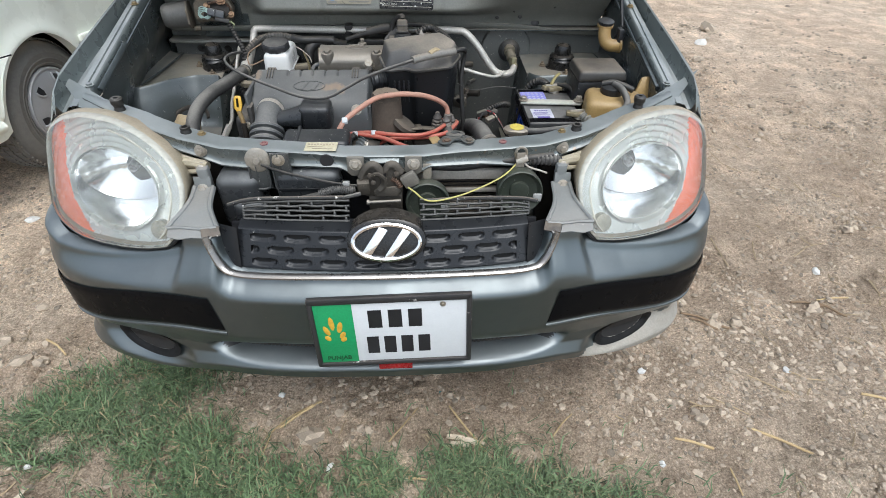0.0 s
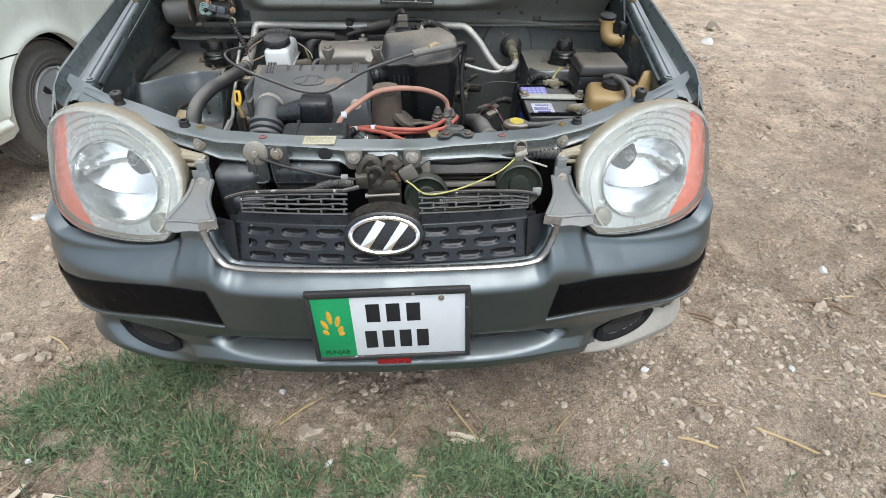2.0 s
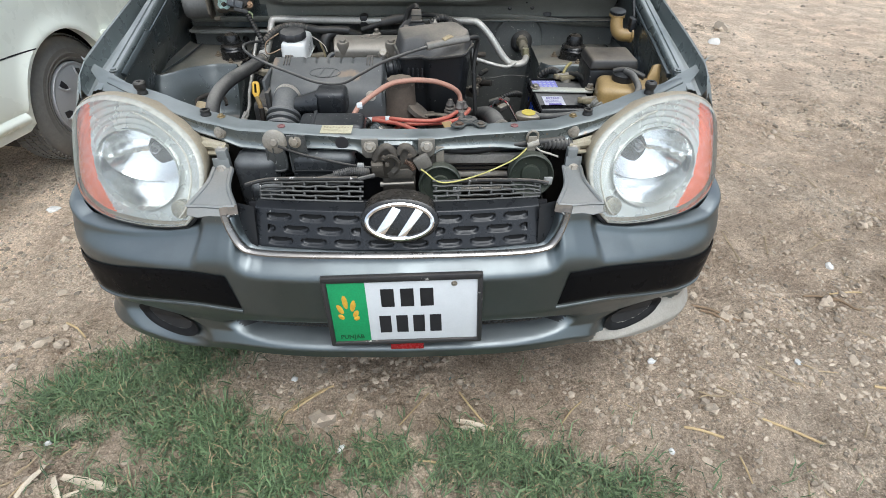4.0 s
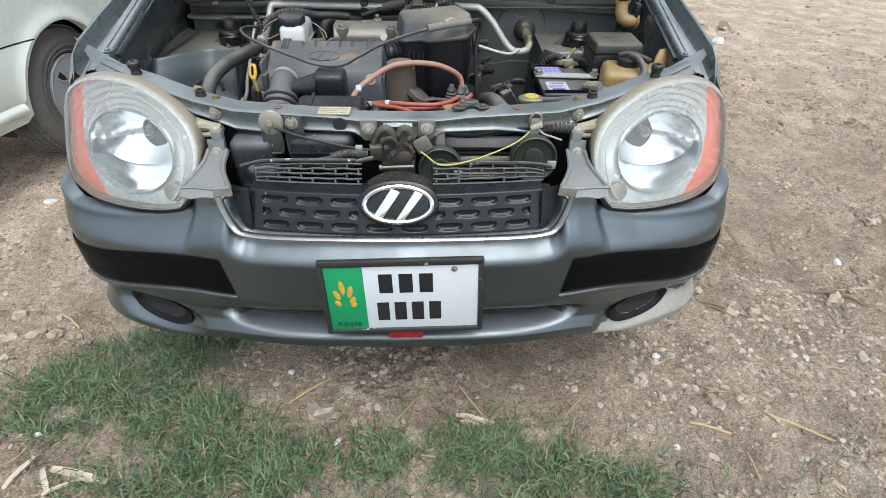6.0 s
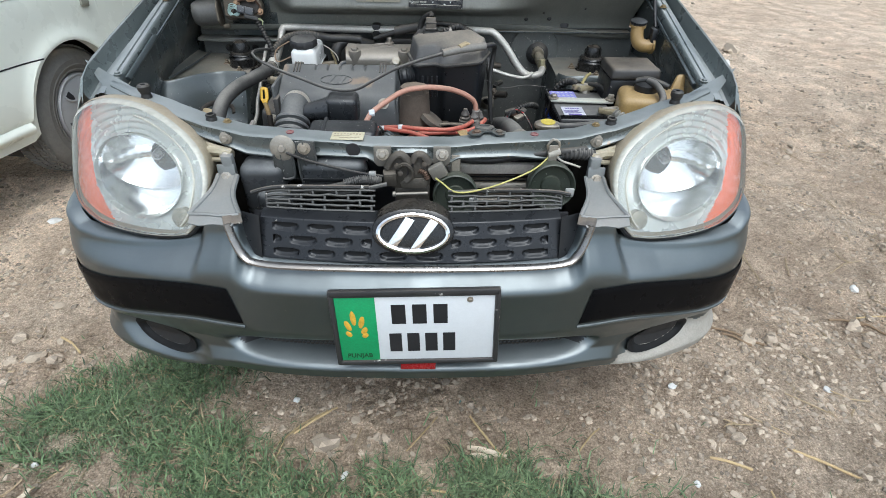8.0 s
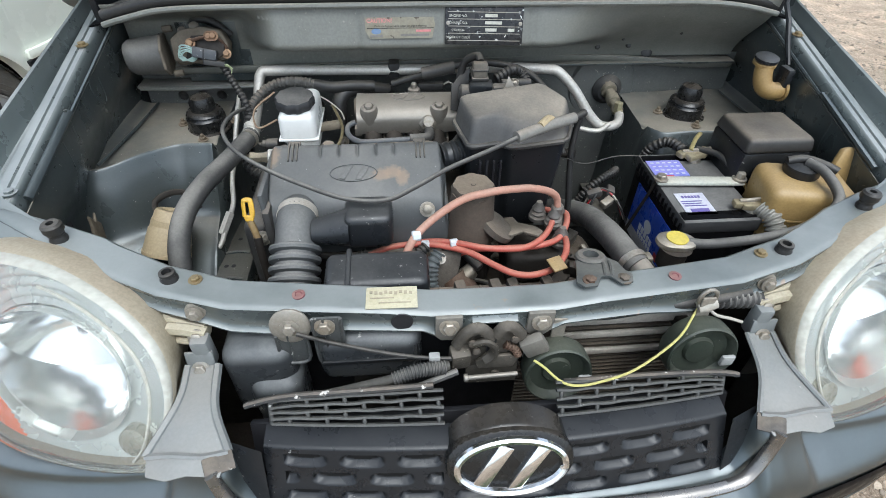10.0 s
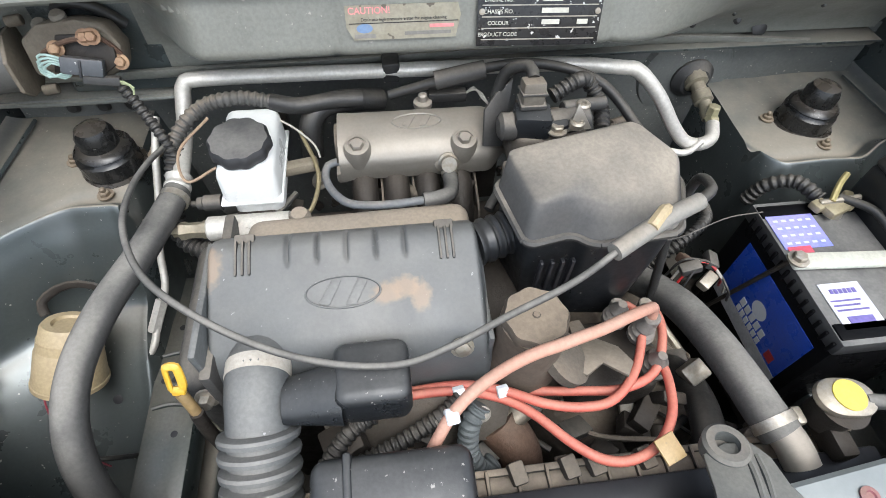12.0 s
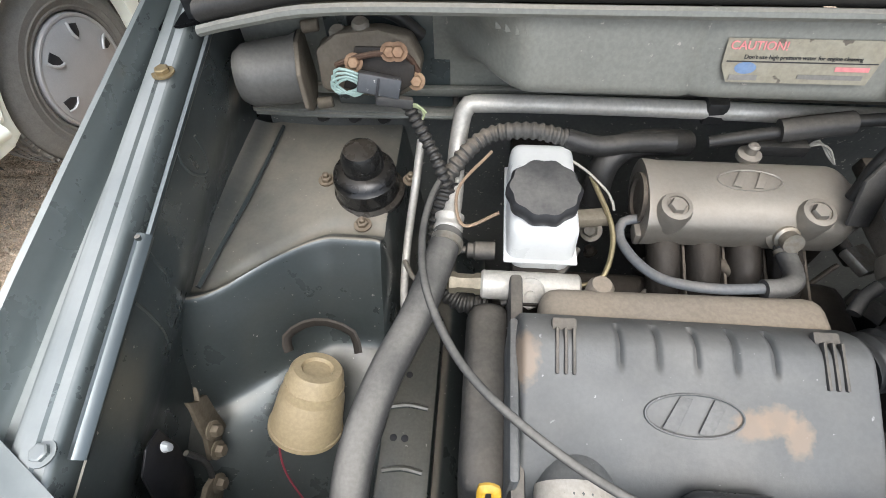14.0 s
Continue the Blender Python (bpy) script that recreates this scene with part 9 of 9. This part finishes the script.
part("hose_run", sweep([(0.231, 0.305, 0.732), (0.224, 0.325, 0.734), (0.221, 0.365, 0.729), (0.219, 0.418, 0.715), (0.211, 0.478, 0.695), (0.190, 0.535, 0.665), (0.158, 0.572, 0.635), (0.12, 0.59, 0.60)], 0.0205, 20, 0.008), HOSE, th, "dusty grey hose")
part("clamp", sweep([(0.229, 0.311, 0.733), (0.2265, 0.321, 0.734)], 0.0222, 20, 0.003), STEEL, th, "steel hose clamp")
part("clamp_screw", rbox((0.250, 0.318, 0.738), (0.012, 0.018, 0.012), 0.003), STEEL, th)
part("lower_hose", sweep([(0.195, 0.29, 0.62), (0.21, 0.335, 0.645), (0.222, 0.39, 0.63), (0.219, 0.436, 0.60), (0.20, 0.46, 0.56)], 0.019, 18, 0.008), RUBBER, th, "black lower hose")

hook = thing("radiator_mount", "grey metal radiator mount with a rubber ring bolted to the bar", "bracket", (0.15, 0.27, 0.76))
mount = prism([(0.112, 0.288), (0.112, 0.257), (0.108, 0.230), (0.117, 0.2205), (0.134, 0.222), (0.144, 0.238), (0.155, 0.238), (0.166, 0.223), (0.182, 0.226), (0.186, 0.240), (0.178, 0.254), (0.172, 0.278), (0.160, 0.293), (0.135, 0.296)], 0.004, Matrix.Translation((0, 0, 0.7805)) @ Matrix.Rotation(radians(0.5), 4, "X"), 0.0012)
for x in (0.149, 0.158):
    sweep([(x, 0.240, 0.784), (x + 0.002, 0.262, 0.7865), (x + 0.002, 0.282, 0.785)], 0.0034, 8, 0.006, out=mount)
for v in mount.verts:
    back = max(0.0, v.co.y - 0.238)
    v.co.z, v.co.x = v.co.z - 0.36 * back, v.co.x + 0.26 * back
part("mount_plate", mount, mat("dark_mount_paint", (0.07, 0.08, 0.08), 0.4, 0.3, (0.05, 0.056, 0.056), 20, 0.9, dust_sheen=0.4, dust_sheen_color=(0.30, 0.275, 0.23)), hook, "pressed dark mount plate")
part("rubber_ring", lathe([(0.012, 0), (0.020, 0), (0.021, 0.014), (0.018, 0.017), (0.011, 0.017), (0.010, 0.004)], Matrix.Translation((0.149, 0.290, 0.757)) @ Matrix.Rotation(radians(-14), 4, "X"), 32), mat("grey_rubber", (0.09, 0.095, 0.09), 0.6, 0.0, (0.07, 0.072, 0.07), 30, 0.8, dust_sheen=0.3), hook, "grey rubber ring")
for x in (0.1275, 0.1725):
    part("bolt", bolt((x, 0.2325, 0.7845), 0.0068, 0.006), RUST if x < 0.15 else CAST_DARK, hook)
part("yellow_tag", rbox((0.106, 0.300, 0.752), (0.022, 0.024, 0.003), 0.001, rot=(10, 0, 20)), TAN, hook, "yellowed tag")

# ---- in front of the radiator ----
TANK_BLACK = mat("dusty_black_tank", (0.022, 0.025, 0.028), 0.27, 0.0, (0.011, 0.012, 0.014), 22, 1.0, bump=0.12, bscale=120, dust_sheen=0.55, level=0.1, film=0.2, dust_sheen_color=(0.21, 0.215, 0.21), spots=((0.26, 0.25, 0.23), 90, 0.66))
for side in (-1, 1):
    part("support_panel", rbox((side * 0.405, 0.272, 0.60), (0.13, 0.012, 0.34), 0.004), DARK, car, "dark upright panel beside the radiator")
part("splash_shield", rbox((0.0, 0.23, 0.44), (1.22, 0.18, 0.006), 0.002), DARK, car, "dark splash shield below the radiator")
tankf = thing("washer_tank", "dusty black plastic tank behind the grille", "tank", (-0.30, 0.20, 0.55))
part("tank_body", rbox((-0.302, 0.222, 0.665), (0.092, 0.075, 0.13), 0.022, 4), TANK_BLACK, tankf, "black tank")
part("tank_lobe", rbox((-0.285, 0.205, 0.63), (0.07, 0.07, 0.10), 0.022, 4), TANK_BLACK, tankf)
def hanging_tab(x, w, z0, z1, parent):
    """A thin moulded tab with a raised rim, hung from the bar."""
    bm = rbox((x, 0.1985, (z0 + z1) / 2), (w, 0.004, z1 - z0), 0.002)
    rim = [(x - w / 2, 0.196, z1), (x - w / 2, 0.196, z0 + 0.010), (x - w / 2 + 0.008, 0.195, z0), (x + w / 2 - 0.008, 0.195, z0), (x + w / 2, 0.196, z0 + 0.010), (x + w / 2, 0.196, z1)]
    sweep(rim, 0.0024, 6, 0.006, out=bm)
    sweep([(x - w * 0.12, 0.196, z1), (x - w * 0.12, 0.196, z0 + 0.012)], 0.0016, 6, 0.006, out=bm)
    part("hanging_tab", bm, TAB, parent, "scuffed grey-black tab with a raised rim")


TAB = mat("scuffed_tab_plastic", (0.06, 0.064, 0.062), 0.38, 0.0, (0.03, 0.032, 0.032), 40, 1.0, bump=0.1, dust_sheen=0.3, film=0.35, dust_sheen_color=(0.24, 0.235, 0.22), spots=((0.32, 0.31, 0.29), 110, 0.66))
hanging_tab(-0.253, 0.036, 0.700, 0.752, tankf)
part("tank_foot", rbox((-0.30, 0.23, 0.50), (0.05, 0.05, 0.24), 0.006), DARK, tankf)
reson = thing("intake_resonator", "dusty black plastic resonator beside the tank", "resonator", (-0.16, 0.215, 0.58))
part("chamber", rbox((-0.160, 0.222, 0.695), (0.135, 0.062, 0.085), 0.02, 4), TANK_BLACK, reson, "black chamber")
hanging_tab(-0.207, 0.034, 0.692, 0.780, reson)
part("chamber_rib", rbox((-0.16, 0.190, 0.70), (0.12, 0.004, 0.006), 0.001), BLACK, reson)
part("chamber_foot", rbox((-0.16, 0.235, 0.53), (0.06, 0.04, 0.26), 0.006), DARK, reson)

latch = thing("bonnet_latch", "rusty bonnet latch with a greasy bracket", "latch", (0.0, 0.18, 0.66))
GREASY = mat("greasy_latch_steel", (0.055, 0.05, 0.041), 0.5, 0.3, (0.022, 0.02, 0.017), 45, 1.0, bump=0.4, bscale=200, dust_sheen=0.4, dust_sheen_color=(0.26, 0.22, 0.17), film=0.35, spots=((0.24, 0.21, 0.165), 120, 0.66))
FACE = Matrix.Translation((-0.005, 0.188, 0.705)) @ Matrix.Rotation(radians(84), 4, "X")
part("latch_plate", prism([(-0.046, -0.008), (-0.040, 0.038), (-0.026, 0.050), (-0.012, 0.044), (-0.004, 0.030), (0.006, 0.030), (0.012, 0.046), (0.030, 0.048), (0.042, 0.030), (0.040, -0.010), (0.030, -0.018), (-0.036, -0.018)], 0.004, FACE, 0.001), GREASY, latch, "greasy back plate with a notch")
# the two folded hoods over the notch
for pts in ([(-0.046, 0.026), (-0.034, 0.048), (-0.018, 0.056), (-0.004, 0.044), (0.001, 0.034)], [(0.004, 0.040), (0.012, 0.054), (0.026, 0.054), (0.040, 0.036)]):
    part("hood", sweep([FACE @ Vector((x, y, 0.010)) for x, y in pts], 0.0034, 8, 0.006, flat=2.2), GREASY, latch, "folded steel hood")
part("slot", prism([(-0.006, -0.002), (0.006, -0.002), (0.0075, 0.034), (-0.0045, 0.036)], 0.001, FACE @ Matrix.Translation((0.0, 0.0, 0.0045)), 0), INK_AND_HOLE_SHADE, latch, "dark latch slot")
part("hook", sweep([FACE @ Vector(p) for p in ((-0.022, 0.030, 0.012), (-0.010, 0.036, 0.014), (0.002, 0.026, 0.014), (0.002, 0.010, 0.012), (-0.008, 0.0, 0.012))], 0.0048, 8, 0.005, flat=1.5), GREASY, latch, "worn hook")
part("side_box", rbox((-0.045, 0.180, 0.712), (0.026, 0.022, 0.030), 0.004, rot=(6, 0, 8)), GREASY, latch)
part("jaw", prism([(-0.022, -0.014), (0.024, -0.014), (0.030, 0.000), (0.020, 0.008), (-0.014, 0.006), (-0.026, -0.002)], 0.006, FACE @ Matrix.Translation((0.006, -0.002, 0.006)), 0.0015), GREASY, latch, "greasy jaw plate")
part("low_plate", rbox((-0.001, 0.184, 0.672), (0.070, 0.006, 0.040), 0.002, rot=(-8, 0, 0)), GREASY, latch)
for x, z in ((-0.030, 0.738), (-0.024, 0.722), (0.004, 0.672), (0.016, 0.706), (0.024, 0.742)):
    part("rivet", lathe([(0.0055, 0), (0.005, 0.003), (0.0, 0.0045)], Matrix.Translation((x, 0.1795 if z > 0.7 else 0.180, z)) @ Matrix.Rotation(radians(84), 4, "X"), 14), CAST_DARK, latch)
part("spring", sweep([FACE @ Vector(p) for p in ((0.018, 0.022, 0.008), (0.030, 0.016, 0.010), (0.036, 0.004, 0.010))], 0.0048, 10, rib=(0.004, 0.2)), RUST, latch, "rusty spring")
part("pin", rod((-0.035, 0.168, 0.681), (0.031, 0.168, 0.684), 0.0032, 10), CAST, latch, "straight steel pin")
part("pin_head", rod((-0.040, 0.168, 0.681), (-0.034, 0.168, 0.681), 0.0055, 12), CAST, latch)
part("latch_bracket", rbox((0.050, 0.180, 0.727), (0.032, 0.016, 0.030), 0.004, rot=(0, -28, 0)), EAR, latch, "bent bracket beside the latch")
part("release_cable", sweep([(-0.245, 0.194, 0.757), (-0.20, 0.188, 0.742), (-0.13, 0.176, 0.730), (-0.08, 0.172, 0.722), (-0.045, 0.172, 0.718)], 0.0028, 8), RUBBER, latch, "black release cable")
part("cable_end", rbox((-0.078, 0.172, 0.724), (0.014, 0.010, 0.010), 0.002), mat("pale_grey_clip", (0.4, 0.4, 0.38), 0.5), latch, "pale cable clip")

HORN = mat("dark_green_horn", (0.036, 0.046, 0.034), 0.40, 0.2, (0.024, 0.029, 0.022), 30, 1.0, bump=0.1, bscale=200, dust_sheen=0.32, dust_sheen_color=(0.20, 0.20, 0.155), film=0.2, spots=((0.2, 0.2, 0.17), 110, 0.68))
for x, y, z, r, text in ((0.2775, 0.172, 0.694, 0.0475, "dark green dusty round horn with a hollow dish"), (0.086, 0.170, 0.672, 0.0455, "dark green dusty round horn by the latch")):
    horn = thing("horn", text, "horn", (x, y, z - 0.05), "horns")
    m = Matrix.Translation((x, y + 0.026, z)) @ Matrix.Rotation(radians(80), 4, "X")
    part("dish", lathe([(r * 0.5, -0.006), (r * 0.92, 0), (r, 0.006), (r * 1.02, 0.022), (r, 0.032), (r * 0.95, 0.034), (r * 0.88, 0.031), (r * 0.80, 0.022), (r * 0.45, 0.019), (r * 0.40, 0.024), (0, 0.025)], m, 44), HORN, horn, "hollow dusty dish")
    part("bracket", rbox((x, y + 0.030, z + 0.045), (0.018, 0.004, 0.07), 0.0015), ZINC, horn, "flat zinc bracket")
    part("terminal", rbox((x + 0.036, y - 0.008, z - 0.004), (0.018, 0.006, 0.018), 0.002), mat("pale_grey_clip", (0, 0, 0)), horn, "pale terminal")
    part("horn_foot", rbox((x, y + 0.048, z + 0.0), (0.02, 0.05, 0.02), 0.003), DARK, horn)
yw = thing("horn_wire", "bright yellow wire looped between the horns", "wire", (0.16, 0.15, 0.70))
part("wire_run", sweep([(0.046, 0.160, 0.722), (0.059, 0.152, 0.716), (0.075, 0.136, 0.710), (0.092, 0.128, 0.7095), (0.122, 0.128, 0.7135), (0.17, 0.137, 0.724), (0.233, 0.170, 0.735), (0.268, 0.203, 0.745), (0.280, 0.212, 0.762)], 0.0017, 8, 0.005), YELLOW_WIRE, yw, "yellow wire")
part("wire_run", sweep([(0.284, 0.208, 0.752), (0.296, 0.200, 0.742), (0.318, 0.198, 0.735), (0.335, 0.195, 0.73)], 0.0022, 8, 0.005), mat("pale_wire", (0.55, 0.5, 0.36), 0.5), yw, "pale wire")
part("wire_knot", lathe([(0.0075, -0.012), (0.009, 0), (0.0075, 0.012)], Matrix.Translation((0.281, 0.205, 0.757)) @ Matrix.Rotation(radians(70), 4, "Y"), 12), mat("pale_wire", (0, 0, 0)), yw)
part("wire_hook", sweep([(0.272, 0.207, 0.752), (0.266, 0.205, 0.772), (0.275, 0.206, 0.784), (0.288, 0.207, 0.778), (0.289, 0.205, 0.760)], 0.0028, 8), STEEL, yw, "bent steel hook")
part("front_hose", sweep([(0.07, 0.225, 0.735), (0.15, 0.222, 0.730), (0.22, 0.22, 0.742), (0.30, 0.218, 0.752), (0.35, 0.225, 0.755)], 0.0085, 12, 0.01), RUBBER, rad, "black hose before the fins")
part("front_hose", sweep([(0.30, 0.222, 0.748), (0.335, 0.220, 0.748), (0.365, 0.222, 0.745)], 0.012, 12, rib=(0.008, 0.1)), HOSE, rad)
tape = thing("taped_harness", "dusty taped wiring harness across the front", "wiring", (-0.15, 0.16, 0.70))
part("harness_tape", sweep([(-0.215, 0.150, 0.690), (-0.17, 0.150, 0.703), (-0.13, 0.152, 0.712), (-0.10, 0.158, 0.716), (-0.06, 0.165, 0.715)], 0.0062, 12), mat("dusty_tape", (0.085, 0.08, 0.068), 0.7, 0.0, (0.05, 0.046, 0.04), 60, 1.0, bump=0.3), tape, "dusty taped run")
part("ribbed_sleeve", sweep([(-0.13, 0.150, 0.714), (-0.10, 0.157, 0.719), (-0.065, 0.163, 0.714)], 0.0085, 12, rib=(0.004, 0.1)), HOSE, tape, "ribbed sleeve")
part("branch", sweep([(-0.16, 0.143, 0.700), (-0.12, 0.140, 0.702), (-0.08, 0.150, 0.706), (-0.05, 0.16, 0.708)], 0.0045, 8), HOSE, tape)
part("branch", sweep([(-0.215, 0.150, 0.690), (-0.235, 0.15, 0.68), (-0.225, 0.14, 0.70), (-0.205, 0.142, 0.702)], 0.003, 8), HOSE, tape)

# loose tan cup wedged by the hose, and small fittings on the inner wing
cup = thing("plastic_cup", "tan plastic cup wedged upside down by the hose", "cup", (-0.52, 0.50, 0.63))
a, b = Vector((-0.502, 0.532, 0.716)), Vector((-0.524, 0.485, 0.640))
m = Matrix.Translation(a + 0.14 * (b - a)) @ (b - a).to_track_quat("Z", "Y").to_matrix().to_4x4() @ Matrix.Scale(0.9, 4)
part("cup_wall", lathe([(0.0, 0.004), (0.016, 0.004), (0.018, 0.0), (0.027, 0.0), (0.030, 0.004), (0.036, 0.036), (0.0375, 0.038), (0.043, 0.088), (0.041, 0.088), (0.034, 0.02), (0.0, 0.018)], m, 40), CARD, cup, "tan cup")
part("cup_rim", lathe([(0.0425, 0.082), (0.0438, 0.083), (0.0438, 0.0885), (0.0425, 0.0895)], m, 40), CARD, cup, "rolled cup rim")
part("cup_bracket", sweep([(-0.545, 0.548, 0.688), (-0.548, 0.560, 0.698), (-0.530, 0.572, 0.706), (-0.505, 0.575, 0.708), (-0.478, 0.568, 0.700), (-0.470, 0.550, 0.690)], 0.0028, 8, 0.01, flat=2.0), DARK, cup, "dark bracket strap behind the cup")
wiring = thing("side_wiring", "loose wires and clips on the inner wing", "wiring", (-0.58, 0.45, 0.60))
clip_m = mat("old_clip", (0.20, 0.17, 0.125), 0.7, 0.3, (0.10, 0.08, 0.055), 50, 1.0, bump=0.3, dust_sheen=0.3)
YZ = Matrix(((0, 0, 1, -0.610), (1, 0, 0, 0), (0, 1, 0, 0), (0, 0, 0, 1)))
part("clip", prism([(0.487, 0.735), (0.482, 0.722), (0.488, 0.712), (0.482, 0.683), (0.477, 0.650), (0.463, 0.652), (0.451, 0.635), (0.439, 0.659), (0.454, 0.683), (0.459, 0.703), (0.468, 0.728), (0.470, 0.740), (0.474, 0.730), (0.478, 0.722)], 0.005, YZ, 0.001), clip_m, wiring, "old rusty metal clip")
part("clip", prism([(0.428, 0.642), (0.424, 0.614), (0.411, 0.605), (0.402, 0.647), (0.416, 0.650)], 0.006, YZ, 0.001), clip_m, wiring, "lower metal clip")
for y, z in ((0.463, 0.682), (0.450, 0.658), (0.424, 0.632)):
    part("clip_bolt", bolt((-0.604, y, z), 0.0065, 0.010, (1, -0.1, 0.2)), clip_m, wiring, "rusty bolt")
# the wing is not cut: a black sheet paints the opening's shade
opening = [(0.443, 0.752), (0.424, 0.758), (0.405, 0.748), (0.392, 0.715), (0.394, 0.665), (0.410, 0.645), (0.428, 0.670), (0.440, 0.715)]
part("wing_opening", prism(opening, 0.0025, Matrix(((0, 0, 1, -0.618), (1, 0, 0, 0), (0, 1, 0, 0), (0, 0, 0, 1))), 0.0008), INK_AND_HOLE_SHADE, wiring, "black sheet painting the shade of an opening in the inner wing")
part("white_clip", lathe([(0.0, 0.006), (0.004, 0.005), (0.006, 0.0)], Matrix.Translation((-0.613, 0.432, 0.737)) @ Matrix.Rotation(radians(90), 4, "Y"), 12, squash=(1.4, 0.8)), WHITE, wiring, "white plastic clip")
part("opening_wire", sweep([(-0.612, 0.436, 0.70), (-0.606, 0.436, 0.675), (-0.606, 0.430, 0.650), (-0.61, 0.42, 0.625)], 0.003, 8), DUSTY, wiring)
part("red_wire", sweep([(-0.545, 0.485, 0.652), (-0.548, 0.465, 0.640), (-0.540, 0.44, 0.615), (-0.51, 0.41, 0.585), (-0.49, 0.40, 0.57)], 0.0012, 6), mat("dark_red_wire", (0.22, 0.03, 0.045), 0.5), wiring, "thin dark red wire")
part("dark_wire", sweep([(-0.53, 0.40, 0.60), (-0.50, 0.395, 0.62), (-0.47, 0.40, 0.60), (-0.46, 0.41, 0.57)], 0.003, 8), RUBBER, wiring)

# stamped row on the bulkhead
for k in range(13):
    if k != 4:
        p = bulkhead(-0.342 + 0.0082 * k, 0.958)
        part("stamped_bar", rbox(p + Vector((0, -0.0012, 0)), (0.0052, 0.0012, 0.010), 0.0005, rot=(-18, 0, 0)), BAY_PALE, car)

# plates and stickers on the bulkhead
idp = thing("chassis_plate", "black chassis plate with silver lines, scratched", "plate", (0.047, 0.71, 0.94))
im = Matrix.Translation((0.047, 0.7095, 0.944)) @ Matrix.Rotation(radians(72), 4, "X") @ Matrix.Rotation(radians(-1.5), 4, "Z")
bm = rbox((0, 0, 0), (0.138, 0.062, 0.0014), 0.0005)
bm.transform(im)
part("plate_body", bm, mat("plate_black", (0.018, 0.018, 0.02), 0.3, 0.3, (0.03, 0.03, 0.03), 40, 0.8, spots=((0.62, 0.62, 0.60), 110, 0.63)), idp, "black scratched face")
for k in range(5):
    part("plate_line", bars([(0.0, 0.022 - 0.0115 * k, 0.128, 0.0011)], im @ Matrix.Translation((0, 0, 0.0008))), STEEL, idp)
for k, w in enumerate(("ENGINE NO.", "CHASSIS NO.", "COLOUR", "PRODUCT CODE")):
    lettering(w, 0.0056, im @ Matrix.Translation((-0.046, 0.0155 - 0.0115 * k, 0.001)), mat("plate_silver", (0.6, 0.58, 0.5), 0.4), idp)
for r in ((0.012, 0.0165, 0.022, 0.005), (0.016, 0.005, 0.03, 0.005), (0.012, -0.0065, 0.02, 0.005), (0.048, -0.0065, 0.012, 0.005)):
    part("print_bar", bars([r], im @ Matrix.Translation((0, 0, 0.0008))), mat("plate_silver", (0, 0, 0)), idp)
for x in (-0.064, 0.064):
    part("rivet", lathe([(0.0035, 0), (0.0032, 0.0012), (0, 0.0018)], im @ Matrix.Translation((x, 0.004, 0.0006)), 14), STEEL, idp)
cau = thing("caution_sticker", "torn cream caution sticker with pink and blue print", "sticker", (-0.099, 0.71, 0.94))
cm = Matrix.Translation((-0.100, 0.7125, 0.9415)) @ Matrix.Rotation(radians(69), 4, "X")
bm = prism([(-0.061, 0.017), (0.058, 0.017), (0.061, 0.005), (0.055, -0.017), (-0.054, -0.017), (-0.061, -0.004)], 0.0008, cm, 0)
part("sticker_paper", bm, mat("aged_paper", (0.30, 0.285, 0.225), 0.65, 0.0, (0.19, 0.165, 0.115), 24, 1.0, spots=((0.10, 0.085, 0.065), 60, 0.63)), cau, "torn cream paper")
pink = mat("faded_pink_print", (0.66, 0.24, 0.24), 0.6)
lettering("CAUTION!", 0.0092, cm @ Matrix.Translation((-0.036, 0.0115, 0.0012)), pink, cau, weight=0.0001)
lettering("Don't use high pressure water for engine cleaning", 0.0045, cm @ Matrix.Translation((0.0, 0.003, 0.0012)), INK_AND_HOLE_SHADE, cau)
part("sticker_tear", bars([(0.0, -0.0005, 0.116, 0.0008)], cm @ Matrix.Translation((0, 0, 0.0009))), INK_AND_HOLE_SHADE, cau)
part("sticker_mark", lathe([(0.0, 0.001), (0.0085, 0.0008)], cm @ Matrix.Translation((-0.042, -0.0055, 0.0004)), 24, squash=(1, 0.55)), mat("faded_blue_print", (0.10, 0.19, 0.36), 0.5, 0.0, (0.2, 0.24, 0.3), 60, 1.0), cau, "blue oval mark")
for r in ((-0.042, -0.013, 0.022, 0.004), (0.025, -0.0115, 0.05, 0.0035)):
    part("print_bar", bars([r], cm @ Matrix.Translation((0, 0, 0.0009))), mat("faded_grey_print", (0.2, 0.19, 0.17), 0.6), cau)
part("print_bar", bars([(0.04, -0.005, 0.026, 0.0035)], cm @ Matrix.Translation((0, 0, 0.0009))), pink, cau)
